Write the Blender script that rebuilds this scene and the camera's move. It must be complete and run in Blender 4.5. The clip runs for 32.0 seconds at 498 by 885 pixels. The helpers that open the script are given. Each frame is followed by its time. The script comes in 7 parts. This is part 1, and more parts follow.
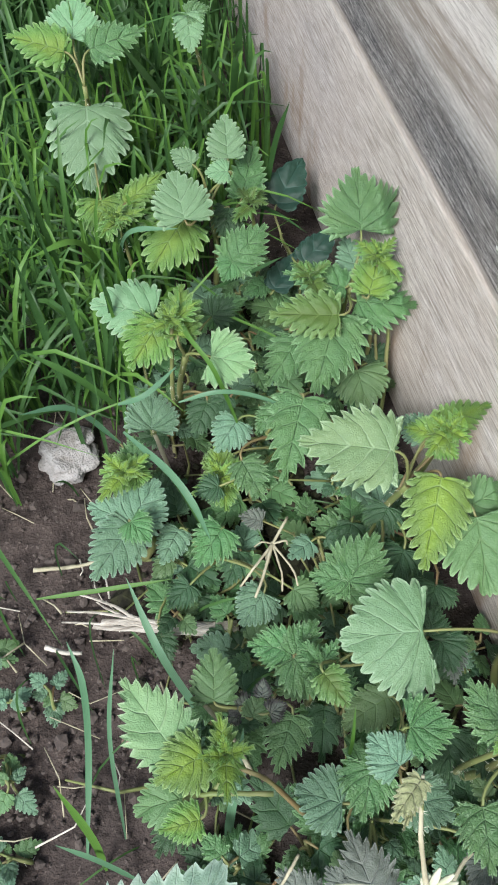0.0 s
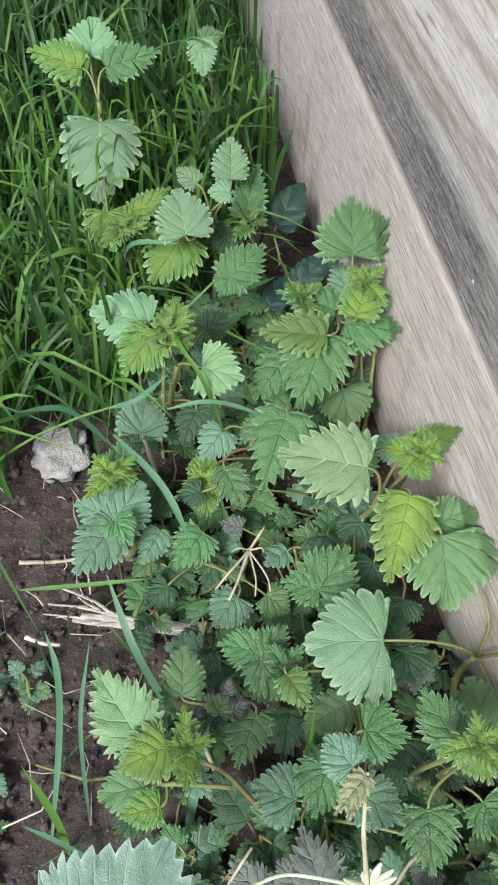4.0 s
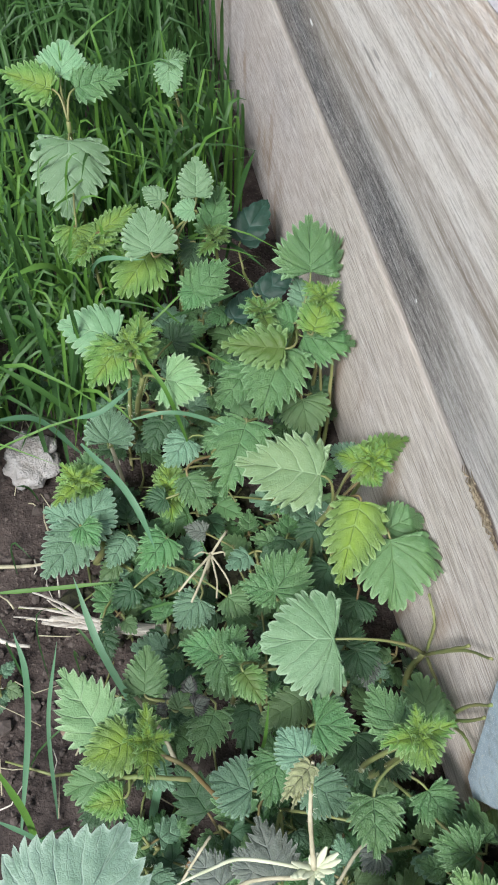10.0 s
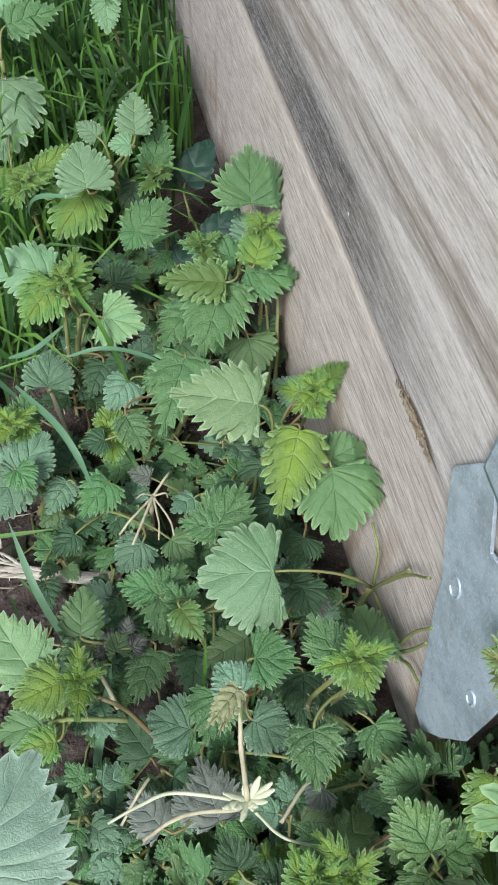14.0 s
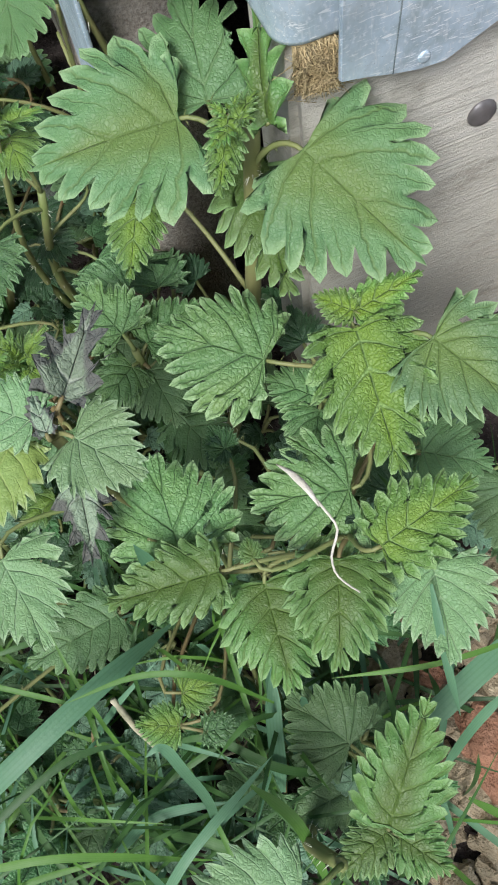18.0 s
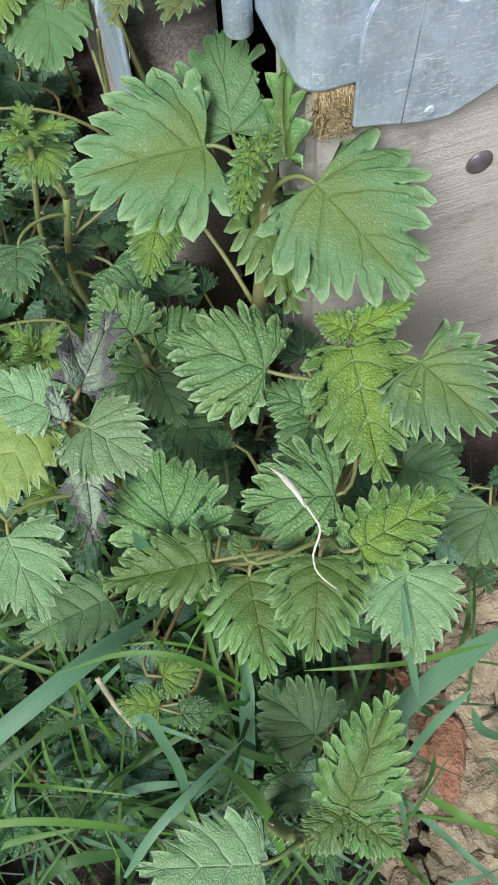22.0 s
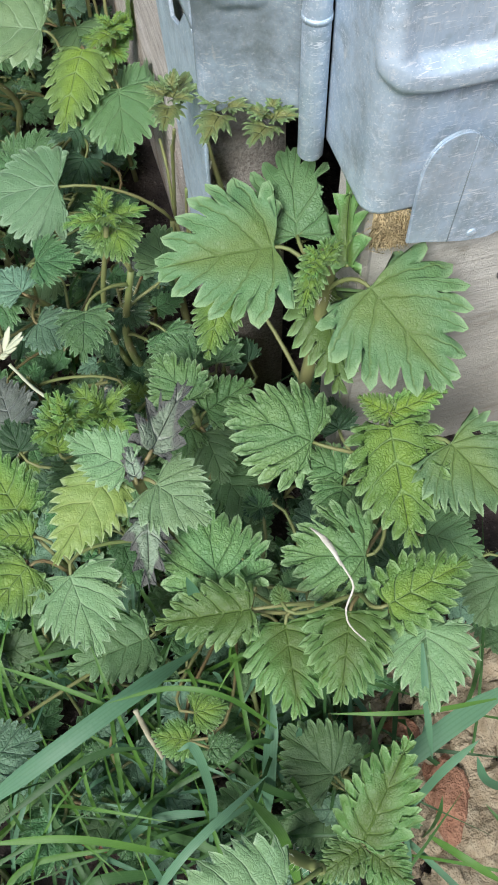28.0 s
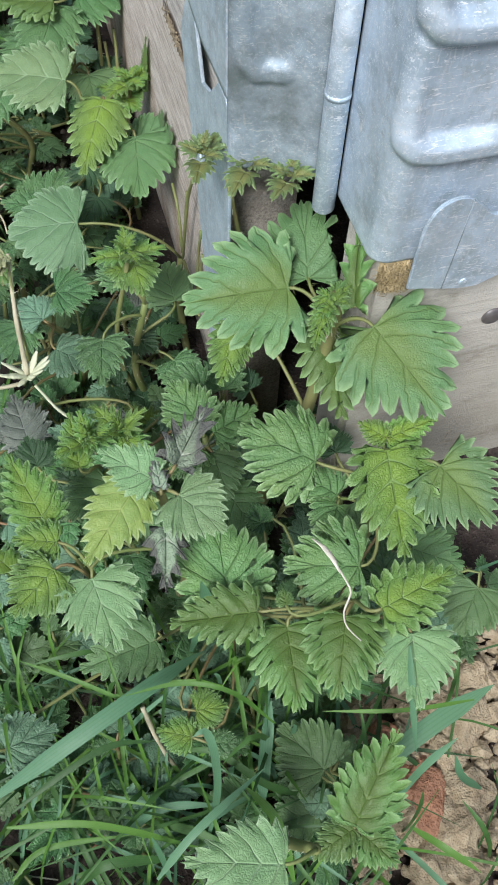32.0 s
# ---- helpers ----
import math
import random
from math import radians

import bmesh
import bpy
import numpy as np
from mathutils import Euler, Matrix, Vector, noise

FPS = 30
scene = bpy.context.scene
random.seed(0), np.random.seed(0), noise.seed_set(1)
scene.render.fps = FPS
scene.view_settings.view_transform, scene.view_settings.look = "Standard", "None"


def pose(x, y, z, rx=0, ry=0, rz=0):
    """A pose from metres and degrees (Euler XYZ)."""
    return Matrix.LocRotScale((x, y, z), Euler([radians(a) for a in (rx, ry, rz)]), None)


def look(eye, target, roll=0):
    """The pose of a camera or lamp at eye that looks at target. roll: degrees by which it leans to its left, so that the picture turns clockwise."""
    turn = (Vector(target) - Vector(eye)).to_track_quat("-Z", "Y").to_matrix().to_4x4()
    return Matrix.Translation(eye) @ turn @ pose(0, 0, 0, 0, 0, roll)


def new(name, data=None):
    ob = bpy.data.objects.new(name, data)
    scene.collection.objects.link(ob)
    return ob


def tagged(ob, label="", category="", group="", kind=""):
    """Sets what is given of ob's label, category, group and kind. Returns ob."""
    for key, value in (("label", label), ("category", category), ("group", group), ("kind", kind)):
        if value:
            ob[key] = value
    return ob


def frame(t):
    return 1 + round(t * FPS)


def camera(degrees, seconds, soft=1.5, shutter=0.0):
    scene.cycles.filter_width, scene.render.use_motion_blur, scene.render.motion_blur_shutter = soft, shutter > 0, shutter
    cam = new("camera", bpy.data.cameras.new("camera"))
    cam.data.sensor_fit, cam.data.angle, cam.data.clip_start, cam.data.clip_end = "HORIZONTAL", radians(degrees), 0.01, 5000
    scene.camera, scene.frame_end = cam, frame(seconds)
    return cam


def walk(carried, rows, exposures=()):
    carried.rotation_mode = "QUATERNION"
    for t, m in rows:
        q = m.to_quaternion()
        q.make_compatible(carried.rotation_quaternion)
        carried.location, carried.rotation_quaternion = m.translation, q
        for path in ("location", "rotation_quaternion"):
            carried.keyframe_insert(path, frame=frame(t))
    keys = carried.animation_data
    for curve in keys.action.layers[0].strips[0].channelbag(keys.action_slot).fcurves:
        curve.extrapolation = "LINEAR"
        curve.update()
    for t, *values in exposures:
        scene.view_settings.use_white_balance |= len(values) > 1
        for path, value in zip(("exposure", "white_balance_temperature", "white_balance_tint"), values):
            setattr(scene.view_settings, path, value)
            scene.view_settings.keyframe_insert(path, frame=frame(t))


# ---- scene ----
cam = camera(32.4, 32.0, soft=1.9)
PATH = [
    (0, (-0.12511, -0.00049, 0.37750), (-0.07955, 0.21309, 0.04238), -2.05),
    (0.5, (-0.13131, 0.00435, 0.39343), (-0.08231, 0.22281, 0.06196), -0.26),
    (1, (-0.13637, 0.00547, 0.39817), (-0.08351, 0.22800, 0.07002), 1.74),
    (1.5, (-0.12925, 0.00445, 0.39369), (-0.07840, 0.22734, 0.06545), 1.87),
    (2, (-0.13035, 0.00014, 0.38752), (-0.07544, 0.22195, 0.05922), 4.22),
    (2.5, (-0.12340, -0.00468, 0.39620), (-0.06560, 0.21558, 0.06735), 5.13),
    (3, (-0.12828, -0.00660, 0.39029), (-0.07187, 0.21416, 0.06153), 4.36),
    (3.5, (-0.12342, -0.01136, 0.38873), (-0.07277, 0.20730, 0.05764), 2.34),
    (5.5, (-0.11509, -0.01313, 0.39567), (-0.07324, 0.20643, 0.06394), 0.81),
    (6, (-0.11109, -0.01619, 0.39608), (-0.06681, 0.20287, 0.06433), 1.30),
    (6.5, (-0.11323, -0.01628, 0.39974), (-0.06803, 0.20194, 0.06757), 1.19),
    (7, (-0.10938, -0.01968, 0.39707), (-0.06335, 0.19948, 0.06563), 1.02),
    (7.5, (-0.10786, -0.01883, 0.40111), (-0.06072, 0.19901, 0.06896), 1.23),
    (8, (-0.11169, -0.02119, 0.40123), (-0.06380, 0.19840, 0.07035), 1.35),
    (8.5, (-0.11107, -0.02011, 0.40393), (-0.06057, 0.19771, 0.07227), 1.97),
    (9, (-0.11049, -0.02014, 0.40465), (-0.05897, 0.19758, 0.07307), 2.14),
    (9.5, (-0.11205, -0.02092, 0.40596), (-0.05887, 0.19726, 0.07495), 2.52),
    (10, (-0.11237, -0.02138, 0.40615), (-0.05753, 0.19700, 0.07554), 3.00),
    (10.5, (-0.11221, -0.01982, 0.40399), (-0.05720, 0.19761, 0.07278), 2.96),
    (11, (-0.11178, -0.02027, 0.40399), (-0.05581, 0.19796, 0.07347), 3.19),
    (11.5, (-0.11140, -0.02277, 0.40660), (-0.05457, 0.19517, 0.07603), 3.33),
    (12, (-0.11035, -0.02327, 0.40827), (-0.05018, 0.19398, 0.07784), 4.01),
    (12.5, (-0.10787, -0.02520, 0.40818), (-0.04619, 0.19198, 0.07798), 4.32),
    (13, (-0.10174, -0.02764, 0.40102), (-0.04006, 0.19043, 0.07141), 4.08),
    (13.5, (-0.09845, -0.03142, 0.39453), (-0.03688, 0.18532, 0.06402), 3.70),
    (15.5, (-0.04762, -0.08580, 0.33240), (-0.00355, 0.10952, -0.01388), -5.44),
    (16, (-0.02372, -0.11116, 0.32458), (0.01791, 0.07854, -0.02510), -8.99),
    (16.5, (-0.01443, -0.12573, 0.31215), (0.02574, 0.05930, -0.04020), -11.14),
    (17, (-0.01513, -0.13112, 0.29636), (0.02533, 0.04509, -0.06045), -11.64),
    (17.5, (-0.01487, -0.14008, 0.28768), (0.02589, 0.03693, -0.06870), -11.85),
    (18, (-0.01669, -0.14709, 0.27943), (0.01239, 0.02212, -0.08185), -13.26),
    (18.5, (-0.01063, -0.14660, 0.29182), (-0.00010, 0.03001, -0.06692), -15.51),
    (19, (-0.01433, -0.15278, 0.30026), (-0.02217, 0.03107, -0.05490), -18.78),
    (19.5, (-0.01848, -0.14590, 0.29616), (-0.00917, 0.03438, -0.06079), -14.26),
    (20, (-0.02461, -0.14745, 0.30762), (-0.00700, 0.02998, -0.05045), -11.66),
    (20.5, (-0.02094, -0.14870, 0.29966), (0.00643, 0.02647, -0.05890), -8.74),
    (21, (-0.01680, -0.14897, 0.29406), (0.01516, 0.02342, -0.06547), -7.49),
    (21.5, (-0.01724, -0.15761, 0.28861), (0.01968, 0.01499, -0.07034), -7.33),
    (22, (-0.02134, -0.15587, 0.29341), (0.01628, 0.01698, -0.06534), -6.60),
    (22.5, (-0.02514, -0.15556, 0.29923), (0.01461, 0.01915, -0.05839), -5.79),
    (23, (-0.02769, -0.15425, 0.30708), (0.01384, 0.02273, -0.04922), -4.82),
    (23.5, (-0.02744, -0.15690, 0.30974), (0.01329, 0.02252, -0.04544), -4.95),
    (24, (-0.02592, -0.15890, 0.30878), (0.01454, 0.02164, -0.04586), -4.98),
    (24.5, (-0.02668, -0.15874, 0.30814), (0.01260, 0.02271, -0.04616), -4.90),
    (25, (-0.02753, -0.15678, 0.30800), (0.01221, 0.02419, -0.04650), -4.39),
    (25.5, (-0.02896, -0.15788, 0.30833), (0.01046, 0.02462, -0.04542), -4.06),
    (27.5, (-0.03324, -0.15852, 0.31386), (0.01039, 0.03094, -0.03571), -2.60),
    (28, (-0.03514, -0.15976, 0.31935), (0.00906, 0.03045, -0.02974), -2.52),
    (28.5, (-0.04147, -0.15875, 0.32489), (0.00823, 0.03208, -0.02313), -0.61),
    (29, (-0.04234, -0.15876, 0.32801), (0.00930, 0.03238, -0.01955), 0.10),
    (29.5, (-0.04111, -0.16183, 0.33023), (0.01032, 0.03036, -0.01679), -0.31),
    (30, (-0.04370, -0.16414, 0.32800), (0.00869, 0.02887, -0.01841), -0.59),
    (30.5, (-0.04820, -0.16424, 0.33041), (0.00616, 0.02946, -0.01532), 0.24),
    (31, (-0.05119, -0.16812, 0.33884), (0.00811, 0.02495, -0.00642), 1.94),
    (31.5, (-0.05411, -0.17286, 0.34411), (0.00827, 0.02418, 0.00164), 2.82),
    (32, (-0.05216, -0.17209, 0.34027), (0.01103, 0.02621, -0.00132), 2.92),
]
walk(cam, [(t, look(eye, target, roll)) for t, eye, target, roll in PATH], ((0.0, 0.87), (2.0, 0.87), (6.0, 0.83), (12.0, 0.74), (13.5, 0.69), (16.0, 0.74), (17.5, 0.57), (32.0, 0.56)))

# ---- light: a bright, lightly clouded sky ----
sky_world = bpy.data.worlds.new("overcast_sky")
scene.world = sky_world
sky_world.use_nodes = True
wn, wl = sky_world.node_tree.nodes, sky_world.node_tree.links
sky_tex = wn.new("ShaderNodeTexSky")
sky_tex.sky_type = "NISHITA"
sky_tex.sun_disc = False
sky_tex.sun_elevation, sky_tex.sun_rotation = radians(52), radians(215)
sky_tex.air_density, sky_tex.dust_density = 1.0, 3.0
wl.new(sky_tex.outputs[0], wn["Background"].inputs[0])
wn["Background"].inputs[1].default_value = 0.09
sun = new("sun", bpy.data.lights.new("sun", "SUN"))
sun.data.energy, sun.data.angle, sun.data.color = 3.15, radians(20), (0.955, 0.985, 1.03)
sun.matrix_world = look((-0.52, -0.66, 0.95), (0, 0, 0))


# ---- materials ----
class Mat:
    """A node material with short helpers."""

    def __init__(self, name):
        self.m = bpy.data.materials.new(name)
        self.m.use_nodes = True
        self.t = self.m.node_tree
        self.p = self.t.nodes["Principled BSDF"]
        self.out = self.t.nodes["Material Output"]
        self.co = self.n("TexCoord").outputs["Object"]

    def n(self, kind, **values):
        node = self.t.nodes.new("ShaderNode" + kind)
        for key, v in values.items():
            node.inputs[key.replace("_", " ")].default_value = v
        return node

    def link(self, a, b):
        self.t.links.new(a, b)

    def coords(self, scale):
        mp = self.n("Mapping")
        mp.inputs["Scale"].default_value = scale
        self.link(self.co, mp.inputs["Vector"])
        return mp.outputs[0]

    def noise(self, scale, detail=4.0, stretch=(1, 1, 1), rough=0.55):
        nd = self.n("TexNoise", Scale=scale, Detail=detail, Roughness=rough)
        self.link(self.coords(stretch), nd.inputs["Vector"])
        return nd.outputs["Fac"]

    def cells(self, scale, feature="DISTANCE_TO_EDGE", stretch=(1, 1, 1)):
        nd = self.n("TexVoronoi", Scale=scale)
        nd.feature = feature
        self.link(self.coords(stretch), nd.inputs["Vector"])
        return nd.outputs["Distance"]

    def ramp(self, fac, stops):
        nd = self.n("ValToRGB")
        els = nd.color_ramp.elements
        els[0].position, els[1].position = stops[0][0], stops[-1][0]
        els[0].color, els[1].color = (*stops[0][1], 1.0), (*stops[-1][1], 1.0)
        for pos, col in stops[1:-1]:
            els.new(pos).color = (*col, 1.0)
        self.link(fac, nd.inputs[0])
        return nd.outputs[0]

    def mix(self, fac, a, b, blend="MIX"):
        nd = self.n("MixRGB")
        nd.blend_type = blend
        for k, v in enumerate((fac, a, b)):
            if isinstance(v, (float, int)):
                nd.inputs[k].default_value = v if k == 0 else (v, v, v, 1)
            elif isinstance(v, tuple):
                nd.inputs[k].default_value = (*v, 1.0)
            else:
                self.link(v, nd.inputs[k])
        return nd.outputs[0]

    def math(self, op, a, b=0.0):
        nd = self.n("Math")
        nd.operation = op
        for k, v in enumerate((a, b)):
            if isinstance(v, (float, int)):
                nd.inputs[k].default_value = v
            else:
                self.link(v, nd.inputs[k])
        return nd.outputs[0]

    def bump(self, height, strength=0.4, distance=0.001, under=None):
        nd = self.n("Bump", Strength=strength, Distance=distance)
        self.link(height, nd.inputs["Height"])
        if under is not None:
            self.link(under, nd.inputs["Normal"])
        return nd.outputs[0]

    def done(self, colour, rough=0.6, normal=None, metal=0.0, spec=0.5):
        if isinstance(colour, tuple):
            self.p.inputs["Base Color"].default_value = (*colour, 1.0)
        else:
            self.link(colour, self.p.inputs["Base Color"])
        if isinstance(rough, float):
            self.p.inputs["Roughness"].default_value = rough
        else:
            self.link(rough, self.p.inputs["Roughness"])
        self.p.inputs["Metallic"].default_value = metal
        self.p.inputs["Specular IOR Level"].default_value = spec
        if normal is not None:
            self.link(normal, self.p.inputs["Normal"])
        return self.m


def leaf_material(name, base, vein, blotch, rough=0.48, glow=0.17, cell=1050.0, relief=1.0, edge=None, tip=None, spec=0.55, rib=None):
    """A nettle leaf: quilted between its veins, thin paler vein lines, blotches, pale rim, and light that comes through.
    The lamina attribute runs (vein number, midrib to margin, seed)."""
    m = Mat(name)
    rnd = m.n("ObjectInfo").outputs["Random"]
    attr = m.n("Attribute")
    attr.attribute_name = "lamina"
    sep = m.n("SeparateXYZ")
    m.link(attr.outputs["Vector"], sep.inputs[0])
    row, run = sep.outputs["X"], sep.outputs["Y"]
    def near(value, width):
        away = m.math("ABSOLUTE", m.math("SUBTRACT", m.math("FRACT", m.math("ADD", value, 0.5)), 0.5))
        return away, m.ramp(away, [(0.0, (1, 1, 1)), (width, (0, 0, 0))])

    wander = m.math("MULTIPLY", m.math("SUBTRACT", m.noise(230.0, 2.0), 0.5), 0.45)
    row = m.math("ADD", row, wander)
    gap, _ = near(m.math("MULTIPLY", row, 0.5), 0.05)
    fade = m.math("ADD", run, 0.22)
    main = m.ramp(m.math("MULTIPLY", gap, fade), [(0.009, (1, 1, 1)), (0.03, (0, 0, 0))])
    twig = m.ramp(m.math("MULTIPLY", near(row, 0.07)[0], fade), [(0.008, (1, 1, 1)), (0.04, (0, 0, 0))])
    small = m.math("MULTIPLY", twig, m.ramp(run, [(0.35, (0, 0, 0)), (0.7, (0.8, 0.8, 0.8))]))
    line = m.math("MAXIMUM", m.math("MAXIMUM", main, small), m.ramp(run, [(0.0, (1, 1, 1)), (0.035, (0, 0, 0))]))
    warp = m.n("TexNoise", Scale=420.0, Detail=2.0)
    m.link(m.co, warp.inputs["Vector"])
    bent = m.n("MixRGB")
    bent.blend_type = "LINEAR_LIGHT"
    bent.inputs[0].default_value = 0.0011
    m.link(m.coords((1, 1, 0.4)), bent.inputs[1])
    m.link(warp.outputs["Color"], bent.inputs[2])
    cellular = m.n("TexVoronoi", Scale=cell)
    cellular.feature = "DISTANCE_TO_EDGE"
    m.link(bent.outputs[0], cellular.inputs["Vector"])
    net = m.math("MINIMUM", cellular.outputs["Distance"], 0.4)
    coarse = m.noise(300.0, 3.0)
    fine = m.noise(1900.0, 3.0)
    patch = m.noise(60.0, 4.0)
    col = m.mix(m.ramp(patch, [(0.38, (0, 0, 0)), (0.66, (1, 1, 1))]), base, blotch)
    hue = m.n("HueSaturation")
    m.link(m.math("ADD", 0.487, m.math("MULTIPLY", rnd, 0.026)), hue.inputs["Hue"])
    m.link(m.math("ADD", 0.82, m.math("MULTIPLY", rnd, 0.4)), hue.inputs["Value"])
    m.link(col, hue.inputs["Color"])
    col = hue.outputs[0]
    if tip is not None:
        col = m.mix(m.ramp(m.math("ADD", run, m.math("MULTIPLY", m.math("SUBTRACT", patch, 0.5), 1.6)), [(0.15, (1, 1, 1)), (0.75, (0, 0, 0))]), col, tip)
    col = m.mix(m.math("MULTIPLY", m.ramp(coarse, [(0.4, (0, 0, 0)), (0.68, (1, 1, 1))]), 0.35), col, m.mix(1.0, col, (0.66, 0.74, 0.62), "MULTIPLY"))
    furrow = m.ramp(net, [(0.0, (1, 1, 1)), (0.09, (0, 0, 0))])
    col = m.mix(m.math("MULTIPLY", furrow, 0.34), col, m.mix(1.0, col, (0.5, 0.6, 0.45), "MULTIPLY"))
    col = m.mix(m.math("MULTIPLY", line, 0.42 if rib is None else 0.55), col, rib or vein)
    col = m.mix(m.math("MULTIPLY", m.ramp(run, [(0.9, (0, 0, 0)), (1.0, (1, 1, 1))]), 0.75), col, vein)
    hairs = m.cells(800.0, "F1")
    col = m.mix(m.math("MULTIPLY", m.ramp(hairs, [(0.05, (1, 1, 1)), (0.1, (0, 0, 0))]), 0.4), col, vein)
    col = m.mix(m.math("MULTIPLY", m.ramp(fine, [(0.62, (0, 0, 0)), (0.75, (1, 1, 1))]), 0.16), col, vein)
    if edge is not None:
        col = m.mix(m.ramp(m.math("ADD", run, m.math("MULTIPLY", m.math("SUBTRACT", patch, 0.5), 2.2)), [(0.42, (0, 0, 0)), (0.62, (1, 1, 1))]), col, edge)
    bulge = m.math("MULTIPLY", m.math("POWER", m.math("MULTIPLY", gap, 2.0), 0.5), 0.25)
    quilt = m.math("MULTIPLY", m.math("MULTIPLY", net, m.math("SUBTRACT", 0.85, net)), 0.75)
    height = m.math("ADD", m.math("ADD", quilt, bulge), m.math("ADD", m.math("MULTIPLY", fine, 0.12), m.math("MULTIPLY", coarse, 0.75)))
    height = m.math("SUBTRACT", height, m.math("MULTIPLY", line, 0.3))
    bump = m.bump(height, 0.9, 0.0011 * relief)
    m.done(col, m.math("ADD", rough - 0.11, m.math("MULTIPLY", fine, 0.25)), bump, spec=spec)
    m.p.inputs["Sheen Weight"].default_value = 0.04
    tr = m.n("BsdfTranslucent")
    m.link(m.mix(0.35, col, (0.45, 0.6, 0.05)), tr.inputs["Color"])
    mx = m.n("MixShader")
    mx.inputs[0].default_value = glow
    m.link(m.p.outputs[0], mx.inputs[1])
    m.link(tr.outputs[0], mx.inputs[2])
    m.link(mx.outputs[0], m.out.inputs["Surface"])
    return m.m


LEAF = {
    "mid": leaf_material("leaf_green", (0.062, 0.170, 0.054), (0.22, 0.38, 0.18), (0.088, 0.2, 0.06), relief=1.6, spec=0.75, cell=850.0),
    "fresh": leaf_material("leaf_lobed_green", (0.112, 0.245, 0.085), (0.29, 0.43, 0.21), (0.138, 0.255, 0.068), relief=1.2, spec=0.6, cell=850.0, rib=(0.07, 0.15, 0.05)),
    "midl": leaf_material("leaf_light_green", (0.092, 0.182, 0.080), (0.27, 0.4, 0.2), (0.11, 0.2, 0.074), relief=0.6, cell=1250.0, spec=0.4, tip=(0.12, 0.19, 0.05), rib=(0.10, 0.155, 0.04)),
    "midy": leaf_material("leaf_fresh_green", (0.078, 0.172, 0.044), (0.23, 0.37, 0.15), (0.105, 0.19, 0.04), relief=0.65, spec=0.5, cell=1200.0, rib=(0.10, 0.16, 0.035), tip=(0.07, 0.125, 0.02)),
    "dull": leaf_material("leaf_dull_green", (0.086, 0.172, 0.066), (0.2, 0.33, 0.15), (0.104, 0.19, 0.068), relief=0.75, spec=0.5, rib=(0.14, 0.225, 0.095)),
    # shaded copy of the leaf green; gloom under the canopy put into colour
    "dark": leaf_material("leaf_shaded_green", (0.021, 0.068, 0.024), (0.06, 0.135, 0.052), (0.028, 0.08, 0.028), glow=0.1),
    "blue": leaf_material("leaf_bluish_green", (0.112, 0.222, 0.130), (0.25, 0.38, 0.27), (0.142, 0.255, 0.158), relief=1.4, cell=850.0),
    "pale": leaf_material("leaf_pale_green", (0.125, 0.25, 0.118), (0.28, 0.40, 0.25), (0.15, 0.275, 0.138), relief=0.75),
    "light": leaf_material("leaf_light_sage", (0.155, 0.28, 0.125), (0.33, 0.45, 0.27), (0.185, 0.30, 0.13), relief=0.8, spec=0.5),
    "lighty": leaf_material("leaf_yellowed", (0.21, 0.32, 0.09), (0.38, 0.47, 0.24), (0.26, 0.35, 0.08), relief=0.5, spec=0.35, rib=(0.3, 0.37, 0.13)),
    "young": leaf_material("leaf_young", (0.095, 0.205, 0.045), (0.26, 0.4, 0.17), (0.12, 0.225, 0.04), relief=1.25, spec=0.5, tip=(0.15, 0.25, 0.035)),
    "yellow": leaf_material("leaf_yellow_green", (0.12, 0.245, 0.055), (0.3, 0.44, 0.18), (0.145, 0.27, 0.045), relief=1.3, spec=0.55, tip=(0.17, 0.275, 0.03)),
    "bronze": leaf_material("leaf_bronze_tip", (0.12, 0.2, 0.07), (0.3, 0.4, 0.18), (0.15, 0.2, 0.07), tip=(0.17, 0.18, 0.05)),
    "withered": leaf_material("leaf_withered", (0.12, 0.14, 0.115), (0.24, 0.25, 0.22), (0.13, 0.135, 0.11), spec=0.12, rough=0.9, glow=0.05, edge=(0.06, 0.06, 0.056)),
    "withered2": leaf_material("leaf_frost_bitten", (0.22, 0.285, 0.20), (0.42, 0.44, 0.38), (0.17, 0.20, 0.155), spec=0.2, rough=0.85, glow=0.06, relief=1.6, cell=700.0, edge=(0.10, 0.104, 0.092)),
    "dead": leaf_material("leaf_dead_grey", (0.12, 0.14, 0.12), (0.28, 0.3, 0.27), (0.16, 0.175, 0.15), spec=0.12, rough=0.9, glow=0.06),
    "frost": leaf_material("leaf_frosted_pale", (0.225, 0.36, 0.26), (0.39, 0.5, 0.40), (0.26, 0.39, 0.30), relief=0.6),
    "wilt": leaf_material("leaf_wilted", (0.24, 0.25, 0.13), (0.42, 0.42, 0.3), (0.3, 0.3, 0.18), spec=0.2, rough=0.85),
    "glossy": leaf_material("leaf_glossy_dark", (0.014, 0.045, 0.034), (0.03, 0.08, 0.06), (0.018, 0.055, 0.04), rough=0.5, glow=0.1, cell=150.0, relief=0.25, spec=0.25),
}


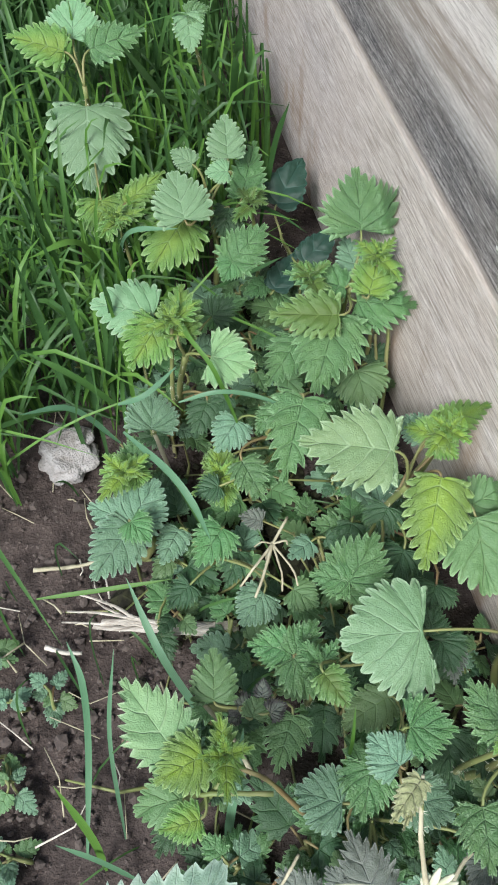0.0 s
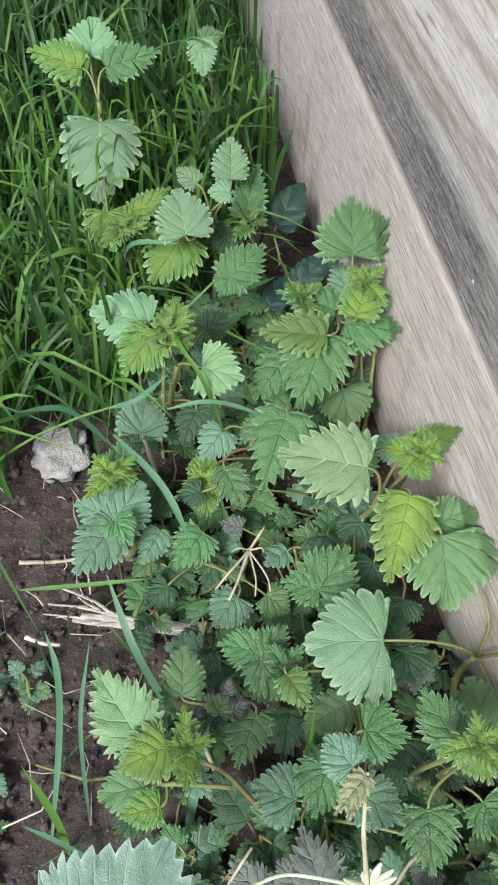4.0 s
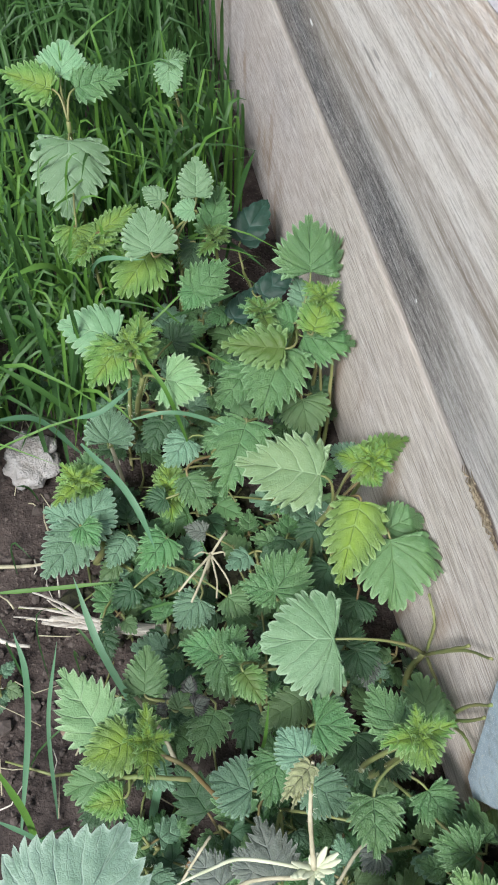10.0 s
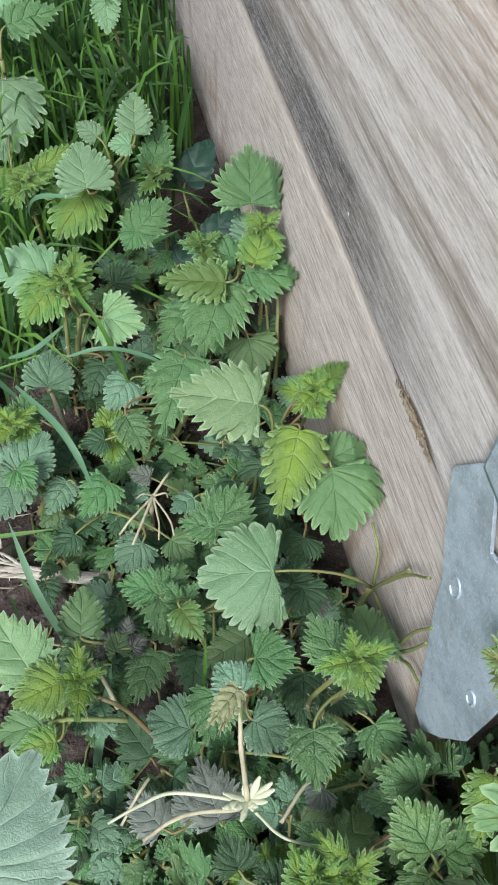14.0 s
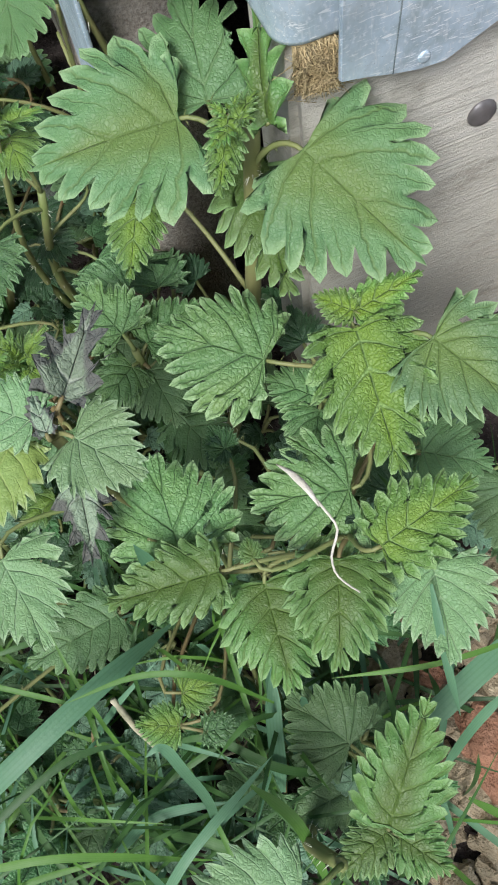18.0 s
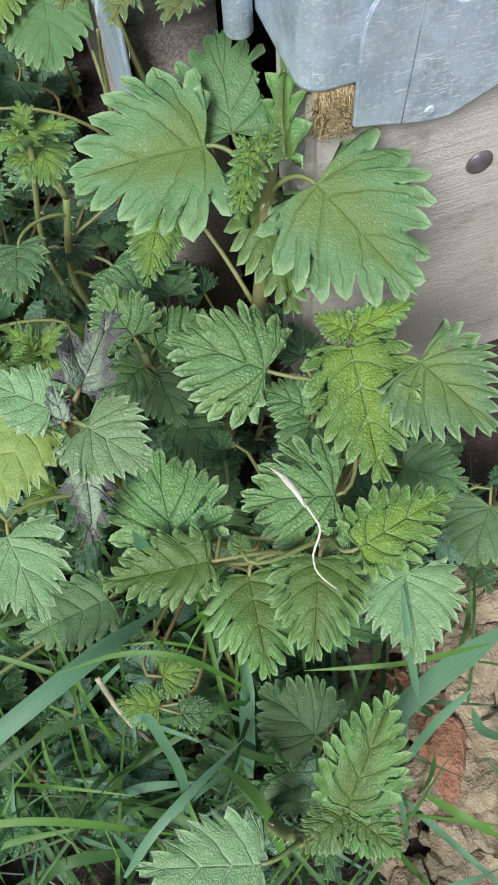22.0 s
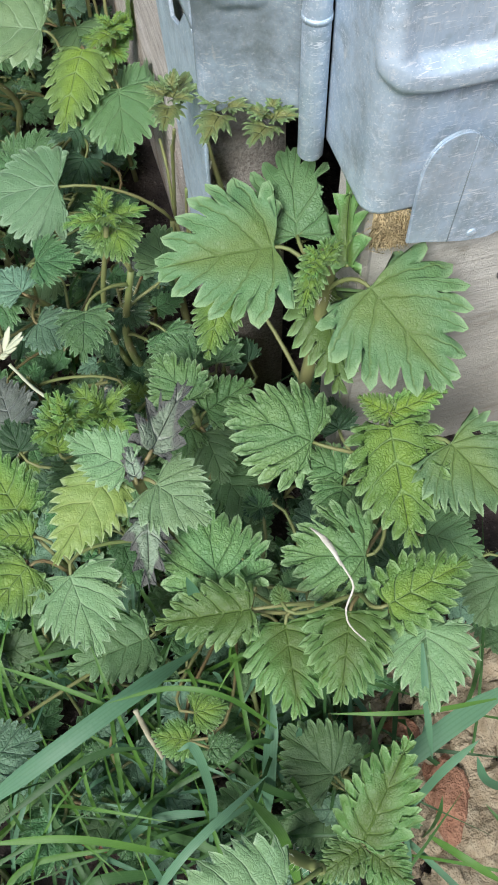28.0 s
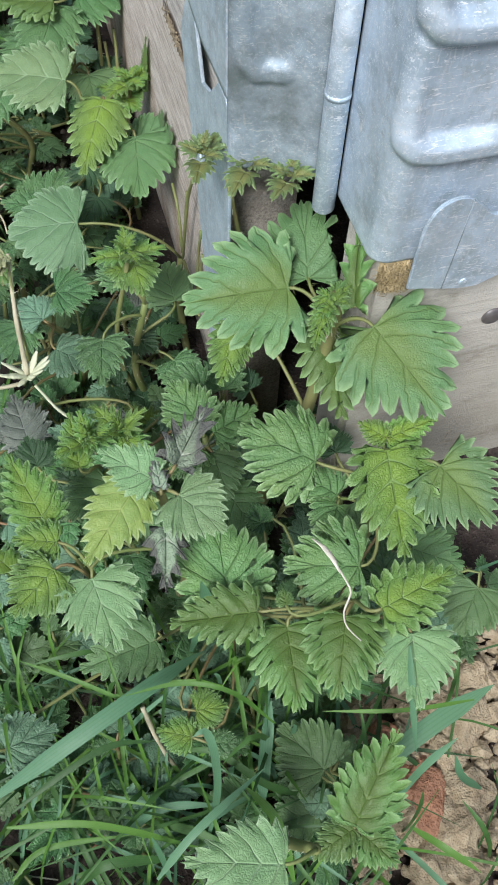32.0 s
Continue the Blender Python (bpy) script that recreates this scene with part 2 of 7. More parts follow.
def plain(name, c1, c2, scale, rough=0.6, bump=0.3, dist=0.0006, stretch=(1, 1, 1), spec=0.4):
    m = Mat(name)
    a, b = m.noise(scale, 5.0, stretch), m.noise(scale * 6, 3.0, stretch)
    rnd = m.n("ObjectInfo").outputs["Random"]
    col = m.mix(m.ramp(a, [(0.3, (0, 0, 0)), (0.7, (1, 1, 1))]), c1, c2)
    col = m.mix(m.math("MULTIPLY", rnd, 0.35), col, c2)
    return m.done(col, rough, m.bump(m.math("ADD", a, m.math("MULTIPLY", b, 0.4)), bump, dist), spec=spec)


STEM = plain("stem_green", (0.12, 0.18, 0.05), (0.2, 0.19, 0.08), 60.0, 0.55)
STEM_RED = plain("stem_reddish", (0.2, 0.11, 0.055), (0.17, 0.17, 0.07), 80.0, 0.55)
HAIR = plain("stinging_hair", (0.55, 0.6, 0.4), (0.6, 0.6, 0.5), 80.0, 0.4)
STRAW = plain("dry_straw", (0.22, 0.2, 0.12), (0.44, 0.41, 0.29), 160.0, 0.7, 0.8, 0.001)
STRAW_WHITE = plain("bleached_straw", (0.36, 0.33, 0.26), (0.62, 0.58, 0.5), 200.0, 0.7, 0.8, 0.001)
STRAW_SPLIT = plain("split_straw", (0.20, 0.165, 0.125), (0.66, 0.62, 0.54), 700.0, 0.8, 1.0, 0.0012, stretch=(0.16, 0.5, 1))
TUFT = plain("pale_shoot", (0.34, 0.37, 0.22), (0.52, 0.54, 0.4), 90.0, 0.6)
STONE = plain("pale_stone", (0.15, 0.13, 0.11), (0.38, 0.37, 0.355), 150.0, 0.85, 1.0, 0.003)
SOIL_CRUMB = plain("soil_crumb", (0.026, 0.02, 0.018), (0.105, 0.085, 0.073), 240.0, 0.95, 0.6, 0.001)
MOULD_SHADED = plain("mossy_mould_shaded", (0.012, 0.011, 0.008), (0.04, 0.042, 0.018), 300.0, 0.95, 0.8, 0.001)
PEBBLE = plain("brown_pebble", (0.22, 0.15, 0.10), (0.34, 0.26, 0.2), 120.0, 0.8)
BRICK = plain("weathered_brick", (0.26, 0.115, 0.065), (0.38, 0.2, 0.125), 180.0, 0.95, 1.0, 0.003)
RUBBLE = plain("tan_rubble", (0.27, 0.20, 0.12), (0.46, 0.38, 0.26), 220.0, 0.95, 1.0, 0.003)
SCREW = plain("dark_steel_screw", (0.05, 0.045, 0.045), (0.12, 0.11, 0.11), 200.0, 0.45, spec=0.8)
RUST = plain("rusty_screw", (0.42, 0.17, 0.03), (0.09, 0.035, 0.014), 420.0, 0.9, 0.9, 0.001)
FILL = plain("pale_filling", (0.22, 0.205, 0.205), (0.44, 0.42, 0.42), 120.0, 0.9, 0.8, 0.002)
KNOT = plain("knot_splinter", (0.10, 0.07, 0.045), (0.36, 0.30, 0.2), 500.0, 0.9, 0.8, 0.001)
FIBRE = plain("torn_wood_fibre", (0.45, 0.34, 0.17), (0.64, 0.52, 0.3), 420.0, 0.95, 1.0, 0.001)


def grass_material(name, a, b):
    m = Mat(name)
    isl = m.n("NewGeometry").outputs["Random Per Island"]
    rnd = m.n("ObjectInfo").outputs["Random"]
    col = m.mix(m.math("FRACT", m.math("ADD", isl, rnd)), a, b)
    fine = m.noise(700.0, 2.0)
    col = m.mix(m.math("MULTIPLY", fine, 0.15), col, (0.2, 0.34, 0.12))
    lane = m.n("Attribute")
    lane.attribute_name = "lane"
    ribs = m.math("SINE", m.math("MULTIPLY", lane.outputs["Fac"], 15.7))
    col = m.mix(m.math("MULTIPLY", m.ramp(ribs, [(0.0, (0, 0, 0)), (1.0, (1, 1, 1))]), 0.3), col, m.mix(1.0, col, (0.6, 0.7, 0.6), "MULTIPLY"))
    m.done(col, 0.5, m.bump(fine, 0.3, 0.0004), spec=0.3)
    tr = m.n("BsdfTranslucent")
    m.link(col, tr.inputs["Color"])
    mx = m.n("MixShader")
    mx.inputs[0].default_value = 0.3
    m.link(m.p.outputs[0], mx.inputs[1])
    m.link(tr.outputs[0], mx.inputs[2])
    m.link(mx.outputs[0], m.out.inputs["Surface"])
    return m.m


GRASS = grass_material("grass_green", (0.015, 0.056, 0.015), (0.054, 0.140, 0.032))
GRASS_BLUE = grass_material("grass_bluish", (0.075, 0.19, 0.105), (0.115, 0.24, 0.14))
GRASS_BRIGHT = grass_material("grass_bright", (0.062, 0.165, 0.024), (0.10, 0.22, 0.036))


def wood_material(name, along, aged):
    """Weathered softwood with its grain along y (or x); the aged one has a dark mildewed band and brown damp stains."""
    m = Mat(name)
    g = lambda k: (1, k, 1) if along == "y" else (k, 1, 1)
    grain = m.noise(520.0, 6.0, g(0.012), 0.7)
    broad = m.noise(80.0, 5.0, g(0.02))
    fibre = m.noise(1500.0, 5.0, g(0.03), 0.75)
    blot = m.noise(16.0, 4.0, g(0.4))
    lines = m.noise(48.0, 3.0, g(0.022), 0.5)
    rings = m.ramp(m.math("ABSOLUTE", m.math("SUBTRACT", m.math("FRACT", m.math("MULTIPLY", lines, 7.0)), 0.5)), [(0.0, (0, 0, 0)), (0.16, (1, 1, 1))])
    col = m.mix(m.ramp(broad, [(0.3, (0, 0, 0)), (0.7, (1, 1, 1))]), (0.76, 0.715, 0.645), (0.92, 0.89, 0.845))
    col = m.mix(m.math("MULTIPLY", m.ramp(rings, [(0.1, (1, 1, 1)), (0.8, (0, 0, 0))]), 0.15), col, (0.36, 0.30, 0.235))
    col = m.mix(m.math("MULTIPLY", m.ramp(grain, [(0.34, (1, 1, 1)), (0.5, (0, 0, 0))]), 0.35), col, (0.26, 0.215, 0.17))
    col = m.mix(m.math("MULTIPLY", m.ramp(blot, [(0.5, (0, 0, 0)), (0.72, (1, 1, 1))]), 0.45), col, (0.78, 0.75, 0.72))
    col = m.mix(m.math("MULTIPLY", m.ramp(fibre, [(0.3, (1, 1, 1)), (0.52, (0, 0, 0))]), 0.3), col, (0.22, 0.18, 0.145))
    col = m.mix(m.math("MULTIPLY", m.ramp(fibre, [(0.55, (0, 0, 0)), (0.75, (1, 1, 1))]), 0.4), col, (0.84, 0.81, 0.77))
    if not aged:
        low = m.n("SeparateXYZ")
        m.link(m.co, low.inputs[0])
        # damp brown low on the board, with shade near the ground put into it
        stain_shade = m.ramp(m.math("ADD", m.math("MULTIPLY", low.outputs["Z"], 5.0), m.math("MULTIPLY", m.math("SUBTRACT", blot, 0.5), 0.5)), [(0.42, (1, 1, 1)), (0.85, (0, 0, 0))])
        col = m.mix(0.55, col, (0.35, 0.335, 0.28))
        worn = m.ramp(m.noise(34.0, 6.0, g(0.35), 0.7), [(0.5, (0, 0, 0)), (0.64, (1, 1, 1))])
        col = m.mix(m.math("MULTIPLY", worn, 0.5), col, (0.60, 0.58, 0.51))
        dirt = m.ramp(m.noise(52.0, 6.0, g(0.5), 0.75), [(0.54, (0, 0, 0)), (0.66, (1, 1, 1))])
        col = m.mix(m.math("MULTIPLY", dirt, 0.5), col, (0.16, 0.14, 0.10))
        col = m.mix(m.math("MULTIPLY", stain_shade, 0.45), col, (0.20, 0.175, 0.12))
        return m.done(col, 0.85, m.bump(fibre, 0.8, 0.0007, m.bump(grain, 0.5, 0.0008)), spec=0.2)
    sep = m.n("SeparateXYZ")
    m.link(m.co, sep.inputs[0])
    z = m.math("ADD", sep.outputs["Z"], m.math("MULTIPLY", m.math("SUBTRACT", broad, 0.5), 0.012))
    # weathered grey of the low far stretch, its bluish shade put into the colour
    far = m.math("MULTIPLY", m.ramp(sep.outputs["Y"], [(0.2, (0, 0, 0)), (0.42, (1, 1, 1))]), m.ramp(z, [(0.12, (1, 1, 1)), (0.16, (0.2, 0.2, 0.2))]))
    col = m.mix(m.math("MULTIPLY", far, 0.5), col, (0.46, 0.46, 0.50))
    saw = m.math("FRACT", m.math("ADD", m.math("MULTIPLY", z, 95.0), m.math("MULTIPLY", lines, 4.0)))
    step = m.ramp(saw, [(0.0, (1, 1, 1)), (0.07, (0.45, 0.45, 0.45)), (0.3, (0.05, 0.05, 0.05)), (0.96, (0, 0, 0)), (1.0, (1, 1, 1))])
    year = m.math("MULTIPLY", step, m.ramp(m.math("MULTIPLY", z, 4.0), [(0.72, (0.15, 0.15, 0.15)), (0.8, (1, 1, 1))]))
    year = m.math("MULTIPLY", year, m.ramp(broad, [(0.35, (0.35, 0.35, 0.35)), (0.6, (1, 1, 1))]))
    col = m.mix(m.math("MULTIPLY", year, 0.24), col, (0.27, 0.225, 0.18))
    lean = m.math("ADD", m.math("ADD", sep.outputs["Z"], m.math("MULTIPLY", m.math("SUBTRACT", lines, 0.5), 0.005)), m.math("MULTIPLY", m.math("SUBTRACT", sep.outputs["Y"], 0.25), 0.065))
    for height, wide, amount in ((0.2003, 0.0008, 0.75), (0.2035, 0.0006, 0.4), (0.2062, 0.0010, 0.9), (0.2092, 0.0006, 0.5), (0.2140, 0.0009, 0.75), (0.2335, 0.0008, 0.55)):
        off = m.math("ABSOLUTE", m.math("SUBTRACT", lean, height))
        col = m.mix(m.math("MULTIPLY", m.ramp(off, [(0.4 * wide, (1, 1, 1)), (wide, (0, 0, 0))]), amount), col, (0.25, 0.20, 0.155))
    brown = m.ramp(m.math("MULTIPLY", lean, 4.0), [(0.985, (0, 0, 0)), (1.02, (1, 1, 1))])
    tight = m.math("FRACT", m.math("ADD", m.math("MULTIPLY", lean, 230.0), m.math("MULTIPLY", broad, 1.5)))
    tight = m.ramp(tight, [(0.0, (1, 1, 1)), (0.3, (0.1, 0.1, 0.1)), (0.75, (0, 0, 0)), (1.0, (1, 1, 1))])
    col = m.mix(m.math("MULTIPLY", brown, m.math("ADD", 0.3, m.math("MULTIPLY", tight, 0.45))), col, (0.36, 0.27, 0.19))
    pale = m.math("MULTIPLY", m.ramp(saw, [(0.7, (0, 0, 0)), (0.9, (1, 1, 1)), (1.0, (0, 0, 0))]), m.ramp(m.math("MULTIPLY", z, 4.0), [(0.72, (0, 0, 0)), (0.8, (1, 1, 1))]))
    col = m.mix(m.math("MULTIPLY", pale, 0.25), col, (0.88, 0.85, 0.79))
    lower = m.ramp(z, [(0.148, (1, 1, 1)), (0.156, (0, 0, 0))])
    col = m.mix(m.math("MULTIPLY", lower, 0.9), col, m.mix(1.0, col, (0.80, 0.75, 0.715), "MULTIPLY"))
    slit = m.noise(900.0, 3.0, g(0.05), 0.6)
    col = m.mix(m.math("MULTIPLY", m.math("MULTIPLY", lower, m.ramp(slit, [(0.4, (1, 1, 1)), (0.5, (0, 0, 0))])), 0.45), col, (0.2, 0.15, 0.115))
    speck = m.noise(2600.0, 4.0, g(0.16), 0.8)
    col = m.mix(m.math("MULTIPLY", m.ramp(speck, [(0.36, (1, 1, 1)), (0.5, (0, 0, 0))]), 0.24), col, (0.24, 0.2, 0.165))
    comb = m.noise(1050.0, 3.0, g(0.07), 0.65)
    col = m.mix(m.math("MULTIPLY", m.ramp(comb, [(0.41, (1, 1, 1)), (0.46, (0, 0, 0))]), 0.32), col, (0.22, 0.18, 0.15))
    col = m.mix(m.math("MULTIPLY", m.ramp(comb, [(0.54, (0, 0, 0)), (0.60, (1, 1, 1))]), 0.3), col, (0.93, 0.91, 0.88))
    band = m.ramp(m.math("MULTIPLY", z, 4.0), [(0.0, (0, 0, 0)), (0.628, (0, 0, 0)), (0.636, (1, 1, 1)), (0.74, (1, 1, 1)), (0.79, (0.2, 0.2, 0.2)), (0.84, (0, 0, 0))])
    band = m.math("MULTIPLY", band, m.ramp(fibre, [(0.42, (1, 1, 1)), (0.68, (0.65, 0.65, 0.65))]))
    band = m.math("MULTIPLY", band, m.ramp(m.math("ADD", sep.outputs["Y"], m.math("MULTIPLY", broad, 0.1)), [(0.12, (0.15, 0.15, 0.15)), (0.23, (1, 1, 1))]))
    band = m.math("MULTIPLY", band, m.ramp(speck, [(0.5, (1, 1, 1)), (0.72, (0.45, 0.45, 0.45))]))
    band = m.math("MULTIPLY", band, m.ramp(comb, [(0.5, (1, 1, 1)), (0.64, (0.8, 0.8, 0.8))]))
    col = m.mix(m.math("MULTIPLY", band, 0.97), col, (0.036, 0.035, 0.041))
    warm = m.ramp(m.noise(14.0, 3.0, g(0.35)), [(0.4, (0, 0, 0)), (0.7, (1, 1, 1))])
    col = m.mix(m.math("MULTIPLY", warm, 0.3), col, (0.52, 0.43, 0.33))
    lip = m.ramp(m.math("ABSOLUTE", m.math("SUBTRACT", z, 0.1545)), [(0.0006, (1, 1, 1)), (0.002, (0, 0, 0))])
    col = m.mix(m.math("MULTIPLY", lip, 0.45), col, (0.7, 0.6, 0.5))
    crack = m.ramp(m.math("ABSOLUTE", m.math("SUBTRACT", z, m.math("ADD", 0.1572, m.math("MULTIPLY", m.math("SUBTRACT", lines, 0.5), 0.004)))), [(0.0002, (1, 1, 1)), (0.0007, (0, 0, 0))])
    col = m.mix(m.math("MULTIPLY", crack, 0.65), col, (0.09, 0.065, 0.045))
    damp = m.math("MULTIPLY", m.ramp(m.math("MULTIPLY", z, 4.0), [(0.0, (1, 1, 1)), (0.3, (1, 1, 1)), (0.46, (0, 0, 0))]), m.ramp(m.noise(40.0, 3.0, (1, 1, 0.3)), [(0.52, (0, 0, 0)), (0.66, (1, 1, 1))]))
    col = m.mix(m.math("MULTIPLY", damp, 0.55), col, (0.26, 0.15, 0.07))
    for yy, zz, sy, sz, tint, amount in ((0.1015, 0.1590, 0.017, 0.0036, (0.10, 0.07, 0.05), 0.85), (0.108, 0.158, 0.028, 0.0012, (0.08, 0.06, 0.05), 0.8), (0.2686, 0.2189, 0.013, 0.0011, (0.12, 0.1, 0.085), 0.6), (0.262, 0.224, 0.007, 0.0014, (0.15, 0.13, 0.11), 0.5), (0.2128, 0.2471, 0.0015, 0.0012, (0.85, 0.85, 0.82), 0.9), (0.1846, 0.1723, 0.0012, 0.0010, (0.85, 0.85, 0.82), 0.9), (0.351, 0.1864, 0.003, 0.0013, (0.85, 0.85, 0.82), 0.9), (0.075, 0.262, 0.02, 0.012, (0.22, 0.15, 0.1), 0.7)):
        dist = m.n("VectorMath")
        dist.operation = "LENGTH"
        mp = m.n("Mapping")
        mp.inputs["Scale"].default_value = (0, 1 / sy, 1 / sz)
        mp.inputs["Location"].default_value = (0, -yy / sy, -zz / sz)
        m.link(m.co, mp.inputs["Vector"])
        m.link(mp.outputs[0], dist.inputs[0])
        edge = m.math("ADD", dist.outputs["Value"], m.math("MULTIPLY", m.math("SUBTRACT", grain, 0.5), 1.6))
        col = m.mix(m.math("MULTIPLY", m.ramp(edge, [(0.55, (1, 1, 1)), (1.0, (0, 0, 0))]), amount), col, tint)
    nrm = m.bump(m.math("ADD", m.math("ADD", fibre, m.math("MULTIPLY", comb, 0.9)), m.math("MULTIPLY", speck, 0.7)), 0.9, 0.0012, m.bump(grain, 0.6, 0.001, m.bump(year, 0.5, 0.0009)))
    return m.done(col, 0.85, nrm, spec=0.2)


WOOD = wood_material("weathered_wood", "y", True)
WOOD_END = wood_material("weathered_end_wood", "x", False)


def zinc_material(name, dirt, dull=0.42):
    """Galvanised sheet: dull blue-grey zinc, fine scratches and specks of white."""
    m = Mat(name)
    big, mid, fine = m.noise(55.0, 7.0, (1, 1, 1), 0.65), m.noise(160.0, 4.0), m.noise(700.0, 3.0, (1, 1, 0.25))
    col = m.mix(m.ramp(big, [(0.3, (0, 0, 0)), (0.7, (1, 1, 1))]), (0.37, 0.48, 0.58), (0.68, 0.79, 0.89))
    col = m.mix(m.math("MULTIPLY", m.ramp(mid, [(0.5, (0, 0, 0)), (0.7, (1, 1, 1))]), 0.55), col, (0.26, 0.31, 0.33))
    col = m.mix(m.ramp(fine, [(0.66, (0, 0, 0)), (0.74, (1, 1, 1))]), col, (0.72, 0.74, 0.75))
    streak = m.noise(1500.0, 2.0, (1, 1, 0.16))
    cross = m.noise(1300.0, 2.0, (0.16, 0.16, 1))
    col = m.mix(m.math("MULTIPLY", m.ramp(cross, [(0.66, (0, 0, 0)), (0.71, (1, 1, 1))]), 0.2), col, (0.82, 0.84, 0.86))
    fleck = m.ramp(m.noise(2600.0, 2.0, (0.6, 0.6, 1)), [(0.68, (0, 0, 0)), (0.74, (1, 1, 1))])
    col = m.mix(m.math("MULTIPLY", m.ramp(streak, [(0.6, (0, 0, 0)), (0.66, (1, 1, 1))]), 0.3), col, (0.8, 0.82, 0.84))
    col = m.mix(m.math("MULTIPLY", fleck, 0.6), col, (0.2, 0.22, 0.23))
    for turn, size in (((0.7, 0.9, 0.5), 1500.0), ((-0.6, 0.4, -0.9), 1900.0), ((1.4, -0.5, 0.2), 1200.0)):
        slant = m.n("Mapping")
        slant.inputs["Rotation"].default_value = turn
        slant.inputs["Scale"].default_value = (0.13, 1.0, 1.0)
        m.link(m.co, slant.inputs["Vector"])
        scratch = m.n("TexNoise", Scale=size, Detail=1.0, Distortion=1.6)
        m.link(slant.outputs[0], scratch.inputs["Vector"])
        col = m.mix(m.math("MULTIPLY", m.ramp(scratch.outputs["Fac"], [(0.68, (0, 0, 0)), (0.70, (1, 1, 1))]), 0.75), col, (0.93, 0.95, 0.97))
    stain_shade = m.ramp(m.noise(75.0, 6.0, (1, 1, 0.6), 0.7), [(0.48, (0, 0, 0)), (0.68, (1, 1, 1))])
    col = m.mix(m.math("MULTIPLY", stain_shade, 0.5), col, (0.33, 0.37, 0.40))
    grit = m.ramp(m.noise(900.0, 6.0), [(0.56, (0, 0, 0)), (0.68, (1, 1, 1))])
    col = m.mix(m.math("MULTIPLY", grit, 0.5), col, (0.86, 0.88, 0.9))
    # green-grey grime; at high dirt it also carries shade in the colour
    moss_shade = m.ramp(m.noise(28.0, 7.0, (1, 1, 1), 0.7), [(0.24, (0, 0, 0)), (0.6, (1, 1, 1))])
    col = m.mix(m.math("MULTIPLY", moss_shade, dirt), col, (0.115, 0.145, 0.14))
    rough = m.math("ADD", dull, m.math("MULTIPLY", mid, 0.3))
    nrm = m.bump(fine, 0.15, 0.0004, m.bump(mid, 0.2, 0.0006))
    return m.done(col, rough, nrm, metal=0.55)


ZINC = zinc_material("galvanised_steel", 0.12)
# for the end cap: grime, plus its turn from the light as darker colour
ZINC_GRIME_SHADE = zinc_material("grimy_shaded_galvanised_steel", 0.9, 0.56)


def ground_material():
    m = Mat("dark_soil")
    big, mid, fine = m.noise(9.0, 5.0), m.noise(90.0, 6.0), m.noise(600.0, 4.0)
    col = m.mix(m.ramp(mid, [(0.3, (0, 0, 0)), (0.7, (1, 1, 1))]), (0.018, 0.0135, 0.012), (0.085, 0.066, 0.057))
    col = m.mix(m.ramp(big, [(0.45, (0, 0, 0)), (0.7, (1, 1, 1))]), col, (0.06, 0.048, 0.043))
    col = m.mix(m.math("MULTIPLY", m.ramp(fine, [(0.6, (0, 0, 0)), (0.72, (1, 1, 1))]), 0.5), col, (0.24, 0.2, 0.175))
    return m.done(col, 0.95, m.bump(fine, 1.0, 0.0012, m.bump(mid, 1.0, 0.004)), spec=0.2)


SOIL = ground_material()


# ---- mesh helpers ----
def mesh_of(name, verts, faces, material, smooth=True):
    me = bpy.data.meshes.new(name)
    me.from_pydata([tuple(map(float, v)) for v in verts], [], faces)
    me.materials.append(material)
    if smooth:
        me.polygons.foreach_set("use_smooth", np.ones(len(me.polygons), bool))
    me.update()
    return me


def part(name, me, parent, label=""):
    """Links a mesh or bmesh-made mesh as one part under a thing."""
    ob = new(name, me)
    ob.parent = parent
    ob.matrix_parent_inverse = parent.matrix_world.inverted() if parent.type == "EMPTY" and parent.parent is None else Matrix()
    if label:
        tagged(ob, label)
    return ob


def empty(name, at, label, category, group=""):
    ob = new(name)
    ob.empty_display_size = 0.01
    ob.matrix_world = Matrix.Translation(at)
    return tagged(ob, label, category, group)


def ring_path(points, radii, sides=7, flat=1.0):
    """Verts and faces of a tube along points."""
    pts = np.array(points, float)
    rad = np.interp(np.linspace(0, 1, len(pts)), np.linspace(0, 1, len(radii)), radii)
    verts, faces = [], []
    tang = np.gradient(pts, axis=0)
    for k, (p, t) in enumerate(zip(pts, tang)):
        t = t / (np.linalg.norm(t) + 1e-9)
        side = np.cross(t, (0.13, 0.21, 0.97) if abs(t[2]) < 0.9 else (0.97, 0.2, 0.1))
        side /= np.linalg.norm(side)
        top = np.cross(side, t)
        for s in range(sides):
            a = 2 * math.pi * s / sides
            verts.append(p + rad[k] * (math.cos(a) * side + flat * math.sin(a) * top))
    for k in range(len(pts) - 1):
        for s in range(sides):
            a, b = k * sides + s, k * sides + (s + 1) % sides
            faces.append((a, b, b + sides, a + sides))
    faces.append(tuple(range(sides))[::-1])
    faces.append(tuple(range((len(pts) - 1) * sides, len(pts) * sides)))
    return verts, faces


def tube(name, points, radii, material, sides=7, flat=1.0):
    return mesh_of(name, *ring_path(points, radii, sides, flat), material)


def bezier(a, b, c, d, n=10):
    t = np.linspace(0, 1, n)[:, None]
    a, b, c, d = (np.array(v, float) for v in (a, b, c, d))
    return (1 - t) ** 3 * a + 3 * t * (1 - t) ** 2 * b + 3 * t * t * (1 - t) * c + t**3 * d


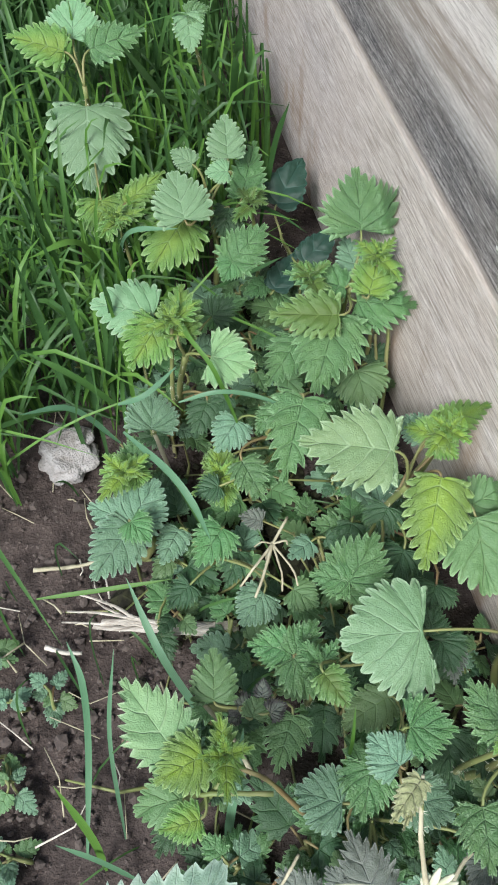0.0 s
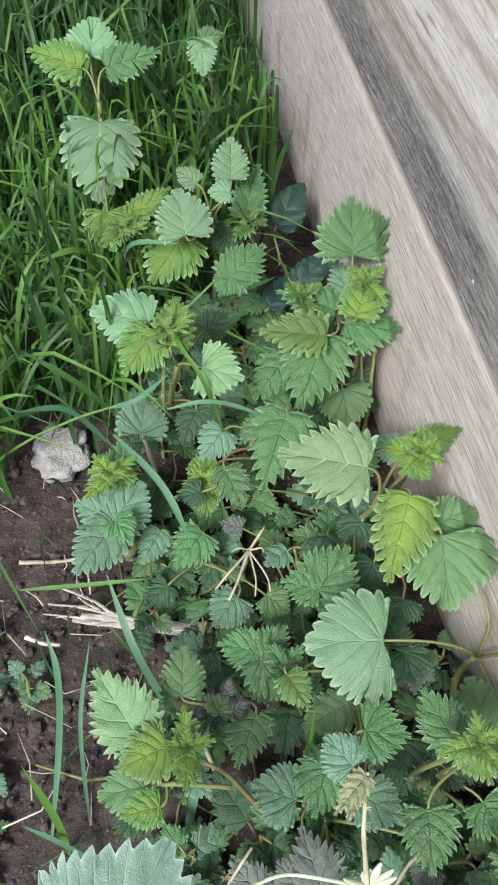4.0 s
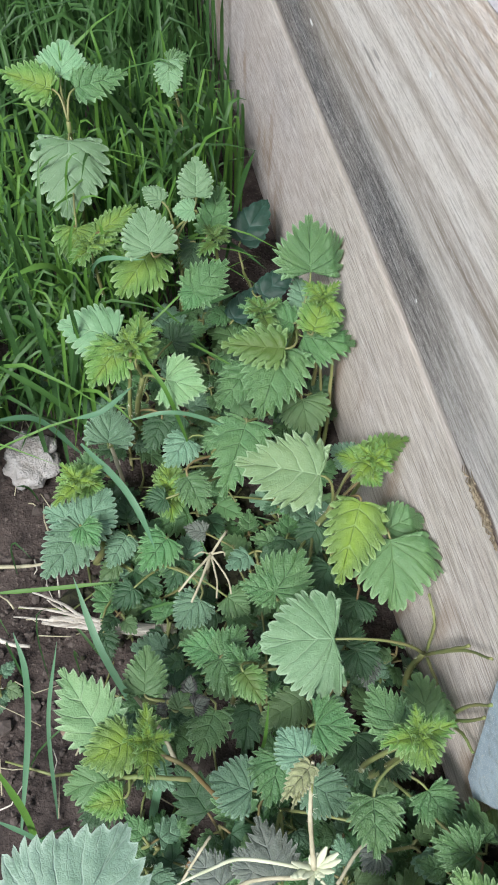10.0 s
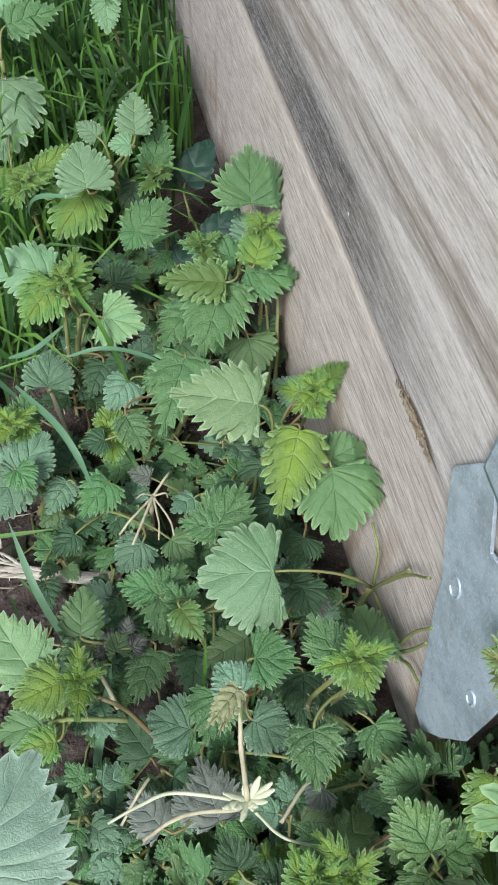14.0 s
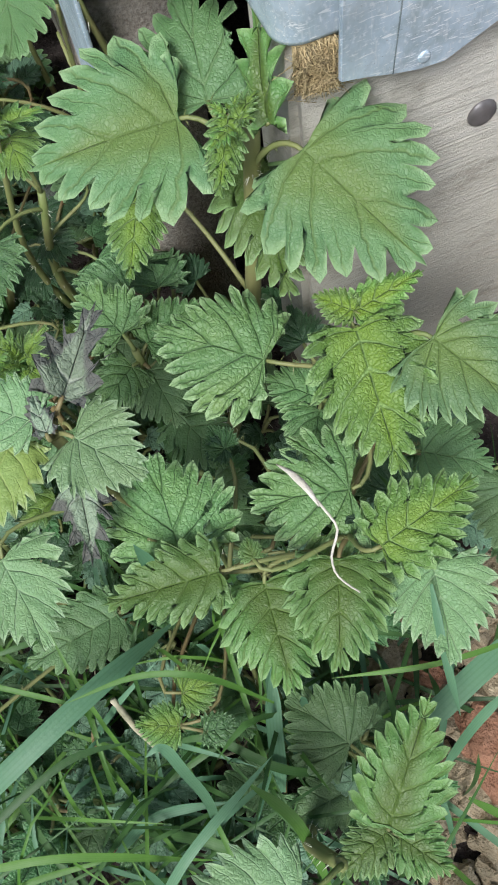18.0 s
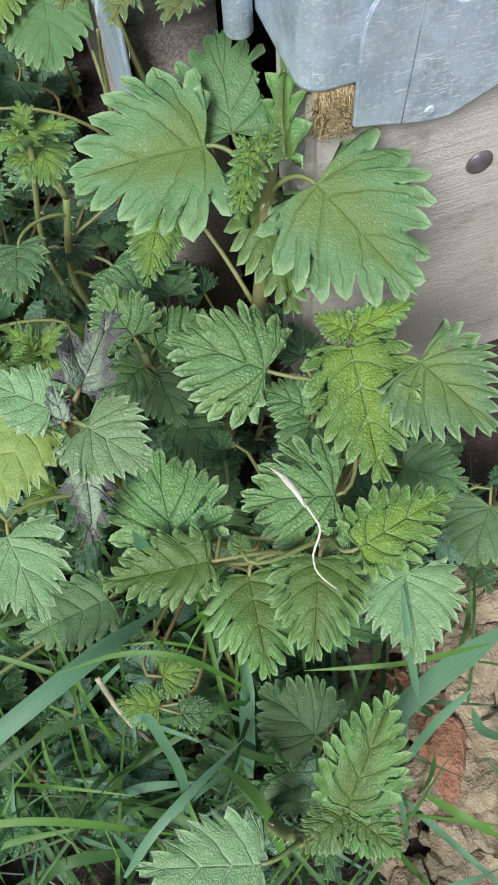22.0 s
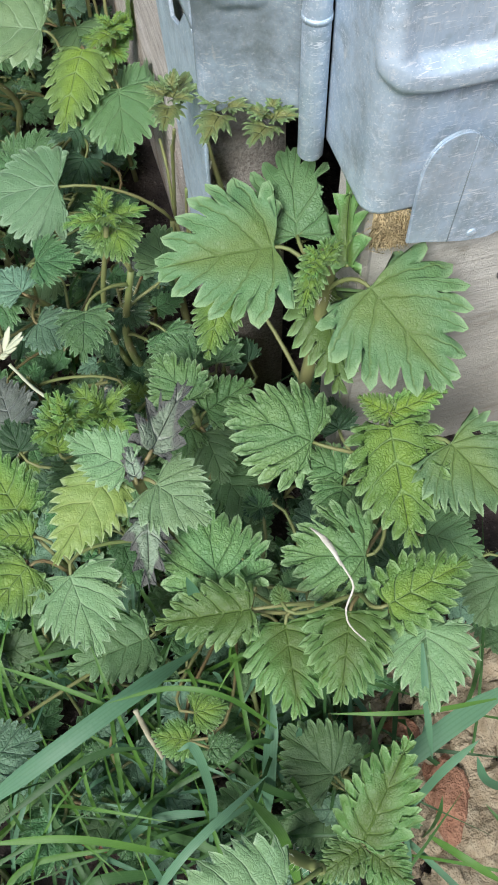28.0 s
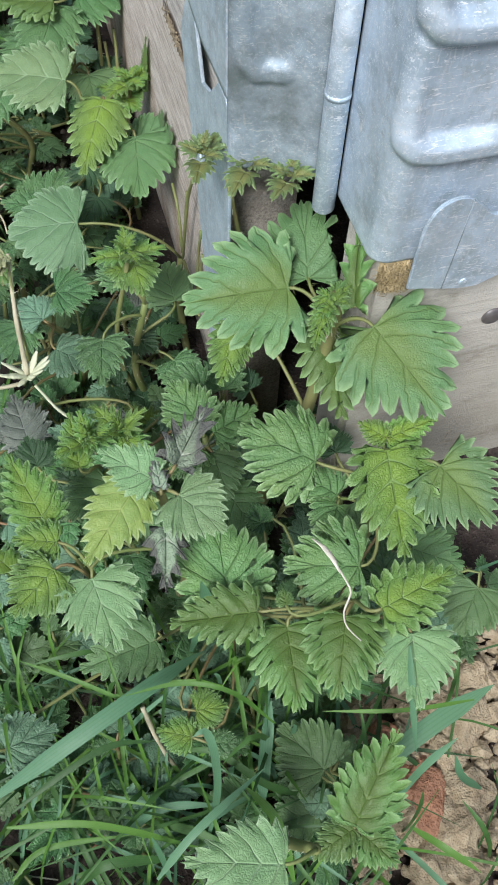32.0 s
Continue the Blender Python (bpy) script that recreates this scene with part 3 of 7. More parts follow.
def smooth_line(points, n=14):
    """A soft curve through a few points."""
    p = np.array(points, float)
    if len(p) == 2:
        return p[0] + np.linspace(0, 1, n)[:, None] * (p[1] - p[0])
    ext = np.vstack([2 * p[0] - p[1], p, 2 * p[-1] - p[-2]])
    out = []
    for s in np.linspace(0, len(p) - 1 - 1e-6, n):
        k, u = int(s), s - int(s)
        a, b, c, d = ext[k : k + 4]
        out.append(0.5 * (2 * b + (c - a) * u + (2 * a - 5 * b + 4 * c - d) * u * u + (3 * b - a - 3 * c + d) * u**3))
    return np.array(out)


# ---- nettles ----
rng = np.random.default_rng(7)
# margin of one tooth from notch to notch: (outward, forward) shares
TOOTH = ((-1.0, 0.0), (-0.4, 0.0), (0.2, 0.15), (1.05, 0.75), (0.25, 0.5), (-0.5, 0.15))
TOOTH_LOBED = ((-1.0, 0.0), (-0.2, 0.0), (0.45, 0.08), (1.0, 0.55), (0.5, 0.55), (-0.3, 0.25))

CRENATE = ((-1.0, 0.0), (-0.15, 0.0), (0.55, 0.1), (1.0, 0.4), (0.75, 0.5), (-0.1, 0.25))


def leaf_mesh(length, width, teeth, depth, droop, fold, wave, material, seed, holes=(), crinkle=0.012, blunt=1.05):
    """A toothed, netted leaf: base at the origin, tip along +y, upper face +z; veins fan forward from the base."""
    r = np.random.default_rng(seed)
    n, across = teeth * 6, 8
    length, width = 0.95 * length, 0.88 * width
    verts, lamina, faces = [], [], []
    ph = r.uniform(0, 6.28, 9)
    shape = CRENATE if blunt < 1.0 else TOOTH_LOBED if depth > 0.17 and teeth > 7 else TOOTH
    fan = min(1.0, max(0.0, (width / length - 0.75) / 0.5))
    blunt, lobe = blunt * r.uniform(0.9, 1.1), r.uniform(0.10, 0.15) + 0.09 * fan
    start = 0.30 + 0.28 * fan
    u = np.array((0.0, 0.15, 0.3, 0.45, 0.6, 0.73, 0.84, 0.93, 1.0))
    rim = ((u - 0.5) / 0.5).clip(0, 1) ** 1.6
    v = np.arange(n + 1) / n
    for side in (-1, 1):
        skew = 1 + r.uniform(-0.08, 0.08)
        half = 0.5 * np.sin(math.pi * v**0.7).clip(0, 1) ** np.where(v < 0.37, 0.66, blunt)
        half[0] = half[-1] = 0.0
        s = ((v - start) / (1 - start)).clip(0, 1) ** 1.35 * (0.9 - 0.25 * fan)
        s[-1] = 1.0
        edge = np.stack([side * width * half * skew, length * (v**1.22 - lobe * np.sin(math.pi * np.minimum(v / 0.36, 1.0)))], 1)
        along = np.gradient(edge, axis=0)
        along /= np.linalg.norm(along, axis=1)[:, None] + 1e-9
        out = np.stack([along[:, 1], -along[:, 0]], 1) * side
        size = np.repeat(r.uniform(0.82, 1.15, teeth) * np.where(np.arange(teeth) % 2, 0.92, 1.06), 6)
        size = np.append(size, 1.0)
        tooth = np.array(shape)[np.arange(n + 1) % 6]
        amp = depth * min(width, length) * 0.6 * (0.3 + 0.7 * np.sin(math.pi * v) ** 0.5)
        keep = ((np.arange(n + 1) > 2) & (np.arange(n + 1) < n - 1)).astype(float)
        cut = (out * (tooth[:, :1] + 0.1) + along * tooth[:, 1:] * 1.1) * (amp * size * keep)[:, None]
        cut[-1, 1] += 0.25 * depth * length
        lift = np.repeat(r.normal(0, 0.3, teeth + 1), 6)[: n + 1]
        bow = 0.085 * length * np.sin(math.pi * u)[None, :] * (1 - v)[:, None]
        X = edge[:, :1] * u + cut[:, :1] * rim + out[:, :1] * bow * 0.25 - along[:, :1] * bow * 0.6
        Y = (length * s)[:, None] * (1 - u) + edge[:, 1:] * u + cut[:, 1:] * rim + out[:, 1:] * bow * 0.25 - along[:, 1:] * bow * 0.6
        X[:, 0] = 0.0
        ry, rx = Y / length, X / width
        vein = np.abs(np.sin(math.pi * ((np.arange(n + 1) - 3) % 12) / 12))[:, None] ** 0.6
        Z = fold * np.abs(X) * (1 - 0.5 * np.abs(rx)) - droop * length * ry**2 - 0.3 * droop * width * (2 * rx) ** 2
        Z = Z + 0.9 * crinkle * length * vein * np.sin(math.pi * np.minimum(1, u * 1.05)) ** 0.8
        Z = Z + wave * length * (np.sin(5 * ry + ph[0]) * np.sin(4 * rx + ph[1]) + 0.5 * np.sin(11 * ry + ph[2]) * rx * 2)
        for k, q in enumerate((19, 27, 38)):
            Z = Z + crinkle * length * 0.42 * np.sin(q * ry + 0.6 * q * rx + ph[3 + k]) * np.sin(q * 0.9 * rx - 0.3 * q * ry + ph[6 + k]) * np.sin(math.pi * u * 0.8)
        Z = Z + 0.02 * length * np.sin(2 * math.pi * 3.3 * v + ph[4])[:, None] * u**3 + (lift * amp * keep)[:, None] * rim**2
        Z = Z - (0.35 * amp * size * keep * (tooth[:, 0] > 0.3))[:, None] * rim**2
        verts += np.stack([X, Y, Z], -1).reshape(-1, 3).tolist()
        row = (np.arange(n + 1) - 3) / 6 + (60 if side > 0 else 0)
        lamina.append(np.stack([np.repeat(row[:, None], across + 1, 1), np.repeat(u[None, :], n + 1, 0), np.full((n + 1, across + 1), seed % 97)], -1).reshape(-1, 3))
        base = (side > 0) * (n + 1) * (across + 1)
        for i in range(n):
            for j in range(across):
                a = base + i * (across + 1) + j
                q = (a, a + 1, a + across + 2, a + across + 1)
                if holes and any(hs == side and math.hypot(((i + 0.5) / n - hv) / hr, (u[j] * 0.5 + u[j + 1] * 0.5 - hu) / 0.1) < 1.25 for hs, hv, hu, hr in holes):
                    continue
                faces.append(q if side > 0 else q[::-1])
    me = mesh_of("leaf", verts, faces, material)
    at = me.attributes.new("lamina", "FLOAT_VECTOR", "POINT")
    at.data.foreach_set("vector", np.concatenate(lamina).astype(np.float32).ravel())
    return me


def press(me, m):
    """Leaves that would run into the timber or the hinge bend up along it."""
    co = np.empty(len(me.vertices) * 3, np.float32)
    me.vertices.foreach_get("co", co)
    w = co.reshape(-1, 3) @ np.array(m.to_3x3()).T + np.array(m.translation)
    lim = np.where(w[:, 1] > 0.08, -0.0016, -0.0065)
    hit1 = (w[:, 0] > lim) & (w[:, 0] < 0.03) & ((w[:, 1] > 0.024) | (w[:, 1] > 0.013) & (w[:, 2] > 0.177))
    hit2 = (w[:, 0] > 0.024) & (w[:, 1] > -0.036) & (w[:, 1] < 0.0)
    if not (hit1.any() or hit2.any()):
        return
    w[hit1] += ((w[hit1, 0] - lim[hit1]) / 0.34)[:, None] * np.array((-0.34, -0.55, 0.76))
    deep = hit2 & (w[:, 1] > -0.024)
    w[deep, 0] = 0.0225
    hit2 &= ~deep
    w[hit2] += ((w[hit2, 1] + 0.036) / 0.65)[:, None] * np.array((-0.15, -0.65, 0.74))
    inv = np.array(m.inverted())
    co = w @ inv[:3, :3].T + inv[:3, 3]
    me.vertices.foreach_set("co", co.astype(np.float32).ravel())
    me.update()


def nettle(root, top, label, radius=0.0016, category="nettle plant", group="nettles", sway=0.006):
    """A plant with its stem; leaf() hangs leaves on it."""
    root, top = np.array(root), np.array(top)
    p = empty("nettle_plant", root, label, category, group)
    mid = 0.5 * (root + top) + rng.normal(0, sway, 3) * (1, 1, 0)
    line = smooth_line([root - (0, 0, 0.004), mid, top], 12)
    part("stem", tube("stem", line, [radius * 1.25, radius * 0.8], STEM if rng.random() < 0.88 else STEM_RED), p)
    hairs_v, hairs_f = [], []
    for _ in range(int(700 * np.linalg.norm(top - root))):
        k = rng.uniform(0.2, 1)
        at = line[int(k * (len(line) - 1))] + rng.normal(0, 0.002, 3)
        c = line[int(k * (len(line) - 1))]
        out = at - c
        out /= np.linalg.norm(out) + 1e-9
        side = np.cross(out, (0, 0, 1)) * 0.00012
        b = c + out * radius * 0.8
        hairs_v += [b - side, b + side, b + out * 0.0022]
        hairs_f.append((len(hairs_v) - 3, len(hairs_v) - 2, len(hairs_v) - 1))
    if hairs_f:
        tagged(part("stinging_hairs", mesh_of("stinging_hairs", hairs_v, hairs_f, HAIR), p), kind="stuff")
    p["line"] = [float(v) for v in line.ravel()]
    return p


ROUND = {"pale": 0.78, "dull": 0.85, "blue": 0.88, "glossy": 0.7, "light": 1.02, "lighty": 1.1}
SHALLOW = {"pale": 0.75, "light": 0.8, "lighty": 0.9, "dull": 0.9, "blue": 0.95, "young": 1.4, "yellow": 1.2, "midy": 1.5}
CRINKLE = {"pale": 0.007, "light": 0.009, "midl": 0.009, "dull": 0.010, "young": 0.016, "yellow": 0.016, "midy": 0.015, "mid": 0.016, "blue": 0.016, "withered": 0.04, "wilt": 0.04, "withered2": 0.04, "dead": 0.03}


def leaf(p, base, tip, width, normal, kind, teeth=11, depth=0.15, droop=None, fold=None, stalk=True, holes=(), free=False):
    base, tip = Vector(base), Vector(tip)
    y = tip - base
    length = y.length
    y.normalize()
    z = Vector(normal)
    z = (z - y * z.dot(y)).normalized()
    x = y.cross(z)
    seed = int(rng.integers(1 << 30))
    droop = rng.uniform(0.03, 0.16) if droop is None else droop
    fold = rng.uniform(0.02, 0.22) if fold is None else fold
    wilt = 0.1 if kind.startswith("withered") else 0.02
    me = leaf_mesh(length, width, teeth, depth * SHALLOW.get(kind, 1.0), droop, fold, wilt, LEAF[kind], seed, holes, CRINKLE.get(kind, 0.014), ROUND.get(kind, 1.02))
    ob = part("leaf", me, p)
    turn = Matrix((x, y, z)).transposed()
    lift = Matrix.Rotation(math.atan(droop * 0.8), 3, "X")
    m = Matrix.Translation(base) @ (turn @ lift).to_4x4()
    ob.matrix_basis = m
    if not free:
        press(me, m)
    if stalk:
        line = np.array(p["line"]).reshape(-1, 3)
        b = np.array(base)
        far = np.linalg.norm(line[:, :2] - b[:2], axis=1)
        want = b[2] - 0.45 * far
        k = int(np.argmin(abs(line[:, 2] - want) + 0.3 * far))
        a = line[k]
        gap = np.linalg.norm(a - b)
        if gap > 0.002:
            up = np.array((0, 0, 0.35 * gap))
            inward = b - np.array(y) * 0.35 * gap
            curve = bezier(a, a + 0.6 * up + (b - a) * 0.2, inward, b - np.array(z) * 0.0006, 9)
            vs, fs = ring_path(curve, [0.00075, 0.0005], 6)
            if gap > 0.012:
                h = np.random.default_rng(seed)
                for _ in range(int(1400 * gap)):
                    c = curve[int(h.integers(1, len(curve)))] + h.normal(0, 0.0004, 3)
                    d = h.normal(0, 1, 3)
                    d *= 0.0021 / np.linalg.norm(d)
                    e = np.cross(d, h.normal(0, 1, 3))
                    e *= 0.00011 / np.linalg.norm(e)
                    vs += [c - e, c + e, c + d]
                    fs.append((len(vs) - 3, len(vs) - 2, len(vs) - 1))
            st = part("leaf_stalk", mesh_of("leaf_stalk", vs, fs, STEM_RED if seed % 5 == 0 or kind in ("lighty", "withered2") else STEM), ob)
            st.matrix_parent_inverse = m.inverted()
    return ob


def crown(p, at, size, kind, rise=0.25, broad=0.72):
    """The tip of a shoot: three crossed pairs of small sharp-toothed leaves, the inner ones steeper and folded."""
    turn = rng.uniform(0, 6.28)
    at = Vector(at)
    for k in range(6):
        tier = k // 2
        a = turn + math.pi * (k % 2) + 1.57 * tier + rng.normal(0, 0.18)
        e = rise * (0.5, 1.6, 3.2)[tier] + rng.normal(0, 0.1)
        d = Vector((math.cos(a) * math.cos(e), math.sin(a) * math.cos(e), math.sin(e)))
        s = size * (1.2, 0.85, 0.5)[tier] * rng.uniform(0.88, 1.12)
        b = at + Vector((0, 0, 0.0016 * tier)) + d * 0.0016
        up = Vector((-math.cos(a) * math.sin(e), -math.sin(a) * math.sin(e), math.cos(e)))
        leaf(p, b, b + d * s, s * broad * rng.uniform(0.92, 1.1), up, kind, teeth=6, depth=0.24, fold=rng.uniform(0.2, 0.5), droop=rng.uniform(0.1, 0.3), stalk=False, free=True)


# ---- ground ----
def ground():
    xs = np.concatenate([[-400, -60, -8, -2], np.linspace(-0.6, 0.5, 90), [2, 8, 60, 400]])
    ys = np.concatenate([[-400, -60, -8, -2], np.linspace(-0.5, 1.2, 130), [3, 8, 60, 400]])
    verts = []
    for y in ys:
        for x in xs:
            z = 0.006 * noise.noise((x * 9, y * 9, 0.3)) + 0.0035 * noise.noise((x * 38, y * 38, 2.0)) + 0.002 * noise.noise((x * 110, y * 110, 5.0))
            verts.append((x, y, z if abs(x) < 1 and -1 < y < 1.3 else -0.004))
    w = len(xs)
    faces = [(j * w + i, j * w + i + 1, (j + 1) * w + i + 1, (j + 1) * w + i) for j in range(len(ys) - 1) for i in range(w - 1)]
    g = new("ground", mesh_of("ground", verts, faces, SOIL))
    return tagged(g, "dark brown crumbly garden soil with low clods", "ground", kind="structure")


ground()


def lump(r, seed, squash=(1, 1, 1), rough=0.3, level=2):
    bm = bmesh.new()
    bmesh.ops.create_icosphere(bm, subdivisions=level, radius=1.0)
    for v in bm.verts:
        k = 1 + rough * noise.noise(v.co * 1.7 + Vector((seed * 3.1, seed, 0))) + rough * 0.4 * noise.noise(v.co * 5 + Vector((seed, 0, seed)))
        v.co = Vector((v.co.x * squash[0], v.co.y * squash[1], v.co.z * squash[2])) * r * k
    return bm


def lump_data(r, seed, squash=(1, 1, 1), rough=0.3, level=1):
    bm = lump(r, seed, squash, rough, level)
    bm.verts.ensure_lookup_table()
    v = np.array([v.co[:] for v in bm.verts])
    fs = [[q.index for q in f.verts] for f in bm.faces]
    bm.free()
    return v, fs


def scatter(name, spots, sizes, material, label, category, seed=1, rough=0.55):
    """Many small lumps that nobody would count, as one object."""
    r = np.random.default_rng(seed)
    kinds = [lump_data(1.0, k + seed, (1, 1, 0.7), rough) for k in range(6)]
    verts, faces = [], []
    for (x, y, z), s in zip(spots, sizes):
        v, fs = kinds[r.integers(6)]
        a = r.uniform(0, 6.28)
        c, sn = math.cos(a), math.sin(a)
        o = len(verts)
        verts += [(x + s * (c * p[0] - sn * p[1]), y + s * (sn * p[0] + c * p[1]), z + s * p[2]) for p in v]
        faces += [[o + q for q in f] for f in fs]
    return tagged(new(name, mesh_of(name, verts, faces, material, False)), label, category, kind="stuff")


r0 = np.random.default_rng(3)
spots = [(r0.uniform(-0.32, 0.0), r0.uniform(-0.15, 0.34), r0.uniform(-0.002, 0.002)) for _ in range(6000)]
scatter("soil_crumbs", spots, r0.gamma(1.5, 0.0005, 6000) + 0.0005, SOIL_CRUMB, "loose dark soil crumbs and clods on the bed", "soil")

# mossy clumps tinted near black, the depth's shade put into their colour
spots = [(r0.normal(-0.075, 0.025), r0.normal(0.175, 0.03), r0.uniform(0.0, 0.006)) for _ in range(900)]
scatter("leaf_mould", [(min(x, -0.006), y, z) for x, y, z in spots], r0.gamma(1.6, 0.0009, 900) + 0.0008, MOULD_SHADED, "mossy leaf mould darkened for the shade between the stems", "leaf mould", 8)

# ---- timber frame with its galvanised hinge ----
frame_ob = empty("raised_bed_frame", (0, 0.3, 0.02), "weathered grey timber collar frame with galvanised corner hinge", "raised bed")


def side_board():
    """The long board: profile swept along y, with a ridge, a shallow step and a waney lower edge."""
    prof = [(0.022, 0.012), (0.004, 0.012), (0.0012, 0.016), (0.0, 0.05), (0.0, 0.10), (0.0, 0.153), (0.0, 0.1560), (0.0006, 0.1565), (0.0009, 0.1574), (0.0013, 0.165), (0.0006, 0.185), (0.0, 0.21), (0.0, 0.235), (0.0, 0.262), (0.0009, 0.274), (0.0034, 0.2798), (0.022, 0.281)]
    ys = np.concatenate([np.linspace(0.024, 0.5, 90), np.linspace(0.52, 1.25, 30)])
    verts = []
    for y in ys:
        for x, z in prof:
            lo = 0.016 * math.sin(y * 3.0) if z < 0.02 else 0
            verts.append((x + 0.0004 * noise.noise((y * 25, z * 160, 1.0)) + 0.0006 * noise.noise((y * 6, z * 40, 4.0)), y, z + (0.0012 * noise.noise((y * 9, 0, z)) if 0.15 < z < 0.17 else 0) + lo * 0.2))
    w = len(prof)
    faces = [(j * w + i, (j + 1) * w + i, (j + 1) * w + i + 1, j * w + i + 1) for j in range(len(ys) - 1) for i in range(w - 1)]
    faces += [(j * w, j * w + w - 1, (j + 1) * w + w - 1, (j + 1) * w) for j in range(len(ys) - 1)]
    faces += [tuple(range(w)), tuple(range((len(ys) - 1) * w, len(ys) * w))[::-1]]
    return mesh_of("side_board", verts, faces, WOOD)


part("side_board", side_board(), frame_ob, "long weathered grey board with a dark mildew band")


def box_bm(lo, hi, bevel=0.001):
    bm = bmesh.new()
    bmesh.ops.create_cube(bm, size=1.0)
    for v in bm.verts:
        v.co = Vector([lo[k] if v.co[k] < 0 else hi[k] for k in range(3)])
    if bevel:
        bmesh.ops.bevel(bm, geom=list(bm.edges), offset=bevel, segments=2, affect="EDGES")
    return bm


def bm_mesh(name, bm, material, smooth=False):
    me = bpy.data.meshes.new(name)
    bm.to_mesh(me)
    bm.free()
    me.materials.append(material)
    if smooth:
        me.polygons.foreach_set("use_smooth", np.ones(len(me.polygons), bool))
    return me


def end_board():
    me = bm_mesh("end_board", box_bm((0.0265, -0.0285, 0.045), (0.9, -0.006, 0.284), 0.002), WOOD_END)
    return part("end_board", me, frame_ob, "second weathered board meeting at the corner")


end_board()
for name, lo, hi in (("far_side_board", (0.878, -0.006, 0.02), (0.9, 1.25, 0.284)), ("far_end_board", (0.022, 1.228, 0.02), (0.878, 1.25, 0.284))):
    part(name, bm_mesh(name, box_bm(lo, hi, 0.002), WOOD_END), frame_ob)


def swept_sheet(name, plan, z0, z1, nz, ribs, thick=0.0009, material=None):
    """A pressed sheet that follows a plan line of (x, y), from z0 to z1. ribs: polylines of (run, z, share of the rise) with half width and rise."""
    pts = np.array(plan, float)
    seg = np.linalg.norm(np.diff(pts, axis=0), axis=1)
    run = np.concatenate([[0], np.cumsum(seg)])
    us = np.linspace(0, run[-1], int(run[-1] / 0.0009))
    line = np.stack([np.interp(us, run, pts[:, 0]), np.interp(us, run, pts[:, 1])], 1)
    tan = np.gradient(line, axis=0)
    tan /= np.linalg.norm(tan, axis=1)[:, None]
    out = np.stack([tan[:, 1], -tan[:, 0]], 1)
    zs = np.linspace(z0, z1, nz)
    U, Z = np.meshgrid(us, zs)
    rise = np.zeros_like(U)
    for chain, hw, up in ribs:
        for (ua, za, fa), (ub, zb, fb) in zip(chain[:-1], chain[1:]):
            dx, dz = ub - ua, zb - za
            k = np.clip(((U - ua) * dx + (Z - za) * dz) / (dx * dx + dz * dz), 0, 1)
            away = np.hypot(U - ua - k * dx, Z - za - k * dz)
            rise = np.maximum(rise, up * (fa + k * (fb - fa)) * 0.5 * (1 + np.cos(math.pi * np.clip((away / hw - 0.25) / 0.75, 0, 1))))
    front = np.stack([line[None, :, 0] + out[None, :, 0] * rise, line[None, :, 1] + out[None, :, 1] * rise, Z], -1).reshape(-1, 3)
    back = front - np.concatenate([np.tile(out, (nz, 1)), np.zeros((len(front), 1))], 1) * thick
    w, n, faces = len(us), len(front), []
    for j in range(nz - 1):
        for i in range(w - 1):
            q = (j * w + i, j * w + i + 1, (j + 1) * w + i + 1, (j + 1) * w + i)
            faces += [q, tuple(n + k for k in q[::-1])]
    for i in range(w - 1):
        faces += [(i + 1, i, n + i, n + i + 1), ((nz - 1) * w + i, (nz - 1) * w + i + 1, n + (nz - 1) * w + i + 1, n + (nz - 1) * w + i)]
    for j in range(nz - 1):
        faces += [(j * w, (j + 1) * w, n + (j + 1) * w, n + j * w), ((j + 1) * w + w - 1, j * w + w - 1, n + j * w + w - 1, n + (j + 1) * w + w - 1)]
    return mesh_of(name, np.concatenate([front, back]), faces, material or ZINC)


def bend(cx, cy, r, a0, a1, n=7):
    return [(cx + r * math.cos(radians(a)), cy + r * math.sin(radians(a))) for a in np.linspace(a0, a1, n)]


hinge = empty("corner_hinge", (0.02, 0.0, 0.16), "galvanised steel corner hinge with rolled pin and pressed ribs", "hinge")
# cap over the long board's end, wrapping from its outer face to the pin
cap_plan = bend(-0.0002, 0.0135, 0.004, 196, 265) + [(0.006, 0.0085), (0.0185, 0.0015)]
cap_ribs = [([(0.0036, z + 0.026, 0.35), (0.0040, z + 0.009, 0.6), (0.0055, z + 0.003, 0.85), (0.0085, z, 1.0), (0.0145, z, 0.8), (0.0175, z + 0.001, 0.1)], 0.0042, 0.0019) for z in (0.2065, 0.2345, 0.2625)]
part("end_cap", swept_sheet("end_cap", cap_plan, 0.1765, 0.300, 170, cap_ribs, material=ZINC_GRIME_SHADE), hinge, "grimy folded cap over the board's end, coloured darker for shade")
flange_plan = [(-0.0040, 0.060), (-0.0050, 0.036), (-0.0044, 0.018)] + bend(-0.0002, 0.0135, 0.0042, 180, 198, 4)
part("side_flange", swept_sheet("side_flange", flange_plan, 0.1975, 0.300, 60, []), hinge)


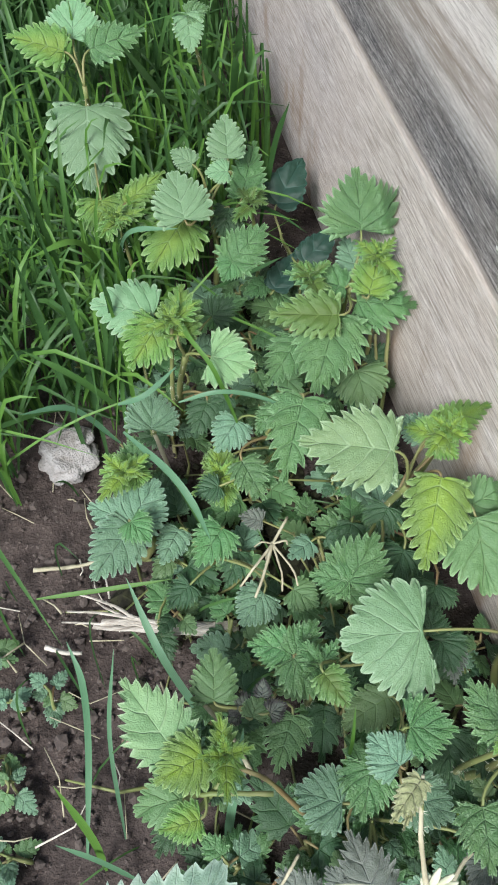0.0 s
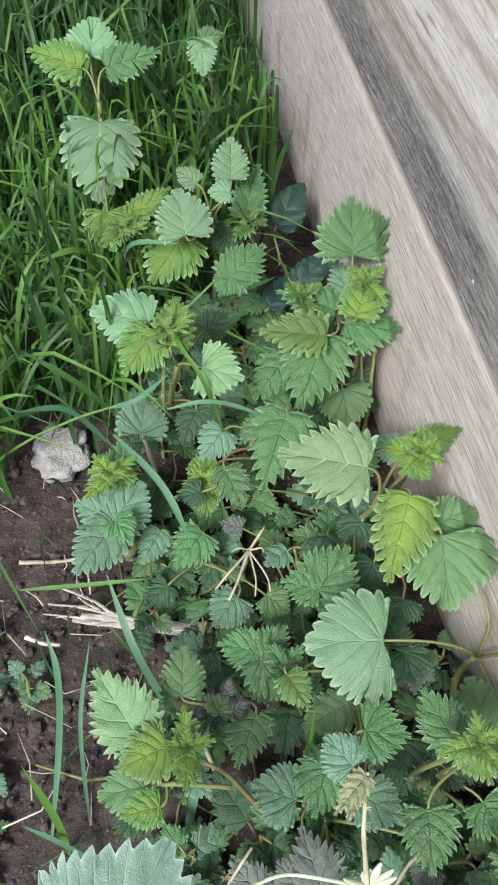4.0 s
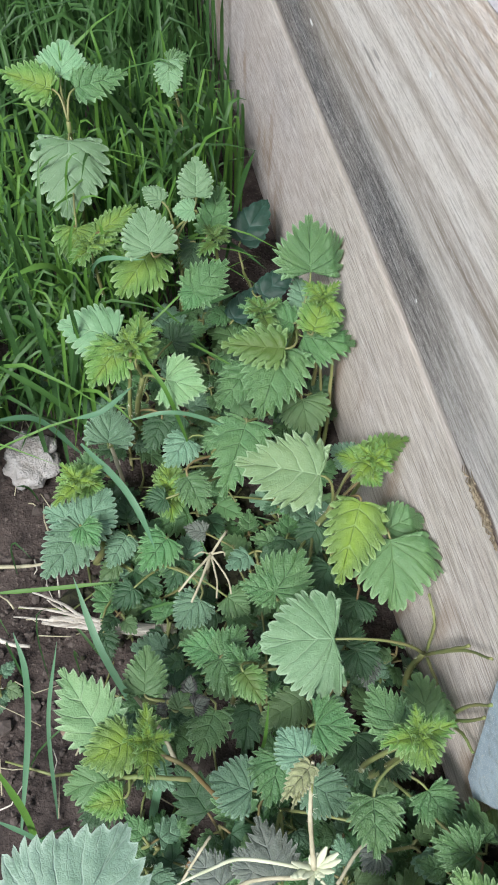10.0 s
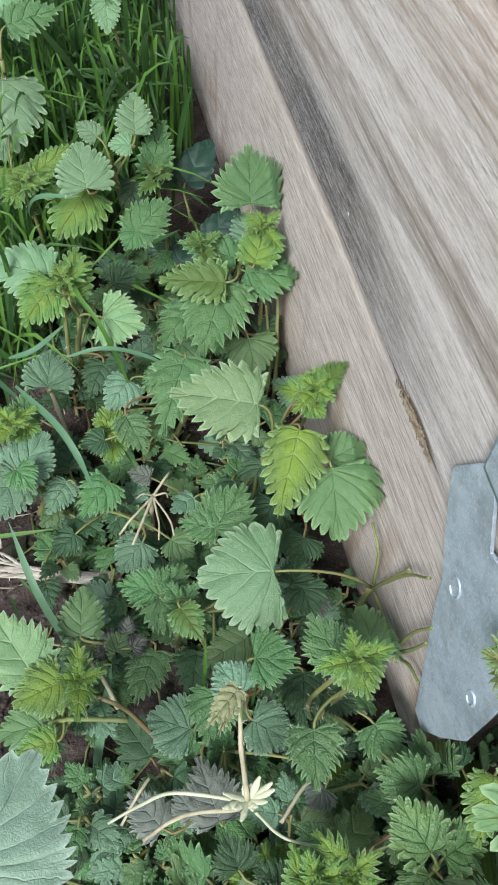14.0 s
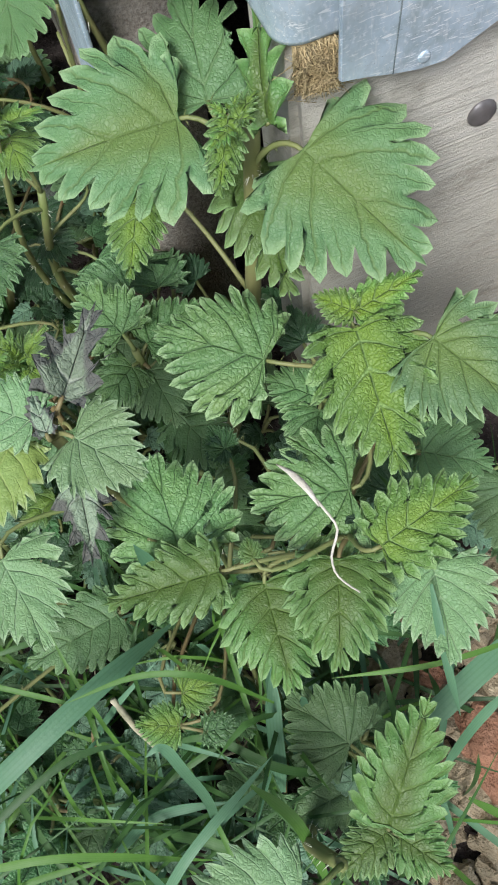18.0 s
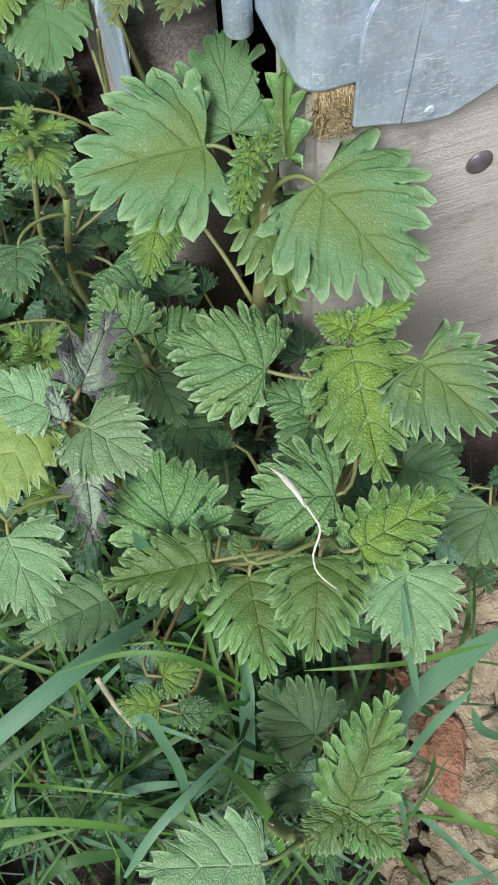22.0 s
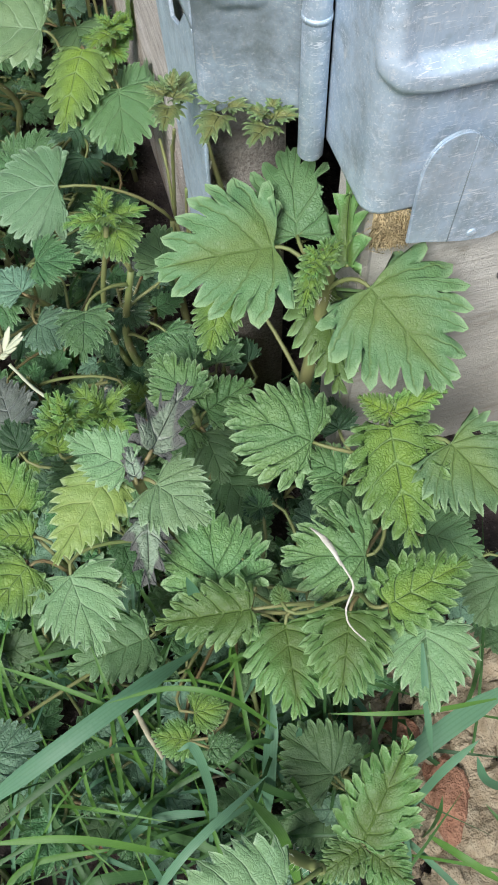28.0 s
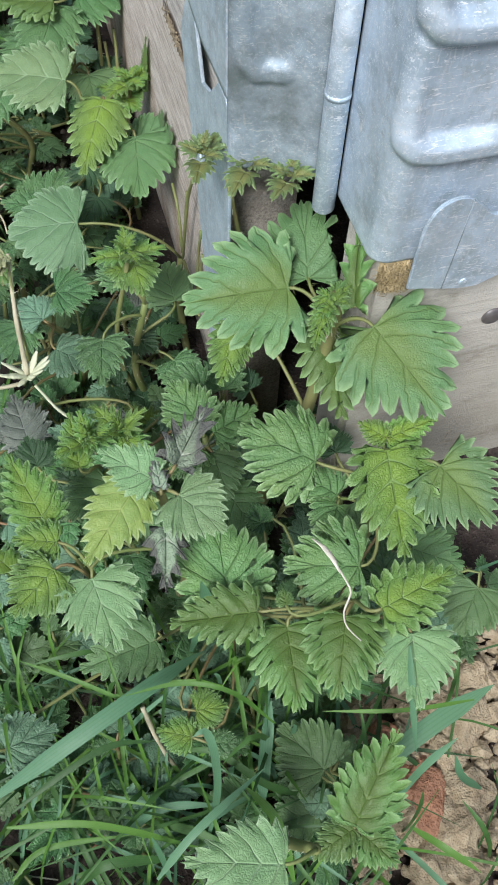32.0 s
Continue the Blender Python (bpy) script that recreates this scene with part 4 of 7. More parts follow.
def plate(name, outline, axis, at, thick, material=None):
    """A flat plate with a rounded outline, normal to x or y."""
    bm = bmesh.new()
    make = (lambda a, b, d: (d, a, b)) if axis == "x" else (lambda a, b, d: (a, d, b))
    front = [bm.verts.new(make(a, b, at)) for a, b in outline]
    bm.faces.new(front)
    bmesh.ops.recalc_face_normals(bm, faces=bm.faces)
    ext = bmesh.ops.extrude_face_region(bm, geom=list(bm.faces))
    for v in [g for g in ext["geom"] if isinstance(g, bmesh.types.BMVert)]:
        v.co[0 if axis == "x" else 1] += thick
    bmesh.ops.recalc_face_normals(bm, faces=bm.faces)
    bmesh.ops.bevel(bm, geom=list(bm.edges), offset=0.0003, segments=2, affect="EDGES")
    return bm_mesh(name, bm, material or ZINC)


side_tab = [(0.012, 0.190), (0.0135, 0.1935), (0.017, 0.195), (0.024, 0.194), (0.034, 0.184), (0.044, 0.180), (0.052, 0.196), (0.061, 0.198), (0.0715, 0.180), (0.069, 0.170), (0.0625, 0.153), (0.0555, 0.139), (0.0535, 0.124), (0.047, 0.100), (0.0415, 0.078), (0.0375, 0.062), (0.030, 0.060), (0.022, 0.080), (0.014, 0.105), (0.012, 0.163)]
part("side_tab", plate("side_tab", side_tab, "x", -0.0036, 0.0011), hinge, "folded tab pressed flat on the board")
PX, PY = 0.0200, -0.0030
part("hinge_pin", tube("hinge_pin", [(PX, PY, 0.169), (PX, PY, 0.1695), (PX, PY, 0.206), (PX, PY, 0.306)], [0.0029, 0.0032, 0.0032, 0.0032], ZINC, 20), hinge, "rolled knuckle around the pin")
part("pin_joint", tube("pin_joint", [(PX, PY, 0.2055), (PX, PY, 0.2068)], [0.0034, 0.0034], ZINC, 20), hinge)
# leaf over the second board, wrapping round its end
front_plan = [(0.0236, -0.0035), (0.0240, -0.022)] + bend(0.0293, -0.0258, 0.0053, 180, 270, 9) + [(0.06, -0.0311), (0.13, -0.0311)]
front_ribs = []
for z in (0.2095, 0.2395, 0.2695):
    front_ribs.append(([(0.12, z, 1.0), (0.036, z, 1.0), (0.0305, z + 0.0008, 0.9), (0.0275, z + 0.0032, 0.75), (0.0263, z + 0.008, 0.55), (0.0258, z + 0.016, 0.35), (0.0258, z + 0.024, 0.2)], 0.0050, 0.0036))
part("front_plate", swept_sheet("front_plate", front_plan, 0.1735, 0.300, 180, front_ribs), hinge)
tab_top = [(0.0335, 0.1700), (0.0338, 0.1845), (0.0346, 0.1905), (0.0366, 0.1945), (0.0400, 0.1966), (0.0440, 0.1966), (0.0485, 0.1932), (0.0525, 0.1895), (0.058, 0.1900), (0.064, 0.1925), (0.071, 0.195), (0.075, 0.195)]
tab_outline = [(0.0335, 0.1665)] + [tuple(q) for q in smooth_line(tab_top, 48)] + [(0.075, 0.172), (0.0545, 0.1625), (0.0490, 0.1628), (0.0437, 0.1640), (0.0385, 0.1655)]
tab = part("front_tab", plate("front_tab", tab_outline, "y", -0.0343, -0.0012), hinge, "rounded folded tab with a creased middle")
part("tab_crease", tube("tab_crease", [(0.0455, -0.03538, 0.1955), (0.0448, -0.03538, 0.18), (0.0439, -0.03538, 0.1642)], [0.0002, 0.00025, 0.0002], ZINC_GRIME_SHADE, 6), hinge, "faint crease down the tab")


def screw(name, at, r, material, parent, label):
    """A domed screw head with a cross recess."""
    bm = bmesh.new()
    bmesh.ops.create_uvsphere(bm, u_segments=16, v_segments=8, radius=1.0)
    for v in bm.verts:
        k = 1.0 - (0.35 if (abs(v.co.x) < 0.2 or abs(v.co.z) < 0.2) and v.co.y < -0.5 else 0.0)
        v.co = Vector((at[0] + v.co.x * r, at[1] + v.co.y * r * 0.4 * k, at[2] + v.co.z * r))
    return part(name, bm_mesh(name, bm, material, True), parent, label)


screw("screw", (0.0698, -0.0286, 0.1373), 0.0035, SCREW, frame_ob, "dark weathered screw head in the board")
for y, z, r in ((0.0490, 0.1470, 0.0034), (0.0220, 0.1250, 0.0026)):
    ring = [(-0.0037, y + 0.85 * r * math.cos(a), z + 1.4 * r * math.sin(a)) for a in np.linspace(0.0, 5.6, 22)]
    part("dimple_ring", tube("dimple_ring", ring, [0.0003, 0.00055, 0.0003], ZINC, 8), hinge, "pressed ring in the tab")
screw("rivet", (0.0500, -0.0356, 0.1655), 0.0013, ZINC, hinge, "small zinc dimple on the tab")
# dark dome offset to the lower left, the hole's shadow as a shape
screw("screw_recess", (0.0574, -0.0324, 0.1968), 0.0030, SCREW, hinge, "dark disc standing for the shadow round the rusted screw")
screw("rusty_screw", (0.0579, -0.0329, 0.1972), 0.0026, RUST, hinge, "orange rusted screw behind the tab")
fibres_v, fibres_f = [], []
fr = np.random.default_rng(4)
for _ in range(800):
    c = np.array((fr.uniform(0.0275, 0.0345), fr.uniform(-0.0312, -0.0295), fr.uniform(0.1645, 0.1735)))
    v_, f_ = ring_path([c, c + (fr.normal(0, 0.001), -abs(fr.normal(0.0008, 0.0006)), -0.002), c + (fr.normal(0, 0.002), fr.normal(-0.001, 0.0008), fr.uniform(-0.0045, -0.001))], [0.00014, 0.00006], 3)
    o_ = len(fibres_v)
    fibres_v += v_
    fibres_f += [tuple(o_ + k for k in q) for q in f_]
part("torn_wood", bm_mesh("torn_wood", box_bm((0.0270, -0.0303, 0.1640), (0.0347, -0.0286, 0.1742), 0.0006), FIBRE), frame_ob, "tan torn wood at the board's corner")
tagged(part("wood_fibre", mesh_of("wood_fibre", fibres_v, fibres_f, FIBRE), frame_ob, "tan splintered wood fibres at the board's corner"), kind="stuff")

knot_v, knot_f = [], []
for _ in range(130):
    y = fr.normal(0.1, 0.006)
    c = np.array((-0.0002 + 0.0006 * fr.random(), y, 0.1572 + abs(fr.normal(0, 0.0016))))
    v_, f_ = ring_path([c, c + (-abs(fr.normal(0.0006, 0.0004)), fr.normal(0.0022, 0.001), fr.normal(0, 0.0005)), c + (0.0003, fr.normal(0.0045, 0.0015), fr.normal(0, 0.0007))], [0.0003, 0.00012], 4)
    o_ = len(knot_v)
    knot_v += v_
    knot_f += [tuple(o_ + k for k in q) for q in f_]
tagged(part("splintered_knot", mesh_of("splintered_knot", knot_v, knot_f, KNOT), frame_ob, "dark splintered knot in the board's edge"), kind="stuff")


# ---- small things: blades, straws, stones ----
def blade_data(points, width, n=12, keel=0.25):
    """A folded, tapering grass blade along a line."""
    line = smooth_line(points, n)
    tang = np.gradient(line, axis=0)
    verts, faces = [], []
    for k, (p, t) in enumerate(zip(line, tang)):
        t = t / (np.linalg.norm(t) + 1e-9)
        side = np.cross(t, (0.0, -0.45, 0.89))
        side /= np.linalg.norm(side) + 1e-9
        w = 0.5 * width * max(0.04, min(1.0, 2.6 * (1 - k / (n - 1)) ** 0.8)) * min(1.0, 0.35 + 3.0 * k / (n - 1))
        up = np.cross(side, t)
        verts += [p - side * w, p - up * w * keel, p + side * w]
    for k in range(n - 1):
        a = 3 * k
        faces += [(a, a + 1, a + 4, a + 3), (a + 1, a + 2, a + 5, a + 4)]
    return verts, faces


def blade(points, width, kind="green"):
    """One grass blade from root to tip."""
    mat = {"green": GRASS, "blue": GRASS_BLUE, "bright": GRASS_BRIGHT, "white": STRAW_WHITE, "straw": STRAW}[kind]
    text = {"green": "single narrow green grass blade", "blue": "broad bluish-green grass blade bent over", "bright": "thin bright yellow-green grass blade", "white": "thin bleached dry strip of grass", "straw": "dry straw-coloured grass blade"}[kind]
    me = mesh_of("grass_blade", *blade_data(points, 0.8 * width, 5 * len(points)), mat)
    lane = me.attributes.new("lane", "FLOAT", "POINT")
    lane.data.foreach_set("value", np.tile(np.array((0.0, 1.0, 2.0), np.float32), len(me.vertices) // 3))
    return tagged(new("grass_blade", me), text, "grass blade", "grass blades")


def stalk(points, r0, r1, material, name="dry_stalk", text="dry pale plant stalk lying on the bed", sides=8, flat=0.8, swell=0.0):
    line = smooth_line(points, 16)
    g = np.random.default_rng(len(points) + int(1e6 * abs(r0) + 1e5 * abs(line[0, 0])))
    jit = g.normal(0, r0 * 0.07, line.shape)
    rad = np.linspace(r0, r1, 16) * g.uniform(0.9, 1.1, 16) * (1 + swell * np.sin(np.linspace(0, math.pi, 16)))
    return tagged(new(name, tube(name, line + jit, list(rad), material, sides, flat)), text, "stalk", "dry stalks")


def stone(at, r, squash, seed, name, text, material, category="stone", level=3, rough=0.25):
    me = bm_mesh(name, lump(r, seed, squash, rough, level), material, category == "stone" and material is STONE)
    ob = new(name, me)
    ob.matrix_world = pose(*at, 0, 0, seed * 37 % 180)
    return tagged(ob, text, category)


# ---- the nettles, plant by plant ----
p = nettle((-0.1187, 0.4180, 0.0000), (-0.1187, 0.4060, 0.1082), "tall stinging nettle with pale heart-shaped leaves standing in grass", 0.0016)
leaf(p, (-0.1192, 0.4289, 0.1212), (-0.1143, 0.4465, 0.1336), 0.0317, (0.0112, -0.5758, 0.8175), "pale")
leaf(p, (-0.1256, 0.4193, 0.1212), (-0.1532, 0.4292, 0.1287), 0.0222, (0.0196, -0.5706, 0.8210), "young")
leaf(p, (-0.1116, 0.4169, 0.1212), (-0.0800, 0.4220, 0.1247), 0.0207, (0.0014, -0.5695, 0.8220), "mid")
leaf(p, (-0.1202, 0.3942, 0.1034), (-0.1270, 0.3573, 0.0797), 0.0459, (0.0127, -0.5417, 0.8405), "pale")
leaf(p, (-0.1227, 0.3450, 0.0850), (-0.1229, 0.3264, 0.0745), 0.0267, (0.0165, -0.4935, 0.8696), "young")
leaf(p, (-0.1110, 0.3406, 0.0850), (-0.0869, 0.3523, 0.0916), 0.0140, (0.0007, -0.4905, 0.8715), "young")
p = nettle((-0.0571, 0.4489, 0.0000), (-0.0571, 0.4369, 0.1160), "pale nettle shoot deep in the grass", 0.001)
leaf(p, (-0.0571, 0.4369, 0.1200), (-0.0591, 0.4193, 0.1073), 0.0170, (-0.0674, -0.5766, 0.8142), "pale")
leaf(p, (-0.0571, 0.4369, 0.1200), (-0.0444, 0.4378, 0.1217), 0.0128, (-0.0674, -0.5766, 0.8142), "mid")
p = nettle((-0.0719, 0.3366, 0.0000), (-0.0719, 0.3246, 0.0934), "stinging nettle with folded pale green leaves in the grass edge", 0.0016)
leaf(p, (-0.0567, 0.3465, 0.0962), (-0.0536, 0.3667, 0.1082), 0.0199, (-0.0736, -0.5017, 0.8619), "pale")
leaf(p, (-0.0508, 0.3420, 0.0742), (-0.0372, 0.3676, 0.0895), 0.0204, (-0.0791, -0.4797, 0.8739), "mid")
leaf(p, (-0.0774, 0.3298, 0.1100), (-0.0862, 0.3375, 0.1140), 0.0127, (-0.0476, -0.5029, 0.8630), "pale")
leaf(p, (-0.0623, 0.3201, 0.1100), (-0.0733, 0.3219, 0.1101), 0.0131, (-0.0700, -0.4943, 0.8665), "pale")
leaf(p, (-0.0868, 0.3047, 0.1000), (-0.0878, 0.3268, 0.1119), 0.0291, (-0.0346, -0.4746, 0.8795), "pale")
leaf(p, (-0.0864, 0.3198, 0.0851), (-0.1071, 0.3011, 0.0742), 0.0306, (-0.0336, -0.4740, 0.8799), "young")
leaf(p, (-0.0609, 0.3282, 0.0800), (-0.0681, 0.3146, 0.0721), 0.0188, (-0.0676, -0.4748, 0.8775), "dark")
leaf(p, (-0.0666, 0.2994, 0.0726), (-0.0446, 0.3126, 0.0807), 0.0246, (-0.0612, -0.4455, 0.8932), "mid")
leaf(p, (-0.0660, 0.2992, 0.0726), (-0.0736, 0.2913, 0.0682), 0.0152, (-0.0620, -0.4453, 0.8932), "mid")
p = nettle((-0.0324, 0.3439, 0.0000), (-0.0324, 0.3319, 0.0500), "dark glossy round-leaved weed growing against the wooden board", 0.001)
leaf(p, (-0.0311, 0.3472, 0.0600), (-0.0107, 0.3667, 0.0728), 0.0244, (-0.1016, -0.4704, 0.8766), "glossy", teeth=7, depth=0.05)
leaf(p, (-0.0257, 0.3120, 0.0500), (-0.0045, 0.3230, 0.0580), 0.0183, (-0.1110, -0.4343, 0.8939), "glossy", teeth=7, depth=0.05)
leaf(p, (-0.0431, 0.3057, 0.0400), (-0.0270, 0.3210, 0.0488), 0.0164, (-0.0876, -0.4235, 0.9017), "glossy", teeth=7, depth=0.05)
p = nettle((-0.1012, 0.2545, 0.0000), (-0.1012, 0.2425, 0.0779), "stinging nettle with a large pale leaf and crinkled young top", 0.0016)
leaf(p, (-0.1113, 0.2572, 0.0932), (-0.1382, 0.2668, 0.0977), 0.0287, (0.0013, -0.4257, 0.9049), "pale")
leaf(p, (-0.1033, 0.2397, 0.0962), (-0.0966, 0.2607, 0.1058), 0.0193, (-0.0113, -0.4103, 0.9119), "young")
leaf(p, (-0.1102, 0.2484, 0.0957), (-0.1268, 0.2322, 0.0882), 0.0231, (-0.0004, -0.4190, 0.9080), "young")
leaf(p, (-0.0904, 0.2332, 0.0853), (-0.0718, 0.2251, 0.0824), 0.0279, (-0.0312, -0.3935, 0.9188), "light")
leaf(p, (-0.1226, 0.2278, 0.0486), (-0.1173, 0.2456, 0.0554), 0.0253, (0.0175, -0.3586, 0.9333), "blue")
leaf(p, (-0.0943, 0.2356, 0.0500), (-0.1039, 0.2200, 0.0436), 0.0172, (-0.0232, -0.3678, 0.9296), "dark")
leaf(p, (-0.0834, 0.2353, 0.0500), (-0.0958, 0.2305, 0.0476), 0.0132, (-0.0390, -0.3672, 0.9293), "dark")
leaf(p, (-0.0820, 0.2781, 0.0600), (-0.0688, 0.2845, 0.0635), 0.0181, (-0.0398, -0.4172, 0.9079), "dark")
p = nettle((-0.0742, 0.2110, 0.0000), (-0.0742, 0.1990, 0.0689), "stinging nettle with yellow-green crown among darker leaves", 0.0016)
leaf(p, (-0.0962, 0.1994, 0.0473), (-0.0963, 0.2103, 0.0510), 0.0161, (-0.0211, -0.3257, 0.9452), "yellow")
leaf(p, (-0.0965, 0.1962, 0.0473), (-0.0976, 0.1798, 0.0417), 0.0176, (-0.0209, -0.3219, 0.9465), "yellow")
leaf(p, (-0.0883, 0.1868, 0.0700), (-0.0827, 0.1687, 0.0639), 0.0171, (-0.0350, -0.3271, 0.9443), "mid")
leaf(p, (-0.0842, 0.2164, 0.0571), (-0.0971, 0.2049, 0.0523), 0.0188, (-0.0392, -0.3520, 0.9352), "blue")
leaf(p, (-0.0998, 0.1834, 0.0600), (-0.1111, 0.1822, 0.0594), 0.0142, (-0.0165, -0.3157, 0.9487), "dark")
leaf(p, (-0.0586, 0.1995, 0.0880), (-0.0759, 0.1688, 0.0747), 0.0284, (-0.0838, -0.3551, 0.9310), "mid")
leaf(p, (-0.0678, 0.2093, 0.0700), (-0.0796, 0.2011, 0.0661), 0.0134, (-0.0657, -0.3529, 0.9333), "mid")
p = nettle((-0.1337, 0.2119, 0.0000), (-0.1337, 0.1999, 0.0549), "small nettle with bright yellow-green young leaves", 0.0016)
leaf(p, (-0.1330, 0.1991, 0.0600), (-0.1490, 0.2024, 0.0617), 0.0167, (0.0344, -0.3345, 0.9418), "yellow")
leaf(p, (-0.1345, 0.2006, 0.0580), (-0.1308, 0.2165, 0.0635), 0.0169, (0.0363, -0.3347, 0.9416), "mid")
leaf(p, (-0.1344, 0.1987, 0.0600), (-0.1264, 0.1961, 0.0587), 0.0108, (0.0364, -0.3340, 0.9419), "yellow")
leaf(p, (-0.1346, 0.2032, 0.0550), (-0.1418, 0.2128, 0.0587), 0.0110, (0.0362, -0.3354, 0.9414), "young")
p = nettle((-0.1393, 0.1886, 0.0000), (-0.1393, 0.1766, 0.0540), "low bluish-green nettle rosette on bare soil", 0.0016)
leaf(p, (-0.1393, 0.1797, 0.0530), (-0.1239, 0.1958, 0.0575), 0.0247, (0.0440, -0.3056, 0.9511), "blue")
leaf(p, (-0.1398, 0.1798, 0.0530), (-0.1564, 0.1904, 0.0572), 0.0204, (0.0448, -0.3057, 0.9511), "blue")
leaf(p, (-0.1401, 0.1769, 0.0530), (-0.1607, 0.1584, 0.0481), 0.0255, (0.0453, -0.3021, 0.9522), "blue")
leaf(p, (-0.1390, 0.1747, 0.0620), (-0.1324, 0.1648, 0.0585), 0.0161, (0.0448, -0.3057, 0.9511), "mid")
p = nettle((-0.1130, 0.1790, 0.0000), (-0.1130, 0.1670, 0.0322), "low dull green nettle shoots on bare soil", 0.0016)
leaf(p, (-0.1190, 0.1911, 0.0300), (-0.1183, 0.2066, 0.0349), 0.0137, (0.0123, -0.3042, 0.9525), "dark")
leaf(p, (-0.1203, 0.1777, 0.0400), (-0.1314, 0.1643, 0.0360), 0.0147, (0.0146, -0.2947, 0.9555), "blue")
leaf(p, (-0.1014, 0.1734, 0.0400), (-0.1171, 0.1599, 0.0357), 0.0217, (-0.0136, -0.2895, 0.9571), "mid")
leaf(p, (-0.1209, 0.1551, 0.0300), (-0.1327, 0.1472, 0.0281), 0.0158, (0.0154, -0.2601, 0.9655), "dark")
leaf(p, (-0.1376, 0.1396, 0.0200), (-0.1355, 0.1260, 0.0166), 0.0132, (0.0397, -0.2340, 0.9714), "dark")
leaf(p, (-0.0955, 0.1652, 0.0300), (-0.1061, 0.1512, 0.0258), 0.0165, (-0.0220, -0.2728, 0.9618), "dark")
leaf(p, (-0.0915, 0.1391, 0.0400), (-0.1043, 0.1285, 0.0369), 0.0199, (-0.0292, -0.2448, 0.9691), "blue")
leaf(p, (-0.0786, 0.1380, 0.0400), (-0.0699, 0.1287, 0.0381), 0.0157, (-0.0490, -0.2430, 0.9688), "dull")
p = nettle((-0.0198, 0.2681, 0.0000), (-0.0198, 0.2561, 0.0883), "vivid green nettle leaning on the wooden board", 0.0016)
leaf(p, (-0.0129, 0.2692, 0.1080), (-0.0087, 0.2956, 0.1219), 0.0352, (-0.1487, -0.4411, 0.8850), "mid")
leaf(p, (-0.0243, 0.2538, 0.0897), (-0.0504, 0.2682, 0.0925), 0.0186, (-0.1297, -0.4124, 0.9017), "mid")
leaf(p, (-0.0183, 0.2382, 0.1000), (-0.0071, 0.2578, 0.1105), 0.0196, (-0.1441, -0.4038, 0.9034), "young")
leaf(p, (-0.0140, 0.2640, 0.0850), (-0.0165, 0.2832, 0.0935), 0.0157, (-0.1416, -0.4169, 0.8979), "blue")
leaf(p, (-0.0205, 0.2447, 0.0891), (0.0055, 0.2345, 0.0886), 0.0289, (-0.1366, -0.4020, 0.9054), "mid")
leaf(p, (-0.0324, 0.2384, 0.0897), (-0.0510, 0.2084, 0.0742), 0.0335, (-0.1200, -0.3976, 0.9097), "mid")
leaf(p, (-0.0337, 0.2341, 0.0950), (-0.0636, 0.2426, 0.0948), 0.0210, (-0.1200, -0.3976, 0.9097), "midy")
leaf(p, (-0.0480, 0.2441, 0.0700), (-0.0676, 0.2285, 0.0614), 0.0226, (-0.0921, -0.3894, 0.9165), "mid")
leaf(p, (-0.0215, 0.2320, 0.0545), (-0.0216, 0.2132, 0.0471), 0.0271, (-0.1277, -0.3616, 0.9235), "dull")
leaf(p, (-0.0280, 0.2632, 0.0700), (-0.0349, 0.2731, 0.0735), 0.0147, (-0.1183, -0.4061, 0.9061), "dark")
leaf(p, (-0.0142, 0.2389, 0.0500), (-0.0010, 0.2446, 0.0542), 0.0149, (-0.1355, -0.3647, 0.9212), "dark")
p = nettle((-0.0313, 0.1606, 0.0000), (-0.0313, 0.1486, 0.0888), "nettle with large light green leaf and yellow-green top beside the board", 0.0016)
leaf(p, (-0.0380, 0.1537, 0.1094), (-0.0723, 0.1674, 0.1092), 0.0347, (-0.1292, -0.3098, 0.9420), "light")
leaf(p, (-0.0245, 0.1386, 0.1073), (-0.0405, 0.1091, 0.0958), 0.0250, (-0.1537, -0.2839, 0.9464), "yellow")
leaf(p, (-0.0120, 0.1689, 0.0881), (0.0122, 0.1771, 0.0950), 0.0157, (-0.1616, -0.3102, 0.9369), "yellow")
leaf(p, (-0.0118, 0.1698, 0.0881), (-0.0236, 0.1757, 0.0880), 0.0126, (-0.1618, -0.3113, 0.9364), "yellow")
leaf(p, (-0.0123, 0.1660, 0.0881), (-0.0066, 0.1564, 0.0860), 0.0130, (-0.1615, -0.3063, 0.9381), "yellow")
leaf(p, (-0.0118, 0.1751, 0.0800), (-0.0231, 0.1851, 0.0814), 0.0150, (-0.1579, -0.3123, 0.9368), "blue")
leaf(p, (-0.0126, 0.1336, 0.0900), (0.0051, 0.1374, 0.0942), 0.0202, (-0.1670, -0.2623, 0.9504), "dull")
leaf(p, (-0.0143, 0.1243, 0.0980), (-0.0186, 0.0968, 0.0899), 0.0369, (-0.1691, -0.2540, 0.9523), "dull")
leaf(p, (-0.0614, 0.1227, 0.0716), (-0.0448, 0.1383, 0.0769), 0.0271, (-0.0824, -0.2396, 0.9674), "mid")
leaf(p, (-0.0614, 0.1227, 0.0716), (-0.0760, 0.1296, 0.0721), 0.0159, (-0.0824, -0.2396, 0.9674), "mid")
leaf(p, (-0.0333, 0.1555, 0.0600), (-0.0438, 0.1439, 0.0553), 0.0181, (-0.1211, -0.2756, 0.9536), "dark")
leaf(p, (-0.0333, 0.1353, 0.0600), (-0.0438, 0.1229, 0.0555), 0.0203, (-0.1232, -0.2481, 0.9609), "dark")
